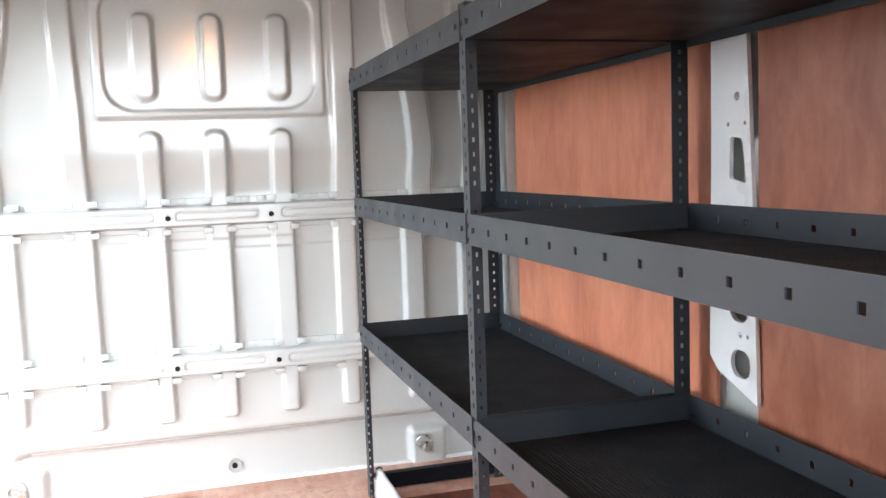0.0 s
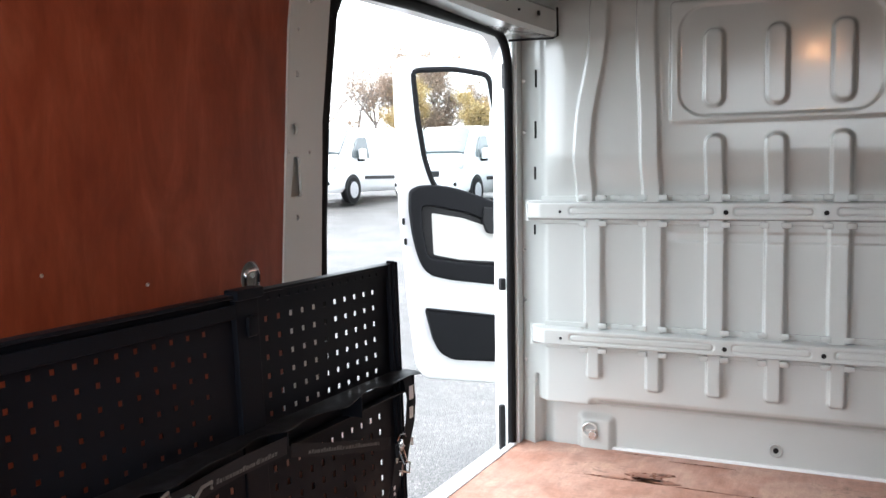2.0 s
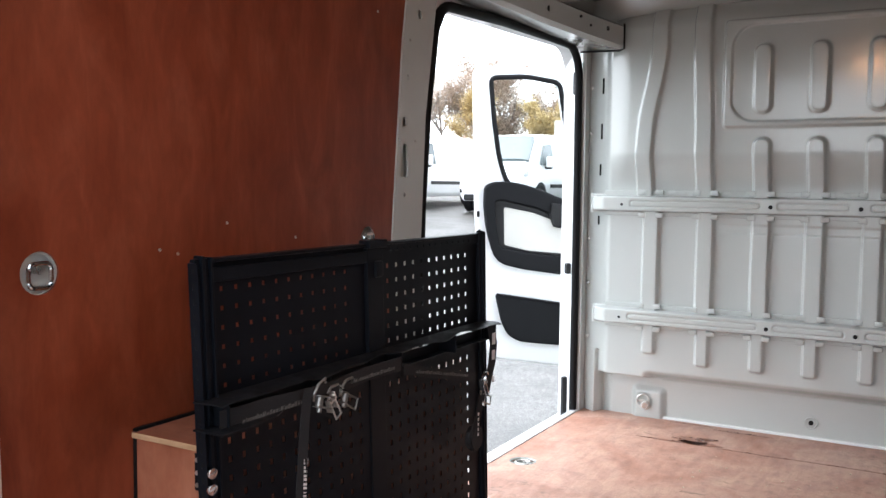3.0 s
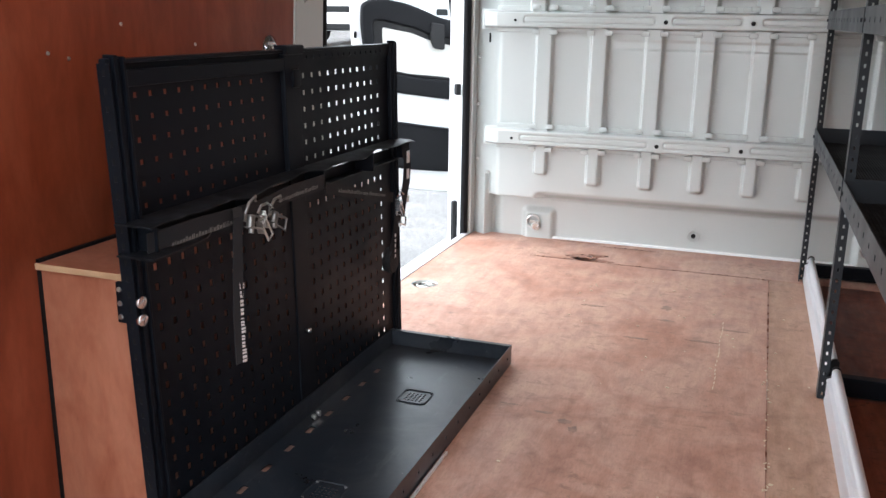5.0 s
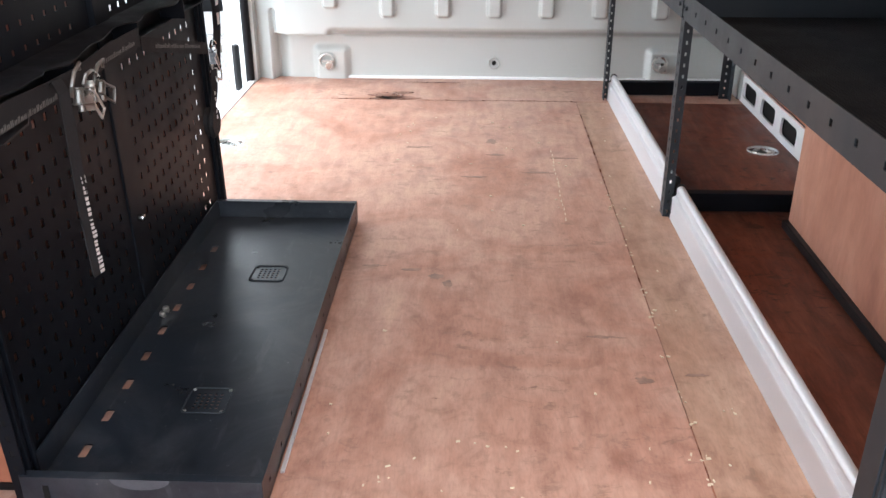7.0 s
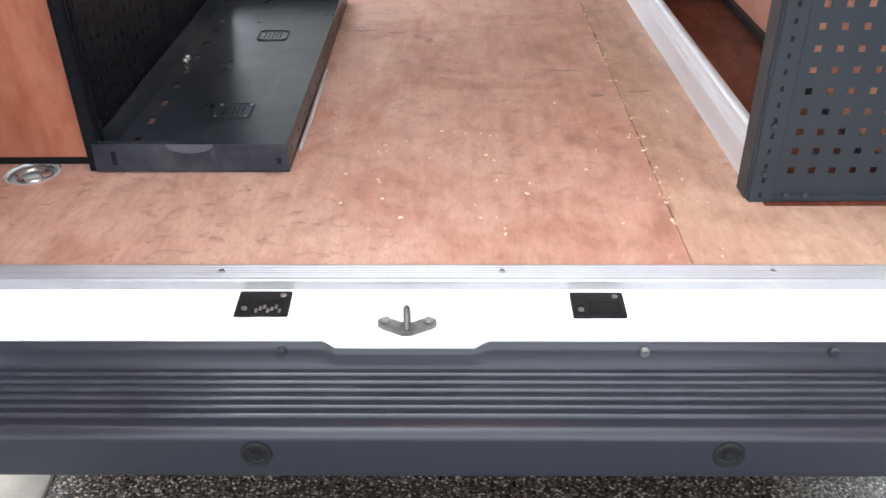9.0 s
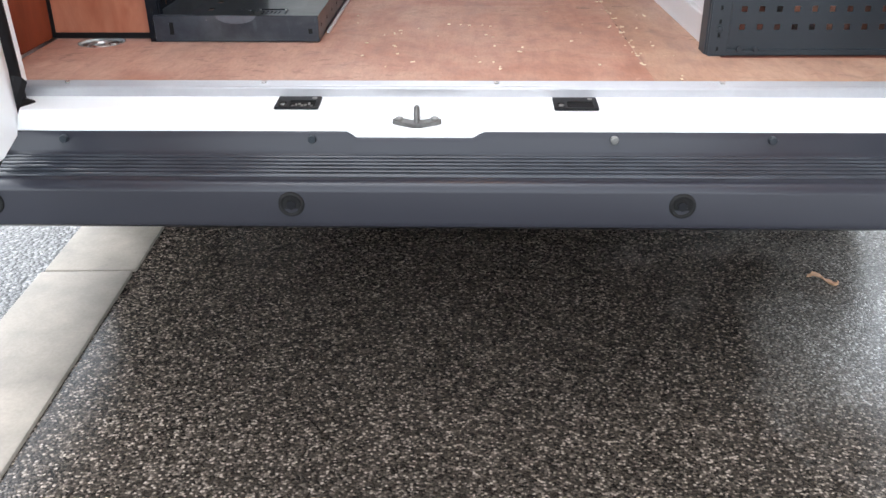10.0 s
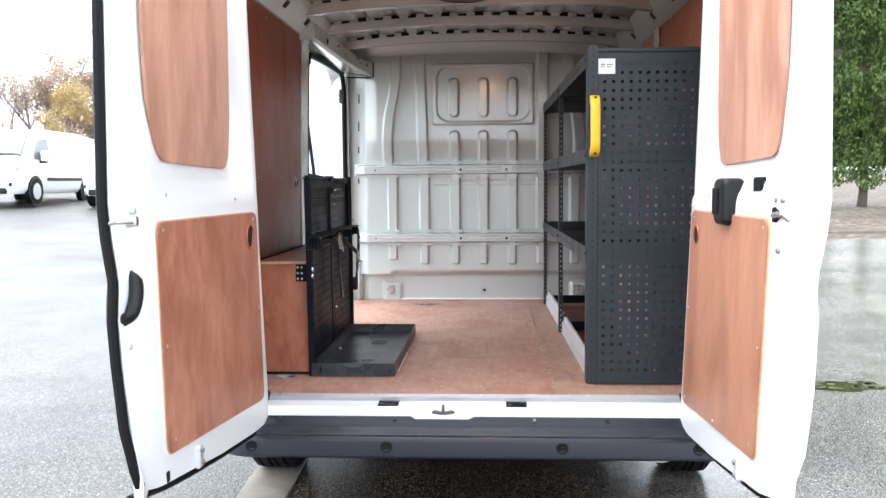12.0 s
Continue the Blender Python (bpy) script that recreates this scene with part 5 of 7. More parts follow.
# ---- rear doors, both swung open ----
def rear_door(s, low, high, edge, ply, lean):
    """Half of the rear doors, open square to the van. s: -1 west, 1 east. low, high: the inner face's x at the hinge and at the
    free side, below and above the waist; edge: the free edge's x from foot to top."""
    door = thing("door_1" if s < 0 else "door_2", (s * 0.8, -0.6, 0), "open white rear door with plywood lining panels", "door", kind="structure")

    def inner(y, z):
        t = (-0.26 - y) / 0.74
        k = float(smooth_step(np.array(z), 0.70, 0.78))
        lo = low[0] + (low[1] - low[0]) * t + lean * (min(z, 0.7) - 0.07) / 0.6
        hi = high[0] + (high[1] - high[0]) * t
        return s * (lo + (hi - lo) * k)

    def hinge(z):
        """The raised hinge side, proud of the field of the upper panel."""
        return s * min(abs(inner(-0.24, z)), float(np.interp(z, (0.07, 0.6, 0.8, 1.1, 1.35, 1.6), (0.69, 0.71, 0.715, 0.725, 0.732, 0.738))))

    def rim(z):
        return s * float(np.interp(z, (0.04, 0.2, 0.35, 0.46, 0.54, 0.64, 0.72, 1.6), edge))

    def foot(y):
        return float(np.interp(-y, (0.12, 0.165, 0.20, 0.24, 0.30, 0.7, 0.97, 1.08, 1.16), (0.06, 0.02, -0.012, -0.038, -0.048, -0.022, 0.008, 0.028, 0.03)))

    def settle(p):
        x, y, z = p
        f = foot(y)
        return (x, y, z if z > 0.14 else f + (z + 0.055) / 0.195 * (0.14 - f))
    bm = bmesh.new()
    secs = []
    for z in (-0.055, -0.045, -0.02, 0.05, 0.15, 0.3, 0.45, 0.52, 0.56, 0.60, 0.66, 0.70, 0.72, 0.74, 0.76, 0.78, 0.9, 1.1, 1.3, 1.56, 1.6):
        tuck = 0.014 if z < -0.05 else 0.0
        xr = rim(z)
        secs.append([settle(p) for p in (
            (s * 0.85, -0.125, z), (hinge(z) + s * 0.04, -0.150, z), (hinge(z) + s * (0.008 + tuck), -0.185, z), (hinge(z) + s * tuck, -0.215, z), (hinge(z) + s * (0.002 + tuck), -0.262, z), (inner(-0.33, z) + s * tuck, -0.325, z),
            (inner(-0.6, z) + s * tuck, -0.6, z), (inner(-1.0, z) + s * tuck, -1.03, z), (inner(-1.05, z) + s * (0.010 + tuck), -1.085 + tuck, z),
            (xr, -1.15 + tuck, z), (xr + s * 0.028, -1.138 + tuck, z), (xr + s * 0.034, -1.08, z),
            (xr + s * 0.02, -0.6, z), (inner(-0.2, z) + s * 0.10, -0.15, z))])
    loft(bm, secs)
    part("door_shell", bm, WHITE, door)
    if s < 0:
        bm = bmesh.new()
        tube(bm, [(rim(z) + s * 0.012, -1.158 + max(0.0, 0.14 - z) * 0.3, z) for z in (0.06, 0.1, 0.2, 0.35, 0.45, 0.50, 0.54, 0.58, 0.64, 0.72, 0.9, 1.2, 1.58)], 0.0125, 8)
        part("edge_seal", bm, RUBBER, door, "black rubber seal on the free edge")
    bm = bmesh.new()
    tube(bm, [(inner(y, 0.0) + s * 0.028, y, foot(y) - 0.006) for y in (-1.13, -1.05, -0.95, -0.8, -0.6, -0.4, -0.3, -0.24, -0.2, -0.165, -0.13)], 0.014, 8)
    part("foot_seal", bm, RUBBER, door)

    def sheet(outline, t0, t1):
        b2 = bmesh.new()
        a = [b2.verts.new((inner(y, z) - s * t0, y, z)) for y, z in outline]
        b = [b2.verts.new((inner(y, z) - s * t1, y, z)) for y, z in outline]
        n = len(outline)
        b2.faces.new(a)
        b2.faces.new(b[::-1])
        for i in range(n):
            b2.faces.new((a[i], b[i], b[(i + 1) % n], a[(i + 1) % n]))
        return b2
    lo, hi = -0.99, -0.26
    outline = [(y, z + (0.035 * (hi - y) / (hi - lo) if z < 0.3 else 0.0)) for y, z in rounded(lo, 0.055, hi, 0.668, 0.028, 5)]
    lower = part("plywood_panel", sheet(outline, -0.002, 0.008), ply, door, "varnished plywood lining panel", smooth=False)
    part("panel_rim", sheet([(y + (0.0035 if y > (lo + hi) / 2 else -0.0035), z + (0.0035 if z > 0.35 else -0.0035)) for y, z in outline], -0.0025, 0.004), PLY_EDGE, lower, smooth=False)
    dots("panel_screw", [(inner(y, z) - s * 0.0085, y, z) for y, z in ((lo + 0.03, 0.648), (hi - 0.035, 0.648), (lo + 0.018, 0.36), (hi - 0.018, 0.36), (lo + 0.04, 0.118), ((lo + hi) / 2, 0.088), (hi - 0.03, 0.075))], 0.0042, 0.003, "x", ZINC, lower)
    bm = bmesh.new()
    ring(bm, (inner(hi - 0.07, 0.595) - s * 0.0085, hi - 0.07, 0.595), 0.0375 if s < 0 else 0.029, 0.0036 if s < 0 else 0.0028, "x", 28, 8, 1.0)
    part("finger_hole_rim", bm, PLY_BOX, lower)
    bm = bmesh.new()
    disc(bm, (inner(hi - 0.07, 0.595) - s * 0.0085, hi - 0.07, 0.595), 0.035 if s < 0 else 0.028, 0.002, "x", 28)
    part("finger_hole", bm, VOID, lower)
    h0, h1 = (-0.325, -1.085) if s < 0 else (-0.35, -1.06)
    up = ease([(-1.0, 0.818), (h0 - 0.04, 0.806), (h0 - 0.005, 0.95), (h0, 1.52), (h1, 1.52), (h1 + 0.005, 1.1), (h1 + 0.02, 0.95)], 0.11, 7)
    part("plywood_panel", sheet(up, -0.002, 0.006), PLY_PALE, door, "paler plywood panel over the window field", smooth=False)
    dots("plug", [(inner(y, z) - s * 0.002, y, z) for y, z in ((-0.26, 0.98), (-0.24, 0.75), (-0.42, 0.715), (-0.93, 0.735))], 0.005, 0.004, "x", INNER, door, 10)
    yb = -0.80 if s < 0 else -0.86
    plate_ob = part("hinge_plate", boxes(((inner(yb, 0.05) - s * 0.012, yb - 0.018, -0.005), (inner(yb, 0.05) + s * 0.006, yb + 0.018, 0.062), 0.008, 3)), ALU, door, "bare steel catch at the door foot")
    dots("plate_bolt", [(inner(yb, 0.05) - s * 0.015, yb, dz) for dz in (0.012, 0.044)], 0.007, 0.006, "x", DULL, plate_ob, 14, 0.002)
    return door, inner


door_w, in_w = rear_door(-1, (0.698, 0.748), (0.772, 0.748), (0.744, 0.770, 0.784, 0.790, 0.784, 0.798, 0.804, 0.792), PLY_MOTTLED, 0.014)
door_e, in_e = rear_door(1, (0.681, 0.694), (0.758, 0.732), (0.708, 0.740, 0.749, 0.751, 0.746, 0.766, 0.773, 0.758), PLY_DOOR, 0.024)

# details of the west door: pull handle, pin, small catches
y, xx = -1.118, -0.789
bm = bmesh.new()
secs = []
for i in range(15):
    t = i / 14
    z = 0.560 - 0.118 * t
    out = 0.020 * math.sin(math.pi * t) ** 0.5
    end = min(1.0, 4.0 * min(t, 1 - t) + 0.45)
    cx, cy = xx + 0.006 + out, y + 0.024 - 0.044 * t ** 1.5
    secs.append([(cx + 0.016 * end * math.cos(a), cy + 0.019 * end * math.sin(a), z - 0.006 * math.sin(a)) for a in [2 * math.pi * k / 18 for k in range(18)]])
loft(bm, secs)
for dz, dy in ((0.545, 0.022), (0.456, -0.016)):
    disc(bm, (xx, y + dy, dz), 0.011, 0.04, "x", 16, 0.003)
pull = part("pull_handle", bm, TRIM_BLACK, door_w, "black plastic pull handle")
dots("handle_screw", ((xx + 0.016, y - 0.018, 0.458),), 0.007, 0.006, "x", TRIM_GREY, pull)
bm = bmesh.new()
tube(bm, [(-0.797, -1.166, 0.675), (-0.764, -1.098, 0.675)], 0.004, 8)
box(bm, (-0.785, -1.106, 0.665), (-0.758, -1.090, 0.688), 0.003)
part("locking_pin", bm, ZINC, door_w, "zinc locking pin")
dots("rubber_stop", ((xx + 0.008, y + 0.002, 0.385), (xx + 0.02, y + 0.02, 0.70)), 0.008, 0.012, "x", INNER, door_w, 14, 0.002)
part("drain_slot", boxes(((in_w(-1.0, 0.04) - 0.004, -1.005, 0.022), (in_w(-1.0, 0.04) + 0.006, -0.985, 0.05), 0.003)), VOID, door_w)

# details of the east door: latch box, square cover, lever
xq = in_e(-0.62, 0.70)
latch = part("latch_box", boxes(((xq - 0.034, -0.700, 0.640), (xq + 0.03, -0.588, 0.768), 0.018, 3)), TRIM_BLACK, door_e, "black plastic inner latch box")
part("latch_lever", boxes(((xq - 0.040, -0.660, 0.668), (xq - 0.030, -0.606, 0.742), 0.004)), TRIM_GREY, latch)
part("square_cover", boxes(((in_e(-0.85, 0.745) - 0.006, -0.895, 0.714), (in_e(-0.85, 0.745) + 0.014, -0.818, 0.770), 0.006)), TRIM_GREY, door_e, "dark square cover plate")
bm = bmesh.new()
prism(bm, [(-1.045, 0.688), (-1.02, 0.700), (-1.0, 0.696), (-1.0, 0.664), (-1.03, 0.664), (-1.05, 0.676)], "x", in_e(-1.03, 0.67) - 0.003, in_e(-1.03, 0.67) + 0.02, 0.001)
part("latch_slot", bm, VOID, door_e, "latch opening in the door edge")
bm = bmesh.new()
tube(bm, [(in_e(-1.03, 0.67) - 0.006, -1.02, 0.680), (in_e(-1.03, 0.67) - 0.010, -1.06, 0.684), (in_e(-1.03, 0.67) - 0.004, -1.10, 0.680), (in_e(-1.03, 0.67) + 0.004, -1.11, 0.672)], 0.0065, 10)
part("latch_tongue", bm, ZINC, door_e)
dots("plug", [(in_e(yy, zz) - 0.001, yy, zz) for yy, zz in ((-1.06, 0.715), (-1.02, 0.715), (-1.05, 0.60))], 0.0065, 0.008, "x", DULL, door_e)

# ---- open cab door, seen through the side opening ----
cab = thing("door_3", (-1.3, 3.55, 0), "open white cab door with dark trim and pocket", "door", kind="structure")
A = Vector((-1.70, 3.26, 0))
D = Vector((0.795, 0.607, 0)).normalized()
N = Vector((D.y, -D.x, 0))


def on_door(u, z, h):
    return A + D * u + N * h + Vector((0, 0, z))


def door_sheet(bm, outline, h0, h1, bevel=0.0, holes=()):
    edges = []
    for loop in (outline, *holes):
        vs = [bm.verts.new(on_door(u, z, h0)) for u, z in loop]
        edges += [bm.edges.new((vs[i], vs[(i + 1) % len(vs)])) for i in range(len(vs))]
    faces = [g for g in bmesh.ops.triangle_fill(bm, edges=edges, use_beauty=True, normal=N)["geom"] if isinstance(g, bmesh.types.BMFace)]
    top = bmesh.ops.extrude_face_region(bm, geom=faces)["geom"]
    tv = [g for g in top if isinstance(g, bmesh.types.BMVert)]
    bmesh.ops.translate(bm, vec=N * (h1 - h0), verts=tv)
    if bevel:
        te = [e for e in bm.edges if all(v in set(tv) for v in e.verts) and len([f for f in e.link_faces if abs(f.normal.dot(N)) > 0.9]) < 2]
        bmesh.ops.recalc_face_normals(bm, faces=bm.faces[:])
        te = [e for e in bm.edges if all(v in set(tv) for v in e.verts) and any(abs(f.normal.dot(N)) < 0.5 for f in e.link_faces)]
        bmesh.ops.bevel(bm, geom=te, offset=bevel, segments=3, affect="EDGES", profile=0.5)
    return bm


window = ease([(0.085, 1.452), (0.27, 1.460), (0.445, 1.434), (0.475, 1.25), (0.53, 0.80), (0.36, 0.85), (0.182, 0.915), (0.158, 0.97), (0.132, 1.06), (0.106, 1.23)], 0.035)
shell = ease([(0.002, 1.512), (0.52, 1.505), (0.62, 1.30), (0.80, 0.95), (0.92, 0.85), (0.94, 0.1), (0.86, -0.06), (0.47, -0.035), (0.115, 0.012), (0.085, 0.074), (0.051, 0.38), (0.019, 0.79)], 0.045)
part("door_shell", door_sheet(bmesh.new(), shell, -0.07, 0.0, 0.012, [window]), WHITE, cab)
bm = bmesh.new()
tube(bm, [on_door(u, z, 0.002) for u, z in window], 0.013, 8, closed=True)
part("window_seal", bm, RUBBER, cab, "black window rubber")
pane = part("pane", door_sheet(bmesh.new(), [(u, z) for u, z in window], -0.036, -0.032), GLASS, cab, "clear glass")
pane.visible_shadow = False
trim = ease([(0.057, 0.905), (0.105, 0.926), (0.18, 0.928), (0.26, 0.915), (0.36, 0.883), (0.45, 0.846), (0.72, 0.79), (0.74, 0.42), (0.444, 0.452), (0.25, 0.479), (0.15, 0.505), (0.112, 0.545), (0.088, 0.61), (0.066, 0.70), (0.053, 0.81)], 0.025)
inset = ease([(0.110, 0.825), (0.150, 0.832), (0.253, 0.810), (0.335, 0.791), (0.40, 0.762), (0.60, 0.73), (0.62, 0.525), (0.442, 0.545), (0.298, 0.563), (0.165, 0.585), (0.138, 0.60), (0.121, 0.70)], 0.018)
panel = ease([(0.160, 0.797), (0.31, 0.770), (0.41, 0.733), (0.57, 0.70), (0.58, 0.545), (0.45, 0.560), (0.29, 0.574), (0.166, 0.602)], 0.012)
tr = part("armrest_trim", door_sheet(bmesh.new(), trim, 0.0, 0.036, 0.012, [inset]), TRIM_GREY, cab, "dark grey armrest trim")
part("trim_border", door_sheet(bmesh.new(), inset, 0.001, 0.016, 0.004, [panel]), TRIM_BLACK, tr)
part("door_insert", door_sheet(bmesh.new(), panel, 0.0, 0.010), CREAM, cab, "pale fabric-look insert", smooth=False)
bm = bmesh.new()
door_sheet(bm, ease([(0.402, 0.822), (0.47, 0.812), (0.47, 0.69), (0.418, 0.697), (0.397, 0.755)], 0.012), 0.02, 0.052, 0.006)
part("door_lever", bm, TRIM_BLACK, tr, "black inner door lever")
pouch = ease([(0.120, 0.352), (0.44, 0.304), (0.72, 0.27), (0.72, 0.06), (0.44, 0.081), (0.25, 0.101), (0.19, 0.135), (0.155, 0.205), (0.136, 0.285)], 0.025)
pk = part("door_pocket", door_sheet(bmesh.new(), pouch, 0.0, 0.035, 0.012), TRIM_GREY, cab, "dark grey door pocket")
bm = bmesh.new()
tube(bm, [on_door(u, z, 0.033) for u, z in ((0.125, 0.349), (0.28, 0.326), (0.44, 0.302), (0.7, 0.272))], 0.007, 8)
part("pocket_lip", bm, TRIM_GREY, pk)
for u, z in ((0.028, 0.76), (0.036, 0.665)):
    bm = bmesh.new()
    door_sheet(bm, ease([(u - 0.006, z + 0.016), (u + 0.008, z + 0.016), (u + 0.008, z - 0.016), (u - 0.006, z - 0.016)], 0.006), -0.001, 0.005)
    part("lock_opening", bm, VOID, cab)

# ---- tool rack with pegboard and tray on the west side ----
rack = thing("tool_rack", (-0.65, 0.8, 0), "black steel pegboard tool rack with fold-down tray", "tool rack")
XP = -0.655


def slab(name, verts_faces, material, parent, label=""):
    return raw(name, *verts_faces, material, parent, label, smooth=False)


def angle_post(name, x, y, dx, dy, h, material, parent, w=0.034, wx=0.034):
    """Slotted angle upright: two flanges with a column of holes each, corner at x, y."""
    n = int(h / 0.025)
    rest = h - n * 0.025
    va, fa = perforated((x, y, 0), (dx, 0, 0), (0, 0, 1), (0, -dy, 0), 1, n, wx, 0.025, 0.0045 if wx < 0.03 else 0.006, 0.008, (0, 0), (0, rest), 0.002)
    vb, fb = perforated((x, y, 0), (0, dy, 0), (0, 0, 1), (-dx, 0, 0), 1, n, w, 0.025, 0.006, 0.009, (0, 0), (0, rest), 0.002)
    k = len(va)
    return raw(name, va + vb, fa + [tuple(i + k for i in f) for f in fb], material, parent, smooth=False)


for y0, wide in ((0.296, 0.043), (0.795, 0.06), (1.305, 0.028)):
    bm = bmesh.new()
    if y0 == 0.795:
        box(bm, (XP - 0.012, y0, 0.0), (XP + 0.004, y0 + wide, 0.786), 0.003)
        part("upright_cap", boxes(((XP - 0.016, y0 - 0.004, 0.776), (XP + 0.013, y0 + wide + 0.006, 0.794), 0.003)), STEEL_BLACK, rack)
        part("clamp", boxes(((XP + 0.004, y0 + 0.02, 0.712), (XP + 0.013, y0 + 0.05, 0.748), 0.006)), STEEL_BLACK, rack)
    else:
        box(bm, (XP - 0.005, y0, 0.0), (XP + 0.008, y0 + wide, 0.788), 0.003)
        part("upright_rib", boxes(((XP - 0.006, y0 + wide * 0.25, 0.0), (XP + 0.014, y0 + wide * 0.45, 0.793), 0.002)), STEEL_BLACK, rack)
        part("upright_rib", boxes(((XP - 0.0055, y0 + wide * 0.7, 0.0), (XP + 0.014, y0 + wide * 0.85, 0.79), 0.002)), STEEL_BLACK, rack)
    part("upright", bm, STEEL_BLACK, rack)
# front face of the near upright carries a row of slots
# black sheet behind the slots, painted in as their shade
part("strip_backing", boxes(((XP - 0.005, 0.2952, 0.002), (XP + 0.013, 0.2958, 0.78))), VOID, rack, smooth=False)
slab("slotted_strip", perforated((XP - 0.0065, 0.2945, 0.0), (1, 0, 0), (0, 0, 1), (0, -1, 0), 1, 31, 0.0215, 0.0252, 0.0055, 0.0095, (0, 0), (0, 0), 0.0015), STEEL_BLACK, rack)
# upper boards
for y0, pu, first, hole in ((0.337, 0.0358, 0.014, 0.0082), (0.858, 0.0365, 0.0098, 0.0098)):
    slab("upper_pegboard", perforated((XP - 0.006, y0, 0.546), (0, 1, 0), (0, 0, 1), (1, 0, 0), 11, 6, pu, 0.0337, hole, hole, (first, 0.457 - first - 11 * pu), (0.001, 0.030), 0.0015), STEEL_BLACK, rack)
    part("top_lip", boxes(((XP - 0.02, y0 - 0.005, 0.780), (XP + 0.005, y0 + 0.474, 0.786), 0.002)), STEEL_BLACK, rack)
part("top_rail", boxes(((XP - 0.002, 0.332, 0.746), (XP + 0.003, 0.80, 0.770), 0.0015)), STEEL_BLACK, rack)
slab("top_rail", perforated((XP + 0.002, 0.853, 0.7585), (0, 1, 0), (0, 0, 1), (1, 0, 0), 14, 1, 0.0283, 0.018, 0.011, 0.0065, (0.018, 0.058), (0.002, 0.002), 0.002), STEEL_BLACK, rack)
# lower boards
for y0, n, pu, first in ((0.337, 12, 0.0358, 0.012), (0.858, 11, 0.0366, 0.0027)):
    slab("lower_pegboard", perforated((XP, y0, 0.0), (0, 1, 0), (0, 0, 1), (1, 0, 0), n, 14, pu, 0.0338, 0.009, 0.012, (first, 0.458 - first - n * pu), (0.0097, 0.047), 0.0015), STEEL_BLACK, rack)
dots("bolt", [(XP + 0.016, 0.305, z) for z in (0.427, 0.399)], 0.0105, 0.008, "x", CHROME, rack, 14, 0.002)
dots("bolt", [(XP + 0.012, 0.82, 0.205)], 0.007, 0.012, "x", CHROME, rack, 14, 0.002)
dots("bolt", [(XP + 0.03, y, 0.016) for y in (0.795, 0.815)], 0.006, 0.012, "z", ZINC, rack, 12, 0.002)

# the rack leans a little towards the rear doors
lean_done = set()
for ob in rack.children:
    if ob.data.name not in lean_done:
        lean_done.add(ob.data.name)
        dz = ob.matrix_basis.translation.z
        for v in ob.data.vertices:
            v.co.y += (0.55 - v.co.z - dz) * 0.05

# strap channel across the rack
CH0, CH1 = 0.285, 1.335
bm = bmesh.new()
secs = []
wave_y = (0.285, 0.345, 0.40, 0.44, 0.49, 0.53, 0.565, 0.625, 0.70, 0.785, 0.84, 0.92, 0.98, 1.03, 1.145, 1.21, 1.335)
wave_x = (0.003, 0.005, 0.022, 0.013, 0.010, 0.027, 0.010, 0.013, 0.020, 0.030, 0.015, 0.031, 0.015, 0.010, 0.027, 0.014, 0.010)
for i in range(76):
    y = CH0 + (CH1 - CH0) * i / 75
    xo = -0.588 - float(np.interp(y, wave_y, wave_x))
    sag = 0.0025 * math.sin(i * 0.55) + 0.002 * math.sin(i * 0.21 + 1)
    secs.append([(XP, y, 0.552), (xo - 0.014, y, 0.5525 + sag * 0.3), (xo, y, 0.5495 + sag), (xo, y, 0.5475 + sag), (xo - 0.014, y, 0.5500 + sag * 0.3), (XP, y, 0.5495)])
loft(bm, secs)
part("channel_top", bm, CHANNEL, rack, "scuffed black channel lip with a wavy edge")
bm = bmesh.new()
prism(bm, [(XP, CH0), (-0.590, CH0), (-0.588, 0.35), (-0.598, 0.43), (-0.616, 0.47), (-0.632, 0.50), (-0.634, CH1), (XP, CH1)], "z", 0.5025, 0.5055)
part("channel_base", bm, CHANNEL, rack, smooth=False)
for y in (0.32, 0.60, 0.855, 1.10, 1.318):
    part("channel_divider", boxes(((XP, y, 0.506), (-0.608, y + 0.004, 0.549), 0.001)), STEEL_BLACK, rack)


def ratchet(cx, cy, cz, tilt):
    """Small cam buckle: two cheeks, a drum, a lever and a hook."""
    bm = bmesh.new()
    for d in (-0.012, 0.012):
        box(bm, (-0.003, d - 0.0012, -0.025), (0.014, d + 0.0012, 0.02), 0.001, 1)
    disc(bm, (0.006, 0, 0.004), 0.009, 0.03, "y", 14, 0.001)
    tube(bm, [(0.01, -0.012, 0.0), (0.02, -0.014, -0.04), (0.02, 0.014, -0.04), (0.01, 0.012, 0.0)], 0.003, 6)
    tube(bm, [(0.0, 0, 0.02), (0.004, 0.016, 0.03), (0.008, 0.04, 0.022), (0.012, 0.055, 0.0), (0.008, 0.045, -0.012)], 0.0035, 6)
    disc(bm, (0.012, -0.02, 0.012), 0.006, 0.01, "y", 10, 0.001)
    bmesh.ops.transform(bm, matrix=pose(cx, cy, cz, tilt, 0, 10) @ Matrix.Scale(0.78, 4), verts=bm.verts[:])
    return bm


def webbing(points, width, along):
    """A flat strap through points; along: the way of its width."""
    bm = bmesh.new()
    w = Vector(along) * width / 2
    secs = []
    for i, p in enumerate(points):
        p = Vector(p)
        a, b = Vector(points[max(0, i - 1)]), Vector(points[min(len(points) - 1, i + 1)])
        n = (b - a).cross(w).normalized() * 0.0008
        secs.append([p - w + n, p + w + n, p + w - n, p - w - n])
    loft(bm, secs)
    return bm


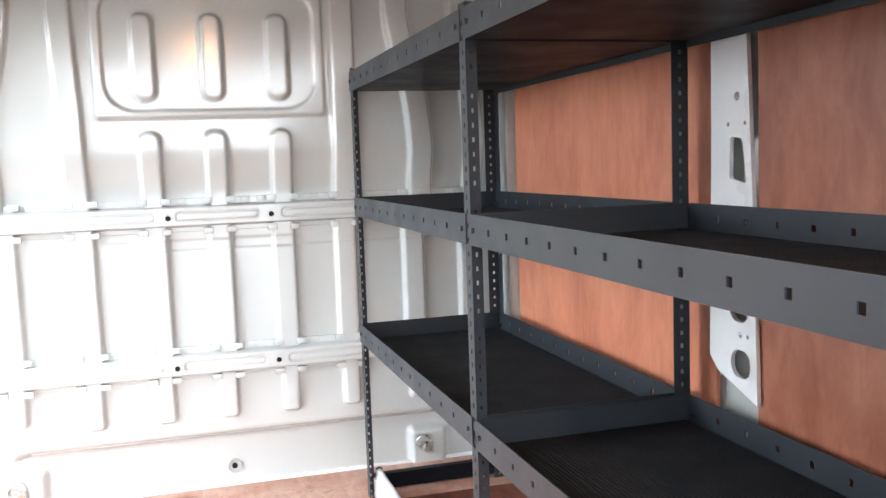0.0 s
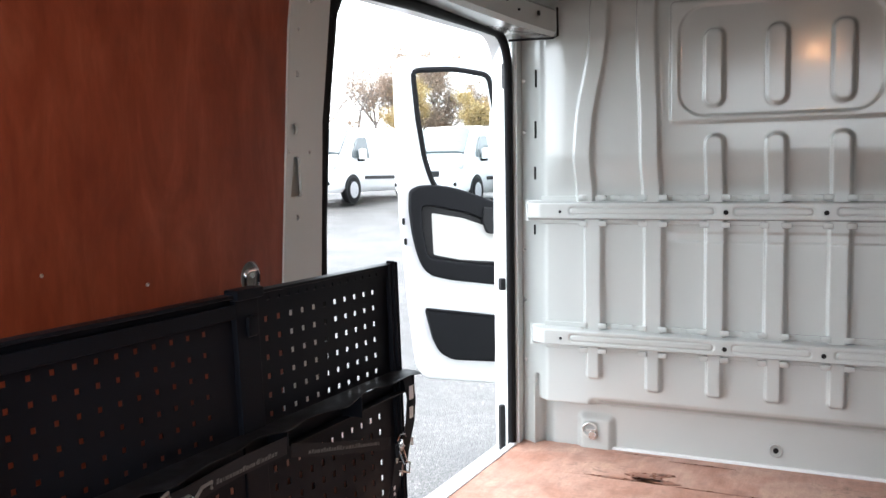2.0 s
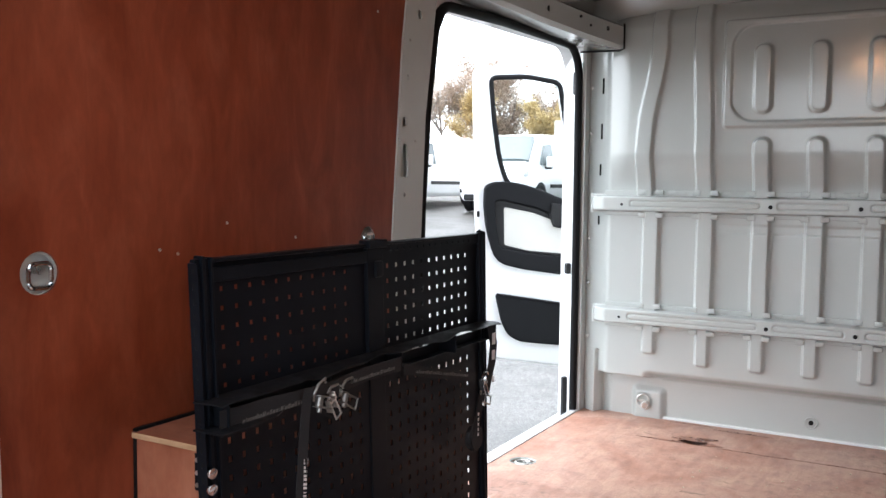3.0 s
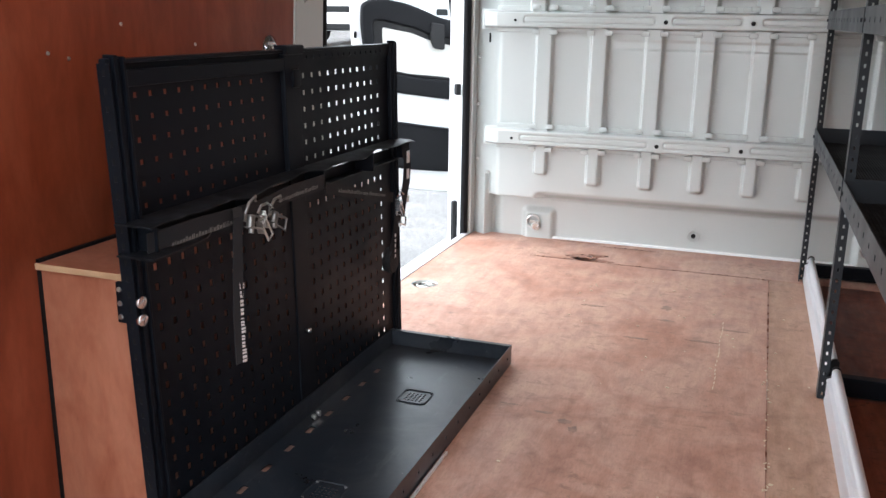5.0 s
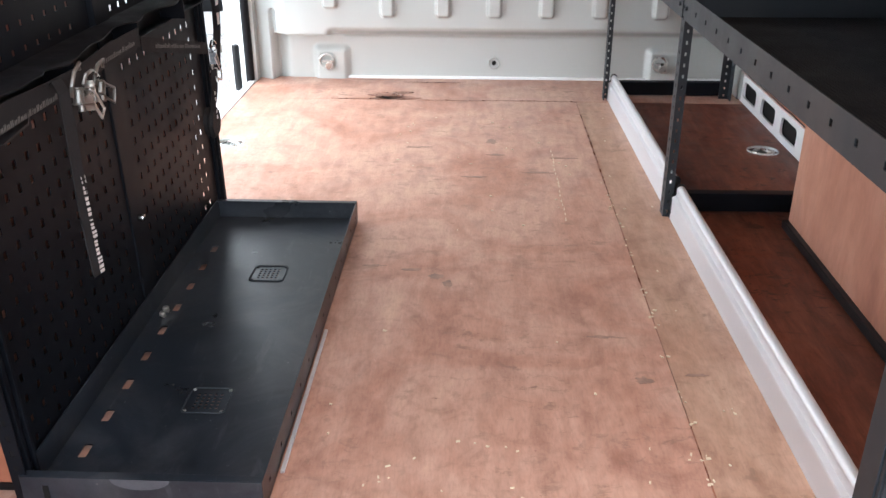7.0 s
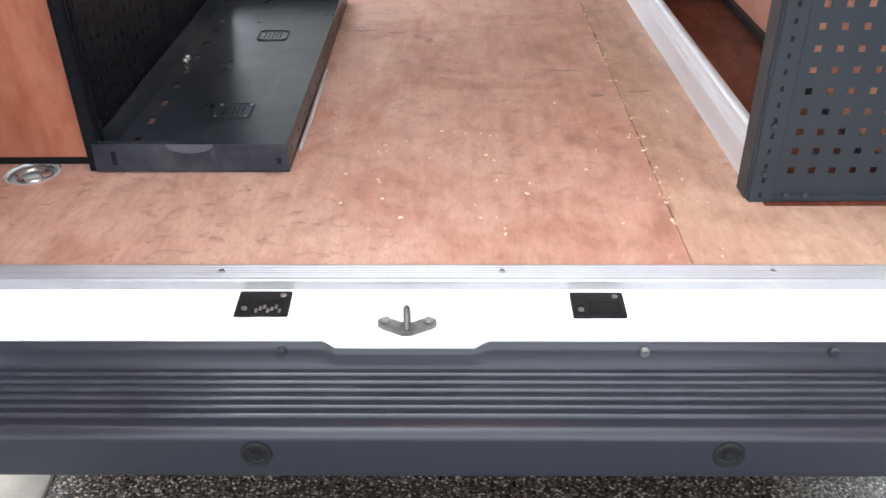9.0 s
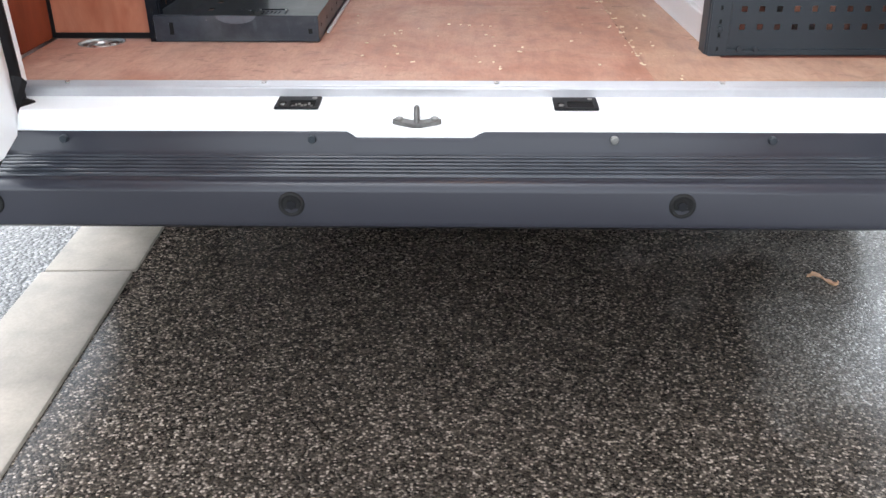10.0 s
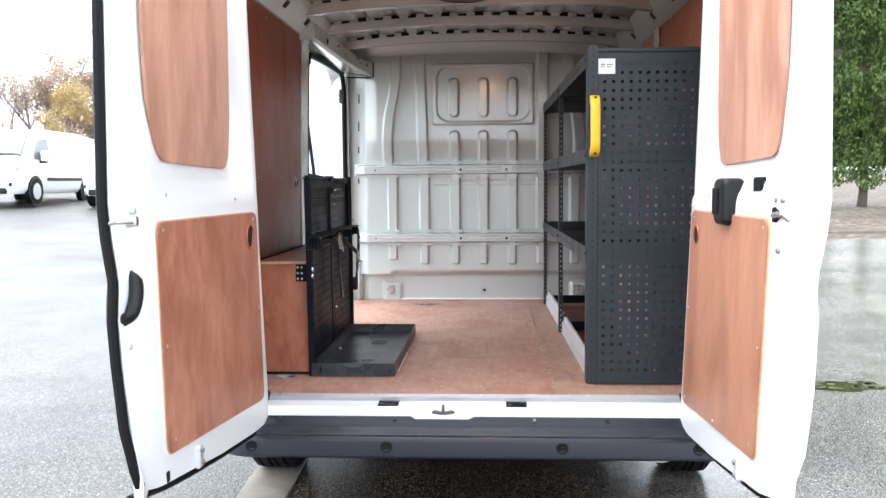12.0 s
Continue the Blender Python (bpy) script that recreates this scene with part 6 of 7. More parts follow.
def bars(spans, place):
    """Plain printed bars standing in for lettering: place(a, b) gives the corner on the strap."""
    bm = bmesh.new()
    for a0, a1, b0, b1 in spans:
        vs = [place(a0, b0), place(a1, b0), place(a1, b1), place(a0, b1)]
        bm.faces.new([bm.verts.new(p) for p in vs])
    return bm


def strokes(a0, a1, pitch, size, place):
    """A line of print as slanted upright bars, two to a letter; b runs across the line."""
    bm = bmesh.new()
    a = a0
    while a < a1:
        w = pitch * random.choice((0.85, 1.0, 1.0, 1.15, 0.5))
        tall = size * random.choice((1.0, 1.0, 1.0, 1.35))
        for k in ((0.0, 0.48) if w > pitch * 0.6 else (0.2,)):
            u = a + k * w
            corners = ((u, 0.0), (u + 0.36 * w, 0.0), (u + 0.36 * w + 0.22 * size, tall), (u + 0.22 * size, tall))
            bm.faces.new([bm.verts.new(place(*q)) for q in corners])
        a += w * 1.12
    return bm


strap = thing("lashing_strap", (-0.60, 0.56, 0.5), "black webbing strap with white print hanging from the rack", "strap", "lashing straps")
part("webbing", webbing([(-0.612, 0.535, 0.525), (-0.592, 0.510, 0.538), (-0.570, 0.478, 0.530), (-0.562, 0.462, 0.495), (-0.557, 0.450, 0.44), (-0.552, 0.438, 0.385), (-0.545, 0.428, 0.33), (-0.541, 0.423, 0.302)], 0.022, (0.15, 1, 0)), WEB, strap)
part("buckle", ratchet(-0.572, 0.545, 0.510, 20), ZINC, strap, "polished cam buckle")
part("buckle", ratchet(-0.580, 0.600, 0.502, 60), DULL, strap)
part("buckle", ratchet(-0.572, 0.512, 0.516, 75), DULL, strap)
random.seed(21)
part("print", strokes(0.0, 0.118, 0.0108, 0.0095, lambda u, w: (-0.5545 + 0.0150 * u / 0.118, 0.4495 + w - 0.0235 * u / 0.118, 0.428 - u)), PRINT, strap, "white lettering as plain bars", smooth=False, kind="stuff")

strap2 = thing("lashing_strap", (-0.62, 0.5, 0.53), "black webbing strap with white print lying in the rack channel", "strap", "lashing straps")
part("webbing", webbing([(-0.615, 0.305, 0.522), (-0.607, 0.42, 0.524), (-0.605, 0.52, 0.520), (-0.606, 0.60, 0.518), (-0.605, 0.72, 0.526), (-0.606, 0.85, 0.524)], 0.03, (0, 0, 1)), WEB, strap2)
part("print", strokes(0.345, 0.52, 0.0078, 0.0062, lambda u, w: (-0.6020, u, 0.509 + w)), FADED, strap2, "worn pale lettering as plain bars", smooth=False, kind="stuff")
part("print", strokes(0.665, 0.815, 0.0072, 0.0062, lambda u, w: (-0.6020, u, 0.517 + w)), FADED, strap2, "worn pale lettering as plain bars", smooth=False, kind="stuff")

strap3 = thing("lashing_strap", (-0.62, 1.2, 0.45), "black webbing strap slung diagonally to a far buckle", "strap", "lashing straps")
part("webbing", webbing([(-0.612, 0.87, 0.508), (-0.606, 0.97, 0.482), (-0.604, 1.08, 0.456), (-0.602, 1.20, 0.428)], 0.024, (0, 0.1, 1)), WEB, strap3)
part("print", strokes(0.905, 1.15, 0.0082, 0.006, lambda u, w: (-0.6005, u, 0.501 - 0.22 * (u - 0.87) + w)), FADED, strap3, "worn pale lettering as plain bars", smooth=False, kind="stuff")
part("buckle", ratchet(-0.606, 1.235, 0.408, 10), CHROME, strap3, "polished cam buckle")
part("buckle", ratchet(-0.610, 1.245, 0.365, 70), ZINC, strap3)

strap4 = thing("lashing_strap", (-0.61, 1.36, 0.35), "black strap with white print hung from the rack end", "strap", "lashing straps")
part("webbing", webbing([(-0.612, 1.295, 0.545), (-0.604, 1.298, 0.50), (-0.603, 1.288, 0.45), (-0.602, 1.265, 0.41), (-0.600, 1.245, 0.37)], 0.024, (0.4, 0.9, 0)), WEB, strap4)
part("webbing", webbing([(-0.604, 1.240, 0.39), (-0.600, 1.215, 0.34), (-0.602, 1.195, 0.30), (-0.608, 1.195, 0.245)], 0.022, (0.3, 0.95, 0)), WEB, strap4)
bm = bmesh.new()
for r in (0.031, 0.025, 0.019, 0.013):
    ring(bm, (-0.608, 1.208, 0.270), r, 0.0045, "x", 26, 6)
disc(bm, (-0.611, 1.208, 0.270), 0.031, 0.022, "x", 26, 0.003)
part("coil", bm, WEB, strap4, "rolled strap end")
for z0, z1, w0, w1 in ((0.46, 0.485, -0.01, 0.008), (0.50, 0.53, -0.01, 0.01), (0.40, 0.418, -0.008, 0.006)):
    part("tag", bars([(z0, z1, w0, w1)], lambda z, w: (-0.5975, 1.286 + w, z)), PRINT, strap4, "white tag", smooth=False)
for k in range(5):
    part("print", bars([(0.30 - 0.013 * k, 0.308 - 0.013 * k, -0.004, 0.004)], lambda z, w: (-0.5965, 1.203 + w, z + 0.03)), PRINT, strap4, smooth=False)

# fold-down tray on the floor
tray = thing("tray", (-0.49, 0.81, 0), "flat black steel tray lying open on the load floor", "tray")
T0, T1, TX0, TX1 = 0.318, 1.305, -0.648, -0.322
holes = [rounded(TX0 + 0.030, y + 0.013, TX0 + 0.043, y + 0.043, 0.003, 2) for y in (0.40, 0.487, 0.574, 0.661, 0.748, 0.835, 0.922, 1.009, 1.096)]
for cy in (0.56, 1.01):
    for i in range(5):
        for j in range(5):
            holes.append(rounded(-0.488 + 0.009 * i, cy - 0.021 + 0.009 * j, -0.483 + 0.009 * i, cy - 0.016 + 0.009 * j, 0.001, 1))
bm = bmesh.new()
plate(bm, [(TX0, T0), (TX1, T0), (TX1, T1), (TX0, T1)], holes, "z", 0.0075, 0.0095)
part("tray_floor", bm, TRAY, tray, smooth=False)
TH = 0.053
part("rim_front", boxes(((TX0, T0 - 0.003, 0.002), (TX1, T0 + 0.001, TH), 0.001), ((TX0, T0, TH - 0.003), (TX1, T0 + 0.012, TH), 0.001)), TRAY, tray)
part("rim_back", boxes(((TX0, T1 - 0.001, 0.002), (TX1, T1 + 0.002, TH), 0.001), ((TX0, T1 - 0.012, TH - 0.003), (TX1, T1, TH), 0.001)), TRAY, tray)
part("rim_inner", boxes(((TX0 - 0.002, T0, 0.002), (TX0 + 0.001, T1, TH), 0.001)), TRAY, tray)
slab("rim_outer", perforated((TX1, T0, 0.002), (0, 1, 0), (0, 0, 1), (1, 0, 0), 13, 1, 0.076, 0.03, 0.007, 0.007, (0.0, 0.0), (0.01, 0.011), 0.0022), TRAY, tray)
for cy in (0.56, 1.01):
    bm = bmesh.new()
    tube(bm, [(-0.467 + x, cy + y, 0.0105) for x, y in rounded(-0.034, -0.034, 0.034, 0.034, 0.008, 3)], 0.0016, 6, closed=True)
    part("grille_rim", bm, STEEL_GREY, tray, "pressed vent grille")
    dots("rivet", [(-0.467 + dx, cy + dy, 0.0105) for dx in (-0.029, 0.029) for dy in (-0.029, 0.029)], 0.0028, 0.003, "z", ZINC if cy < 0.8 else STEEL_GREY, tray, 10, 0.0005)
for y0, sgn in ((T0, -1), (T1, 1)):
    for xa, xb, za, zb in ((TX0 + 0.03, TX0 + 0.038, 0.016, 0.04), (TX1 - 0.02, TX1 - 0.012, 0.018, 0.028)):
        part("rim_slot", boxes(((xa, y0 + sgn * 0.0035, za), (xb, y0 + sgn * 0.0045, zb))), VOID, tray, smooth=False)
bm = bmesh.new()
prism(bm, [(-0.525, TH + 0.0006)] + [(-0.485 + 0.04 * math.cos(a), TH - 0.016 * math.sin(a)) for a in [math.pi - math.pi * i / 10 for i in range(11)]], "y", T0 - 0.0042, T0 - 0.003)
part("finger_notch", bm, DUSTY, tray, "worn dull finger notch")
part("slide_strip", boxes(((TX1 + 0.003, 0.40, 0.0), (TX1 + 0.009, 0.80, 0.005), 0.001)), ALU, tray, "aluminium guide strip")

# plywood box over the wheel arch behind the rack
wbox = thing("wheel_arch_box", (-0.77, 0.7, 0), "plywood box over the wheel arch", "box", "wheel arch boxes")
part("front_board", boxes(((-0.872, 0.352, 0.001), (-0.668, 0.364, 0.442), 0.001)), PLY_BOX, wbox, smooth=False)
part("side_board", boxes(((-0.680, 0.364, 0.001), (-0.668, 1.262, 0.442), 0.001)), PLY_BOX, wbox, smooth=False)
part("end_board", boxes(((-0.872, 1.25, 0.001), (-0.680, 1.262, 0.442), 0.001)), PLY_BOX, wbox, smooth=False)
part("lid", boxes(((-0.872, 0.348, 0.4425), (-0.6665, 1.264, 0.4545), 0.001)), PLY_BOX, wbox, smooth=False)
part("lid_edge", boxes(((-0.872, 0.3465, 0.444), (-0.6665, 0.3482, 0.454))), PLY_EDGE, wbox, "pale cut edge of the lid", smooth=False)
part("gasket", boxes(((-0.8725, 0.350, 0.001), (-0.865, 0.3525, 0.454)), ((-0.8725, 0.350, 0.4545), (-0.8655, 1.26, 0.460))), RUBBER, wbox, "dark sealing strip against the wall", smooth=False)
part("foot_gasket", boxes(((-0.865, 0.3485, 0.001), (-0.668, 0.3525, 0.012))), RUBBER, wbox, "dark strip along the foot", smooth=False)
hg = part("hinge_bracket", boxes(((-0.712, 0.343, 0.375), (-0.668, 0.3515, 0.442), 0.002)), STEEL_BLACK, wbox, "black steel bracket with bolts")
dots("bracket_bolt", [(dx, 0.342, dz) for dx in (-0.704, -0.688) for dz in (0.386, 0.408, 0.431)], 0.0042, 0.004, "y", ZINC, hg, 10)

# ---- shelving on the east side ----
shelf = thing("shelving_unit", (0.40, 1.388, 0), "dark grey steel shelving with three tiers and two bays", "shelving")
SX0, SX1 = 0.400, 0.832
SKEW = 0.83
Y = (0.225, 1.388, 2.436)
TOP = 1.237
for i, y in enumerate(Y):
    dy = 1 if i == 0 else -1
    angle_post("upright", SX0, y - (0.017 if i else 0.0), 1, dy if i != 1 else 1, TOP + 0.01, STEEL_GREY, shelf, 0.034, 0.034 if i == 0 else 0.02)
    angle_post("upright", SX1, y - (0.017 if i else 0.0), -1, dy if i != 1 else 1, TOP + 0.01, STEEL_GREY, shelf)


def shelf_tray(y0, y1, top, depth=0.054):
    """Shelf pressed from sheet: front and back lips with square holes, two ends, a floor and black matting."""
    n = int((y1 - y0 - 0.1) / 0.083)
    m = (y1 - y0 - n * 0.083) / 2
    bot = top - depth
    holder = part("shelf_tray", boxes(((SX0 - 0.001, y0 + 0.002, bot + 0.001), (SX1 - 0.006, y1 - 0.002, bot + 0.004))), STEEL_BLACK, shelf, smooth=False)

    def lip(x, s):
        return perforated((x, y0, bot), (0, 1, 0), (0, 0, 1), (s, 0, 0), n, 1, 0.083, 0.03, 0.0095, 0.0105, (m + 0.016, m - 0.016), (0.012, depth - 0.042), 0.002)
    slab("front_lip", lip(SX0 - 0.003, -1), STEEL_GREY, holder)
    slab("back_lip", perforated((SX1 - 0.004, y0, bot - 0.013), (0, 1, 0), (0, 0, 1), (-1, 0, 0), n, 1, 0.083, 0.03, 0.0095, 0.0105, (m + 0.016, m - 0.016), (0.025, depth - 0.042), 0.002), STEEL_GREY, holder)
    part("end_lip", boxes(((SX0, y0, bot), (SX1 - 0.004, y0 + 0.002, top), 0.0007)), STEEL_GREY, holder, smooth=False)
    part("end_lip", boxes(((SX0, y1 - 0.002, bot), (SX1 - 0.004, y1, top), 0.0007)), STEEL_GREY, holder, smooth=False)
    mat = bmesh.new()
    prof = [(SX0 + 0.004, bot + 0.0042)]
    k = 56
    for i in range(k):
        x = SX0 + 0.006 + (SX1 - SX0 - 0.02) * i / k
        w = (SX1 - SX0 - 0.02) / k
        prof += [(x, bot + 0.0055), (x + w * 0.3, bot + 0.0075), (x + w * 0.6, bot + 0.0075), (x + w * 0.9, bot + 0.0055)]
    prof += [(SX1 - 0.012, bot + 0.0042)]
    prism(mat, prof, "y", y0 + 0.006, y1 - 0.006)
    part("matting", mat, MAT_BLACK, holder, "black ribbed rubber matting", smooth=False)
    dots("shelf_bolt", [(SX0 - 0.005, yb, top - depth * 0.5) for yb in (y0 + 0.02, y1 - 0.02)] + [(SX1 - 0.0085, yb, bot + 0.016) for yb in (y0 + 0.02, y1 - 0.02)], 0.005, 0.005, "x", STEEL_GREY, holder, 10)
    return holder


for top in (0.517, 0.884, TOP):
    shelf_tray(Y[0] + 0.004, Y[1] - 0.018, top)
    shelf_tray(Y[1] + 0.004, Y[2] - 0.018, top)
# end panel with square holes, facing the rear doors
EX = 0.435
slab("end_panel", perforated((EX, 0.2185, 0.004), (1, 0, 0), (0, 0, 1), (0, -1, 0), 12, 36, 0.0321, 0.0326, 0.0104, 0.0104, (0.0115, 0.0), (0.0315, 0.0276), 0.0015), STEEL_GREY, shelf, "grey steel end panel with square holes")
part("panel_flange", boxes(((EX - 0.034, 0.2150, 0.0), (EX + 0.004, 0.223, TOP + 0.012), 0.002), ((EX - 0.036, 0.2235, 0.0), (EX - 0.031, 0.265, TOP + 0.01), 0.001), ((EX, 0.210, TOP - 0.002), (SX1, 0.240, TOP + 0.012), 0.002), ((EX, 0.212, 0.0), (SX1, 0.220, 0.010), 0.001)), STEEL_GREY, shelf)
# black sheet gives these slots their shade too
part("strip_backing", boxes(((EX - 0.031, 0.2135, 0.002), (EX, 0.2145, TOP))), VOID, shelf, smooth=False)
slab("slotted_strip", perforated((EX - 0.032, 0.2115, 0.0), (1, 0, 0), (0, 0, 1), (0, -1, 0), 1, 50, 0.033, 0.0252, 0.0052, 0.0085, (0, 0), (0, 0), 0.0012), STEEL_GREY, shelf)
for x, z in ((EX - 0.016, 0.05), (EX - 0.016, 0.13), (EX + 0.024, 0.012), (EX + 0.055, 0.012), (EX + 0.36, 0.012), (EX + 0.392, 0.012), (EX - 0.016, 0.46)):
    dots("bolt", ((x, 0.2095, z),), 0.0055, 0.006, "y", STEEL_GREY, shelf, 12, 0.0015)
bm = bmesh.new()
HX, HW = EX - 0.012, 0.017
loft(bm, [[(HX - HW, y0, z0), (HX - HW * 0.6, y0 - 0.004, z0), (HX + HW * 0.6, y0 - 0.004, z0), (HX + HW, y0, z0), (HX + HW, y1, z1), (HX + HW * 0.5, y1 + 0.004, z1), (HX - HW * 0.5, y1 + 0.004, z1), (HX - HW, y1, z1)] for y0, z0, y1, z1 in (
    (0.2135, 0.852, 0.2135, 0.884), (0.190, 0.857, 0.196, 0.886), (0.172, 0.870, 0.187, 0.893), (0.165, 0.892, 0.183, 0.905), (0.163, 0.92, 0.181, 0.92),
    (0.163, 1.01, 0.181, 1.01), (0.165, 1.038, 0.183, 1.025), (0.172, 1.060, 0.187, 1.037), (0.190, 1.073, 0.196, 1.044), (0.2135, 1.078, 0.2135, 1.046))])
grip = part("grab_handle", bm, YELLOW, shelf, "bright yellow plastic grab handle")
dots("handle_bolt", [(EX - 0.012, 0.176, z) for z in (1.066, 0.864)], 0.0045, 0.01, "y", TRIM_BLACK, grip, 10)
lab = part("label_sticker", boxes(((0.438, 0.2155, 1.156), (0.500, 0.2166, 1.211))), PAPER, shelf, "white paper label", smooth=False)
for a0, a1, b0, b1 in ((0.447, 0.463, 1.188, 1.193), (0.470, 0.491, 1.188, 1.192), (0.447, 0.462, 1.180, 1.183), (0.470, 0.486, 1.180, 1.183)):
    part("print", bars([(a0, a1, b0, b1)], lambda a, b: (a, 0.2151, b)), FADED, lab, smooth=False)
for y in Y[1:]:
    part("cross_bar", boxes(((SX0 + 0.03, y + 0.005, 0.004), (SX1 - 0.02, y + 0.035, 0.05), 0.003)), STEEL_BLACK, shelf)

shelf.rotation_euler[2] = radians(SKEW)

# aluminium rails on the floor between the uprights
top_arc = [(0.0375 + 0.0095 * math.cos(a), 0.0725 + 0.0095 * math.sin(a)) for a in [radians(200 * i / 14) for i in range(15)]]
prof = [(0.018, 0.0), (0.047, 0.0)] + top_arc + [(0.0278, 0.0610), (0.0268, 0.0580), (0.0215, 0.0560), (0.0192, 0.0545), (0.0182, 0.0510), (0.0195, 0.0490), (0.0195, 0.0110), (0.0182, 0.0090)]
for y0, y1 in ((Y[0] + 0.03, Y[1] - 0.03), (Y[1] + 0.03, Y[2] - 0.03)):
    rail = thing("floor_rail", (0.40, 1.388, 0), "aluminium edge rail along the foot of the shelving", "rail", "floor rails")
    bm = bmesh.new()
    prism(bm, [(SX0 - 0.004 + a, b + 0.0005) for a, b in prof], "y", y0, y1)
    part("profile", bm, ALU, rail)
    for y, d in ((y0, -0.006), (y1, 0.006)):
        bm = bmesh.new()
        prism(bm, [(SX0 - 0.004 + (a - 0.032) * 1.08 + 0.032, max(0.0005, b * 1.05)) for a, b in prof], "y", min(y, y + d), max(y, y + d))
        part("end_cap", bm, TRIM_BLACK, rail, "black plastic end cap")
    rail.rotation_euler[2] = radians(SKEW)

# plywood box over the east wheel arch, behind the shelving
ebox = thing("wheel_arch_box", (0.77, 0.75, 0), "plywood box over the wheel arch under the shelves", "box", "wheel arch boxes")
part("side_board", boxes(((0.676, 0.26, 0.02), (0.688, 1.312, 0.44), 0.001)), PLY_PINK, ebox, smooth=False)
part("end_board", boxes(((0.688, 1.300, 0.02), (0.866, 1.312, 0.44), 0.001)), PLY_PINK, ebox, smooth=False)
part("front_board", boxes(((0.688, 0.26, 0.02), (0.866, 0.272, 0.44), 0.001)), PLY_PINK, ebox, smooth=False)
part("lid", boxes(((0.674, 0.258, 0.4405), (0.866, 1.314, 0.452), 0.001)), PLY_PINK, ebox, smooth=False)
part("base_strip", boxes(((0.664, 0.26, 0.0), (0.690, 1.318, 0.02), 0.002), ((0.690, 1.30, 0.0), (0.866, 1.318, 0.02), 0.002)), TRIM_BLACK, ebox, "dark strip along the foot", smooth=False)


# ---- outside: parked vans, trees, hedge ----
def parked_van(loc, turn, label, group="parked vans"):
    """White panel van, about 5 m long, nose towards +x before it is turned."""
    van = thing("parked_van", (0, 0, 0), label, "van", group)
    bm = bmesh.new()
    secs = []
    # x, sill z, bonnet or roof z, half width at belt, half width at the top, belt z
    for x, zs, zt, wb, wt, belt in ((-2.48, 0.45, 1.80, 0.90, 0.80, 1.0), (-2.42, 0.32, 1.92, 0.97, 0.84, 1.0), (-1.5, 0.28, 1.97, 0.99, 0.86, 1.0), (0.0, 0.27, 1.97, 0.99, 0.86, 1.0), (0.75, 0.27, 1.95, 0.99, 0.84, 1.02), (1.2, 0.28, 1.84, 0.98, 0.80, 1.04), (1.65, 0.28, 1.45, 0.97, 0.82, 1.06), (1.88, 0.28, 1.22, 0.96, 0.84, 1.04), (2.2, 0.27, 1.10, 0.92, 0.78, 0.95), (2.42, 0.27, 0.98, 0.82, 0.68, 0.85), (2.5, 0.34, 0.80, 0.70, 0.6, 0.7)):
        half = [(0.0, zs), (wb * 0.86, zs), (wb * 0.97, zs + 0.12), (wb, (zs + belt) / 2), (wb * 0.985, belt), (wt + (wb - wt) * 0.35, belt + (zt - belt) * 0.62), (wt * 0.96, zt - 0.07), (wt * 0.80, zt - 0.01), (0.0, zt)]
        secs.append([(x, y, z) for y, z in half] + [(x, -y, z) for y, z in half[-2:0:-1]])
    loft(bm, secs)
    part("body", bm, WHITE, van)
    bm = bmesh.new()
    screen = ((1.17, 1.885, 0.62), (1.24, 1.848, 0.66), (1.66, 1.490, 0.73), (1.86, 1.285, 0.76))
    loft(bm, [[(x, -w, z - 0.018), (x, -w * 0.7, z + 0.016), (x, w * 0.7, z + 0.016), (x, w, z - 0.018), (x - 0.02, w, z - 0.07), (x - 0.02, -w, z - 0.07)] for x, z, w in screen])
    part("windscreen", bm, WINDSCREEN, van)

    def flank(z):
        return float(np.interp(z, (1.04, 1.62, 1.88), (0.972, 0.893, 0.82)))
    for s in (-1, 1):
        bm = bmesh.new()
        loop = ease([(0.62, 1.14), (1.52, 1.15), (1.45, 1.30), (1.14, 1.66), (0.68, 1.70)], 0.05, 3)
        loft(bm, [[(x, s * (flank(z) + d), z) for x, z in loop] for d in (-0.02, 0.010)])
        part("side_window", bm, WINDSCREEN, van)
        bm = bmesh.new()
        box(bm, (1.12, s * 0.98, 1.10), (1.28, s * 1.16, 1.38), 0.04)
        mir = part("mirror", bm, WHITE, van)
        part("mirror_foot", boxes(((1.14, s * 0.93, 1.06), (1.26, s * 1.12, 1.13), 0.02)), TRIM_BLACK, mir)
        part("rubbing_strip", boxes(((-1.2, s * 0.985, 0.60), (0.95, s * 1.005, 0.69), 0.008)), TRIM_BLACK, van)
        part("headlamp", boxes(((1.98, s * 0.60, 0.86), (2.36, s * 0.90, 1.0), 0.04)), LAMP_CLEAR, van)
        part("fog_lamp", boxes(((2.30, s * 0.58, 0.46), (2.475, s * 0.80, 0.56), 0.03)), TRIM_BLACK, van)
        for x in (1.55, -1.5):
            bm = bmesh.new()
            disc(bm, (x, s * 0.962, 0.355), 0.385, 0.05, "y", 28, 0.02)
            part("wheel_arch", bm, TRIM_BLACK, van)
            bm = bmesh.new()
            disc(bm, (x, s * 0.89, 0.335), 0.335, 0.22, "y", 30, 0.04)
            wh = part("wheel", bm, RUBBER, van, "black tyre")
            bm = bmesh.new()
            disc(bm, (x, s * 1.0, 0.335), 0.21, 0.012, "y", 26, 0.004)
            for k in range(5):
                a = 2 * math.pi * k / 5
                disc(bm, (x + 0.12 * math.cos(a), s * 1.006, 0.335 + 0.12 * math.sin(a)), 0.03, 0.012, "y", 10)
            part("rim", bm, ALU, wh)
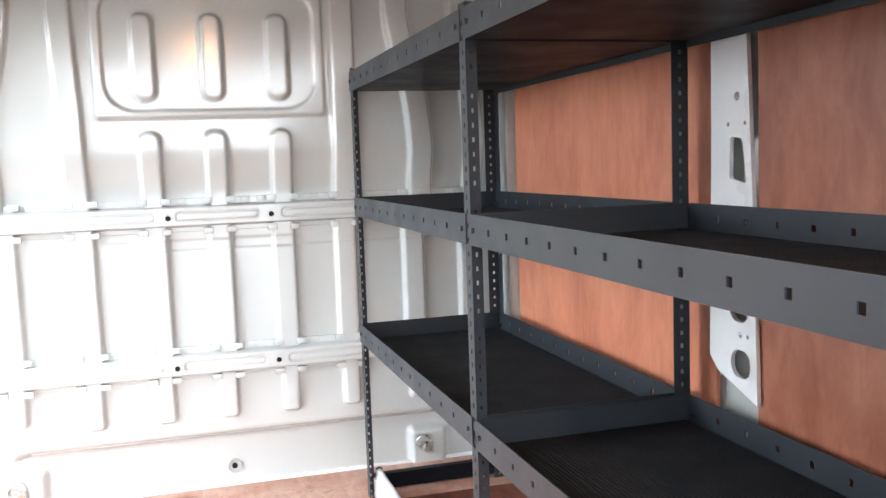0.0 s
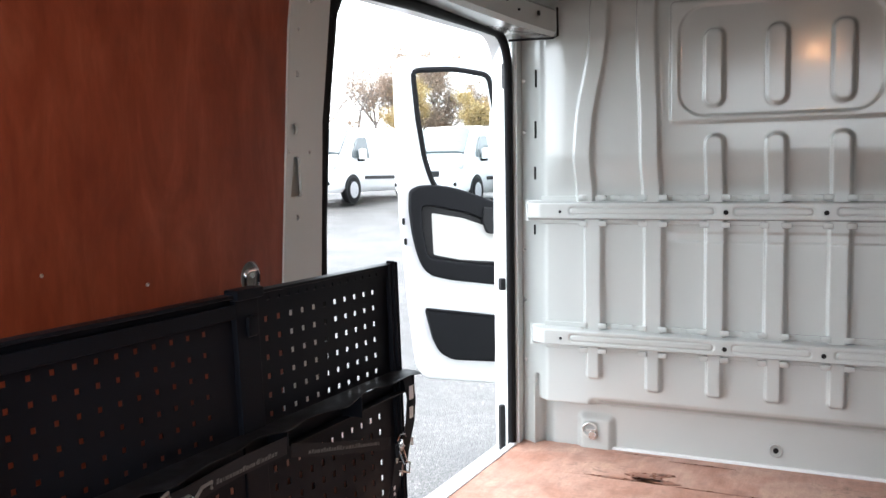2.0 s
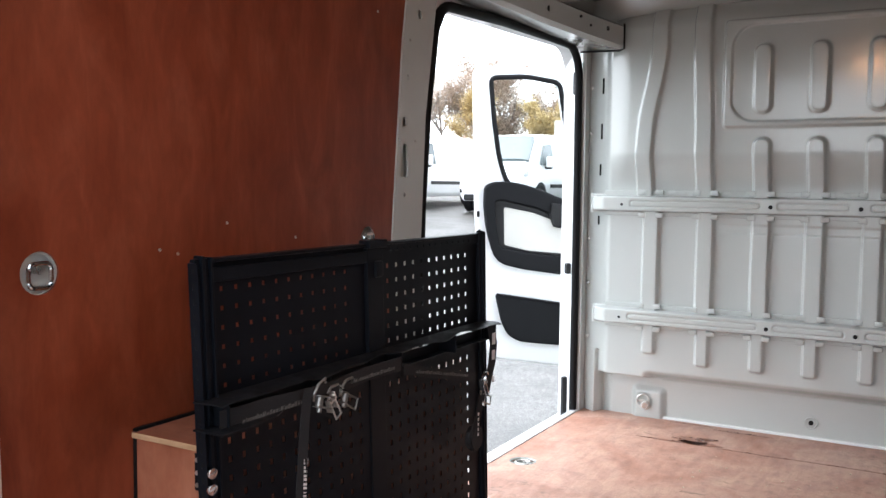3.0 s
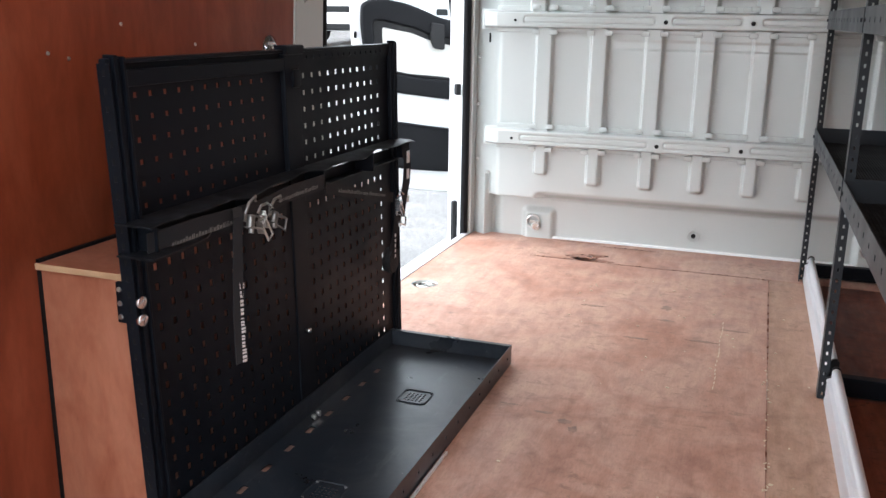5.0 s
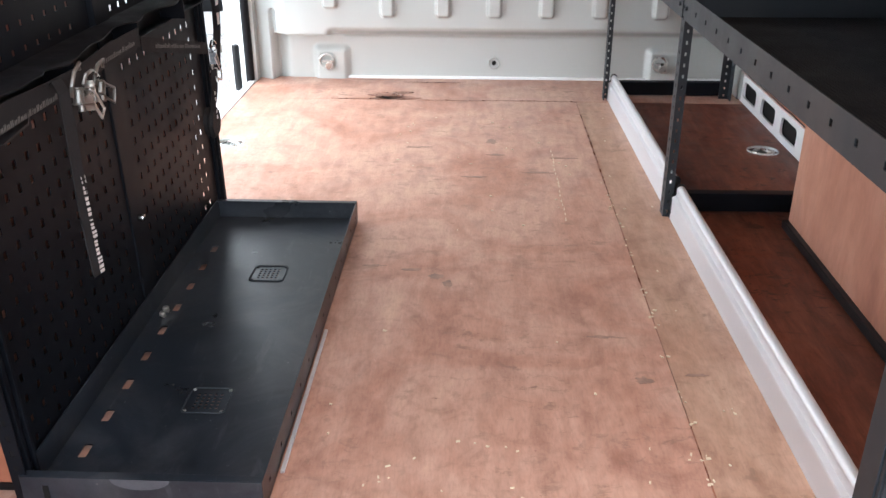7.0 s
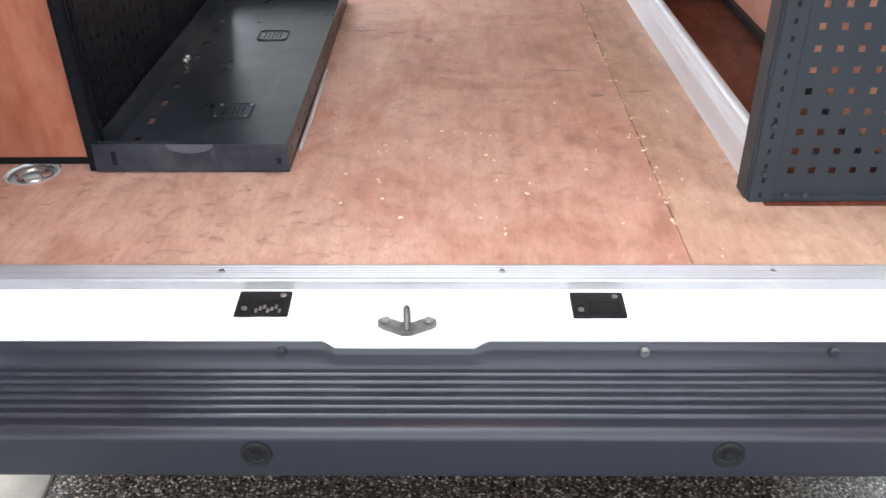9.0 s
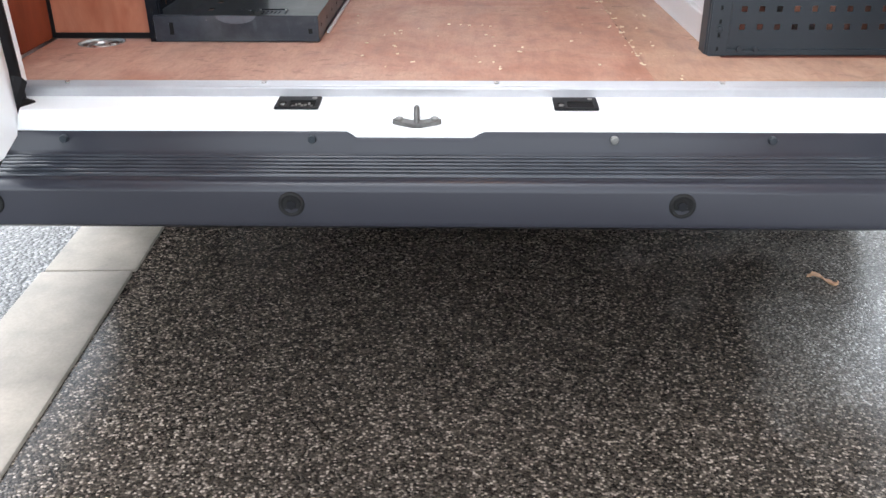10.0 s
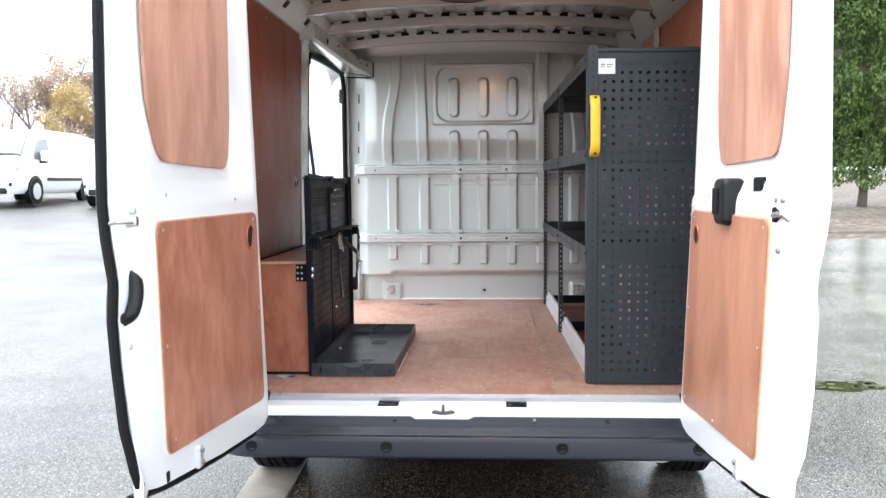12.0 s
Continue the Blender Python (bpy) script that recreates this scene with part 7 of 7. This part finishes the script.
    part("grille", boxes(((2.36, -0.42, 0.66), (2.51, 0.42, 0.84), 0.05)), TRIM_BLACK, van, "dark front grille")
    part("bumper", boxes(((2.30, -0.68, 0.28), (2.515, 0.68, 0.44), 0.04)), TRIM_BLACK, van)
    part("number_plate", boxes(((2.512, -0.26, 0.50), (2.522, 0.26, 0.60))), PAPER, van, smooth=False)
    part("wiper", boxes(((1.70, -0.6, 1.335), (1.73, 0.5, 1.355), 0.008)), TRIM_BLACK, van)
    van.matrix_basis = pose(loc[0], loc[1], ground_z(loc[0], loc[1]) - 0.005, 0, 0, turn)
    return van


first = parked_van((-12.6, 20.6), 272, "white panel van parked on the gravel, nose outwards")
for x, y, turn in ((-9.30, 20.9, 272), (-6.7, 21.3, 273), (-15.6, 20.3, 271)):
    copy_thing(first, pose(x, y, ground_z(x, y) - 0.005, 0, 0, turn))

# low dark car and a truck far behind the row
box_van = thing("far_truck", (-11.5, 33, 0), "white box truck standing behind the row of vans", "truck")
part("truck_body", boxes(((-13.2, 32.0, 1.2), (-9.6, 36.5, 3.4), 0.05), ((-13.0, 31.0, 0.9), (-9.8, 32.2, 2.6), 0.2)), WHITE, box_van)
part("truck_glass", boxes(((-12.7, 30.95, 1.8), (-10.1, 31.02, 2.4), 0.02)), WINDSCREEN, box_van)
part("truck_underside", boxes(((-12.9, 31.2, 0.0), (-9.9, 36.0, 1.15), 0.05)), TRIM_BLACK, box_van)


def tree(name, loc, height, spread, leaf, seed, leaves, label, size=0.14, lean=0.0):
    """Tapered trunk, limbs that fork three times, and a loose crown of small leaves with gaps."""
    rnd = random.Random(seed)
    root = thing(name, loc, label, "tree", "yard trees")
    bm = bmesh.new()
    tips = []

    def limb(p, d, length, r, depth):
        pts, rad = [p], [r]
        n = 4
        q = Vector(p)
        for i in range(n):
            d = (d + Vector((rnd.uniform(-1, 1), rnd.uniform(-1, 1), rnd.uniform(-0.4, 0.7))) * 0.16).normalized()
            q = q + d * length / n
            pts.append(q.copy())
            rad.append(r * (1 - 0.55 * (i + 1) / n))
            if depth > 0 and i >= 1:
                tips.append((q.copy(), depth))
        tube(bm, pts, rad, 6 if depth < 1 else 4)
        if depth < 3:
            for k in range(rnd.randint(3, 5) if depth else rnd.randint(6, 8)):
                at = rnd.uniform(0.3, 1.0)
                i = min(n, max(1, int(at * n)))
                a = rnd.uniform(0, 2 * math.pi)
                side = Vector((math.cos(a), math.sin(a), rnd.uniform(0.25, 1.1))) * spread
                limb(pts[i].copy(), (d * 0.55 + side).normalized(), length * rnd.uniform(0.42, 0.62), rad[i] * 0.55, depth + 1)
    limb(Vector(loc), Vector((lean, 0, 1)), height * 0.62, height * 0.013, 0)
    part("trunk", bm, BARK, root)
    verts, faces = [], []
    tips = [t for t in tips if t[1] >= 1]
    for i in range(leaves):
        c, depth = tips[rnd.randrange(len(tips))]
        c = c + Vector((rnd.gauss(0, 1), rnd.gauss(0, 1), rnd.gauss(0, 0.8))) * height * 0.028
        u = Vector((rnd.gauss(0, 1), rnd.gauss(0, 1), rnd.gauss(0, 1))).normalized()
        v = u.cross(Vector((rnd.gauss(0, 1), rnd.gauss(0, 1), rnd.gauss(0, 1)))).normalized()
        s = size * rnd.uniform(0.5, 1.2)
        k = len(verts)
        verts += [c - u * s, c + v * s * 0.55, c + u * s, c - v * s * 0.55]
        faces.append((k, k + 1, k + 2, k + 3))
    raw("crown", verts, faces, leaf, root, smooth=False, kind="stuff")
    return root


def at_angle(left, dist, x0=0.2, y0=-1.0):
    a = radians(left)
    x, y = x0 - dist * math.sin(a), y0 + dist * math.cos(a)
    return (x, y, ground_z(x, y) - 0.05)


bare = "nearly bare grey-brown tree behind the parked vans"
tree("bare_tree", at_angle(34.5, 44), 6.6, 0.8, LEAF_BROWN, 8, 900, bare, 0.045)
tree("bare_tree", at_angle(32.6, 44), 7.0, 0.75, LEAF_BROWN, 1, 1400, bare, 0.045)
tree("bare_tree", at_angle(30.9, 42), 6.4, 0.8, LEAF_BROWN, 2, 2400, bare, 0.045)
tree("bare_tree", at_angle(29.2, 43), 7.4, 0.75, LEAF_BROWN, 3, 6000, "tall thinning russet tree behind the parked vans", 0.048)
tree("autumn_tree", at_angle(27.4, 44), 7.8, 0.8, LEAF_BROWN, 6, 17000, "tall russet autumn tree behind the parked vans", 0.05)
tree("autumn_tree", at_angle(26.6, 41), 5.2, 0.85, LEAF_GOLD, 4, 12000, "golden autumn tree with thinning leaves", 0.05)
tree("autumn_tree", at_angle(24.7, 45), 7.4, 0.85, LEAF_BROWN, 7, 19000, "russet autumn tree with a full crown", 0.055)
tree("autumn_tree", at_angle(23.5, 39), 4.6, 0.7, LEAF_GOLD, 5, 12000, "small yellow autumn tree behind the parked vans", 0.05)
tree("autumn_tree", at_angle(22.4, 44), 5.4, 0.85, LEAF_BROWN, 9, 12000, "low russet autumn tree with a full crown", 0.052)

# low shrub and fence line behind the vans
verts, faces = [], []
rnd = random.Random(4)
for i in range(9000):
    left = rnd.uniform(17, 40)
    x, y, z = at_angle(left, 40 + rnd.gauss(0, 1.0))
    c = Vector((x, y, z + abs(rnd.gauss(0.5, 0.55 + 0.35 * math.sin(left * 1.7)))))
    u = Vector((rnd.gauss(0, 1), rnd.gauss(0, 1), rnd.gauss(0, 1))).normalized()
    v = u.cross(Vector((rnd.gauss(0, 1), rnd.gauss(0, 1), rnd.gauss(0, 1)))).normalized()
    k = len(verts)
    s = rnd.uniform(0.06, 0.16)
    verts += [c - u * s, c + v * s * 0.6, c + u * s, c - v * s * 0.6]
    faces.append((k, k + 1, k + 2, k + 3))
under_growth = raw("undergrowth", verts, faces, LEAF_BROWN, None, "tangle of brown scrub behind the yard", smooth=False, kind="stuff")
under_growth["category"] = "scrub"

# tall conifer hedge on the far side of the yard
hedge = thing("hedge", (9.5, 19.5, ground_z(9.5, 19.5)), "tall dense green conifer hedge beside the yard", "hedge")
rnd = random.Random(9)
verts, faces = [], []
HX0, HX1, HY = 6.6, 16.0, 19.5
for i in range(95000):
    x = rnd.uniform(HX0, HX1)
    g = ground_z(x, HY)
    h = rnd.uniform(0.55, 1.0) ** 0.8 * 1.0
    z = g + 0.55 + 0.5 * noise.noise(Vector((x * 1.1, 0.0, 3.0))) + (7.9 + 0.5 * math.sin(x * 1.3)) * rnd.random() ** 0.9
    lump = 0.8 * noise.noise(Vector((x * 0.8, z * 0.9, 1.0))) + 0.4 * noise.noise(Vector((x * 2.3, z * 2.6, 4.0)))
    y = HY + lump + abs(rnd.gauss(0, 0.22))
    c = Vector((x, y, z))
    u = Vector((rnd.gauss(0, 0.5), rnd.gauss(-0.3, 0.5), rnd.gauss(0.75, 0.4))).normalized()
    v = u.cross(Vector((rnd.gauss(0, 1), rnd.gauss(0, 1), rnd.gauss(0, 1)))).normalized()
    s = rnd.uniform(0.035, 0.085)
    k = len(verts)
    verts += [c - u * s, c + v * s * 0.42, c + u * s, c - v * s * 0.42]
    faces.append((k, k + 1, k + 2, k + 3))
raw("foliage", verts, faces, LEAF_GREEN, hedge, smooth=False, kind="stuff")
# solid dark box fills the hedge, standing in for shade between the leaves
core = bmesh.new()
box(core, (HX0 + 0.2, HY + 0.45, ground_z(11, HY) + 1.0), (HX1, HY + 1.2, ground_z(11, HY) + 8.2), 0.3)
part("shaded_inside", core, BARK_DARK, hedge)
for x in (6.9, 7.7, 8.5, 9.4, 10.3, 11.4, 12.6, 13.8):
    bm = bmesh.new()
    g = ground_z(x, HY)
    tube(bm, [(x, HY + 0.4, g - 0.1), (x + 0.05, HY + 0.4, g + 0.6), (x + 0.02, HY + 0.45, g + 1.6)], [0.13, 0.10, 0.09], 8)
    part("trunk", bm, BARK_DARK, hedge)
edge_stone = thing("kerb", (8, 13, 0), "low concrete edging across the far yard", "kerb", kind="structure")
bm = bmesh.new()
n = 16
secs = []
for i in range(n + 1):
    x = 0.95 + 20 * i / n
    g = ground_z(x, 13)
    secs.append([(x, 12.93, g - 0.05), (x, 13.03, g - 0.05), (x, 13.03, g + 0.05), (x, 12.93, g + 0.05)])
loft(bm, secs)
part("edging_strip", bm, CONCRETE, edge_stone)

# puddle with moss on the asphalt and a fallen leaf
puddle = thing("puddle", (2.22, 2.5, GZ), "shallow mossy puddle on the asphalt", "puddle")
wet = surface("puddle_water", (0.05, 0.05, 0.025), 0.04, var=0.3, scale=6, bumps=0.0, rvar=0.02)
bm = bmesh.new()
pts = []
for i in range(40):
    a = 2 * math.pi * i / 40
    k = 0.8 + 0.45 * noise.noise(Vector((math.cos(a) * 1.5, math.sin(a) * 1.5, 7.0)))
    pts.append((2.25 + 0.3 * k * math.cos(a), 2.52 + 0.20 * k * math.sin(a)))
prism(bm, pts, "z", GZ + 0.0015, GZ + 0.004)
part("water_film", bm, wet, puddle, smooth=False)
moss = surface("moss", (0.07, 0.075, 0.02), 0.85, var=0.4, scale=25, fine=160, bumps=0.7)
rnd = random.Random(2)
bm = bmesh.new()
for i in range(30):
    a, r = rnd.uniform(0, 6.28), rnd.random() ** 0.5
    disc(bm, (2.24 + 0.24 * r * math.cos(a), 2.5 + 0.12 * r * math.sin(a), GZ + 0.004), rnd.uniform(0.012, 0.04), 0.006, "z", 9, 0.002)
part("moss_patch", bm, moss, puddle)

leaf_thing = thing("fallen_leaf", (0.76, 0.307, GZ), "curled brown fallen leaf on the wet asphalt", "leaf")
bm = bmesh.new()
secs = []
for i in range(15):
    t = i / 14
    w = 0.0125 * math.sin(math.pi * t) ** 0.6 * (1 + 0.32 * math.sin(i * 1.9)) + 0.0012
    x = 0.732 + 0.060 * t
    y = 0.322 - 0.026 * t + 0.004 * math.sin(t * 6)
    z = GZ + 0.007 + 0.006 * math.sin(t * 5.5)
    lift = 0.008 * (0.4 + t)
    secs.append([(x - 0.004 * math.sin(i), y - w, z + lift), (x, y, z), (x + 0.003 * math.sin(i * 1.3), y + w, z + lift * 0.5), (x, y + w, z + lift * 0.5 - 0.0012), (x, y, z - 0.0012), (x, y - w, z + lift - 0.0012)])
loft(bm, secs)
part("blade", bm, FALLEN, leaf_thing)
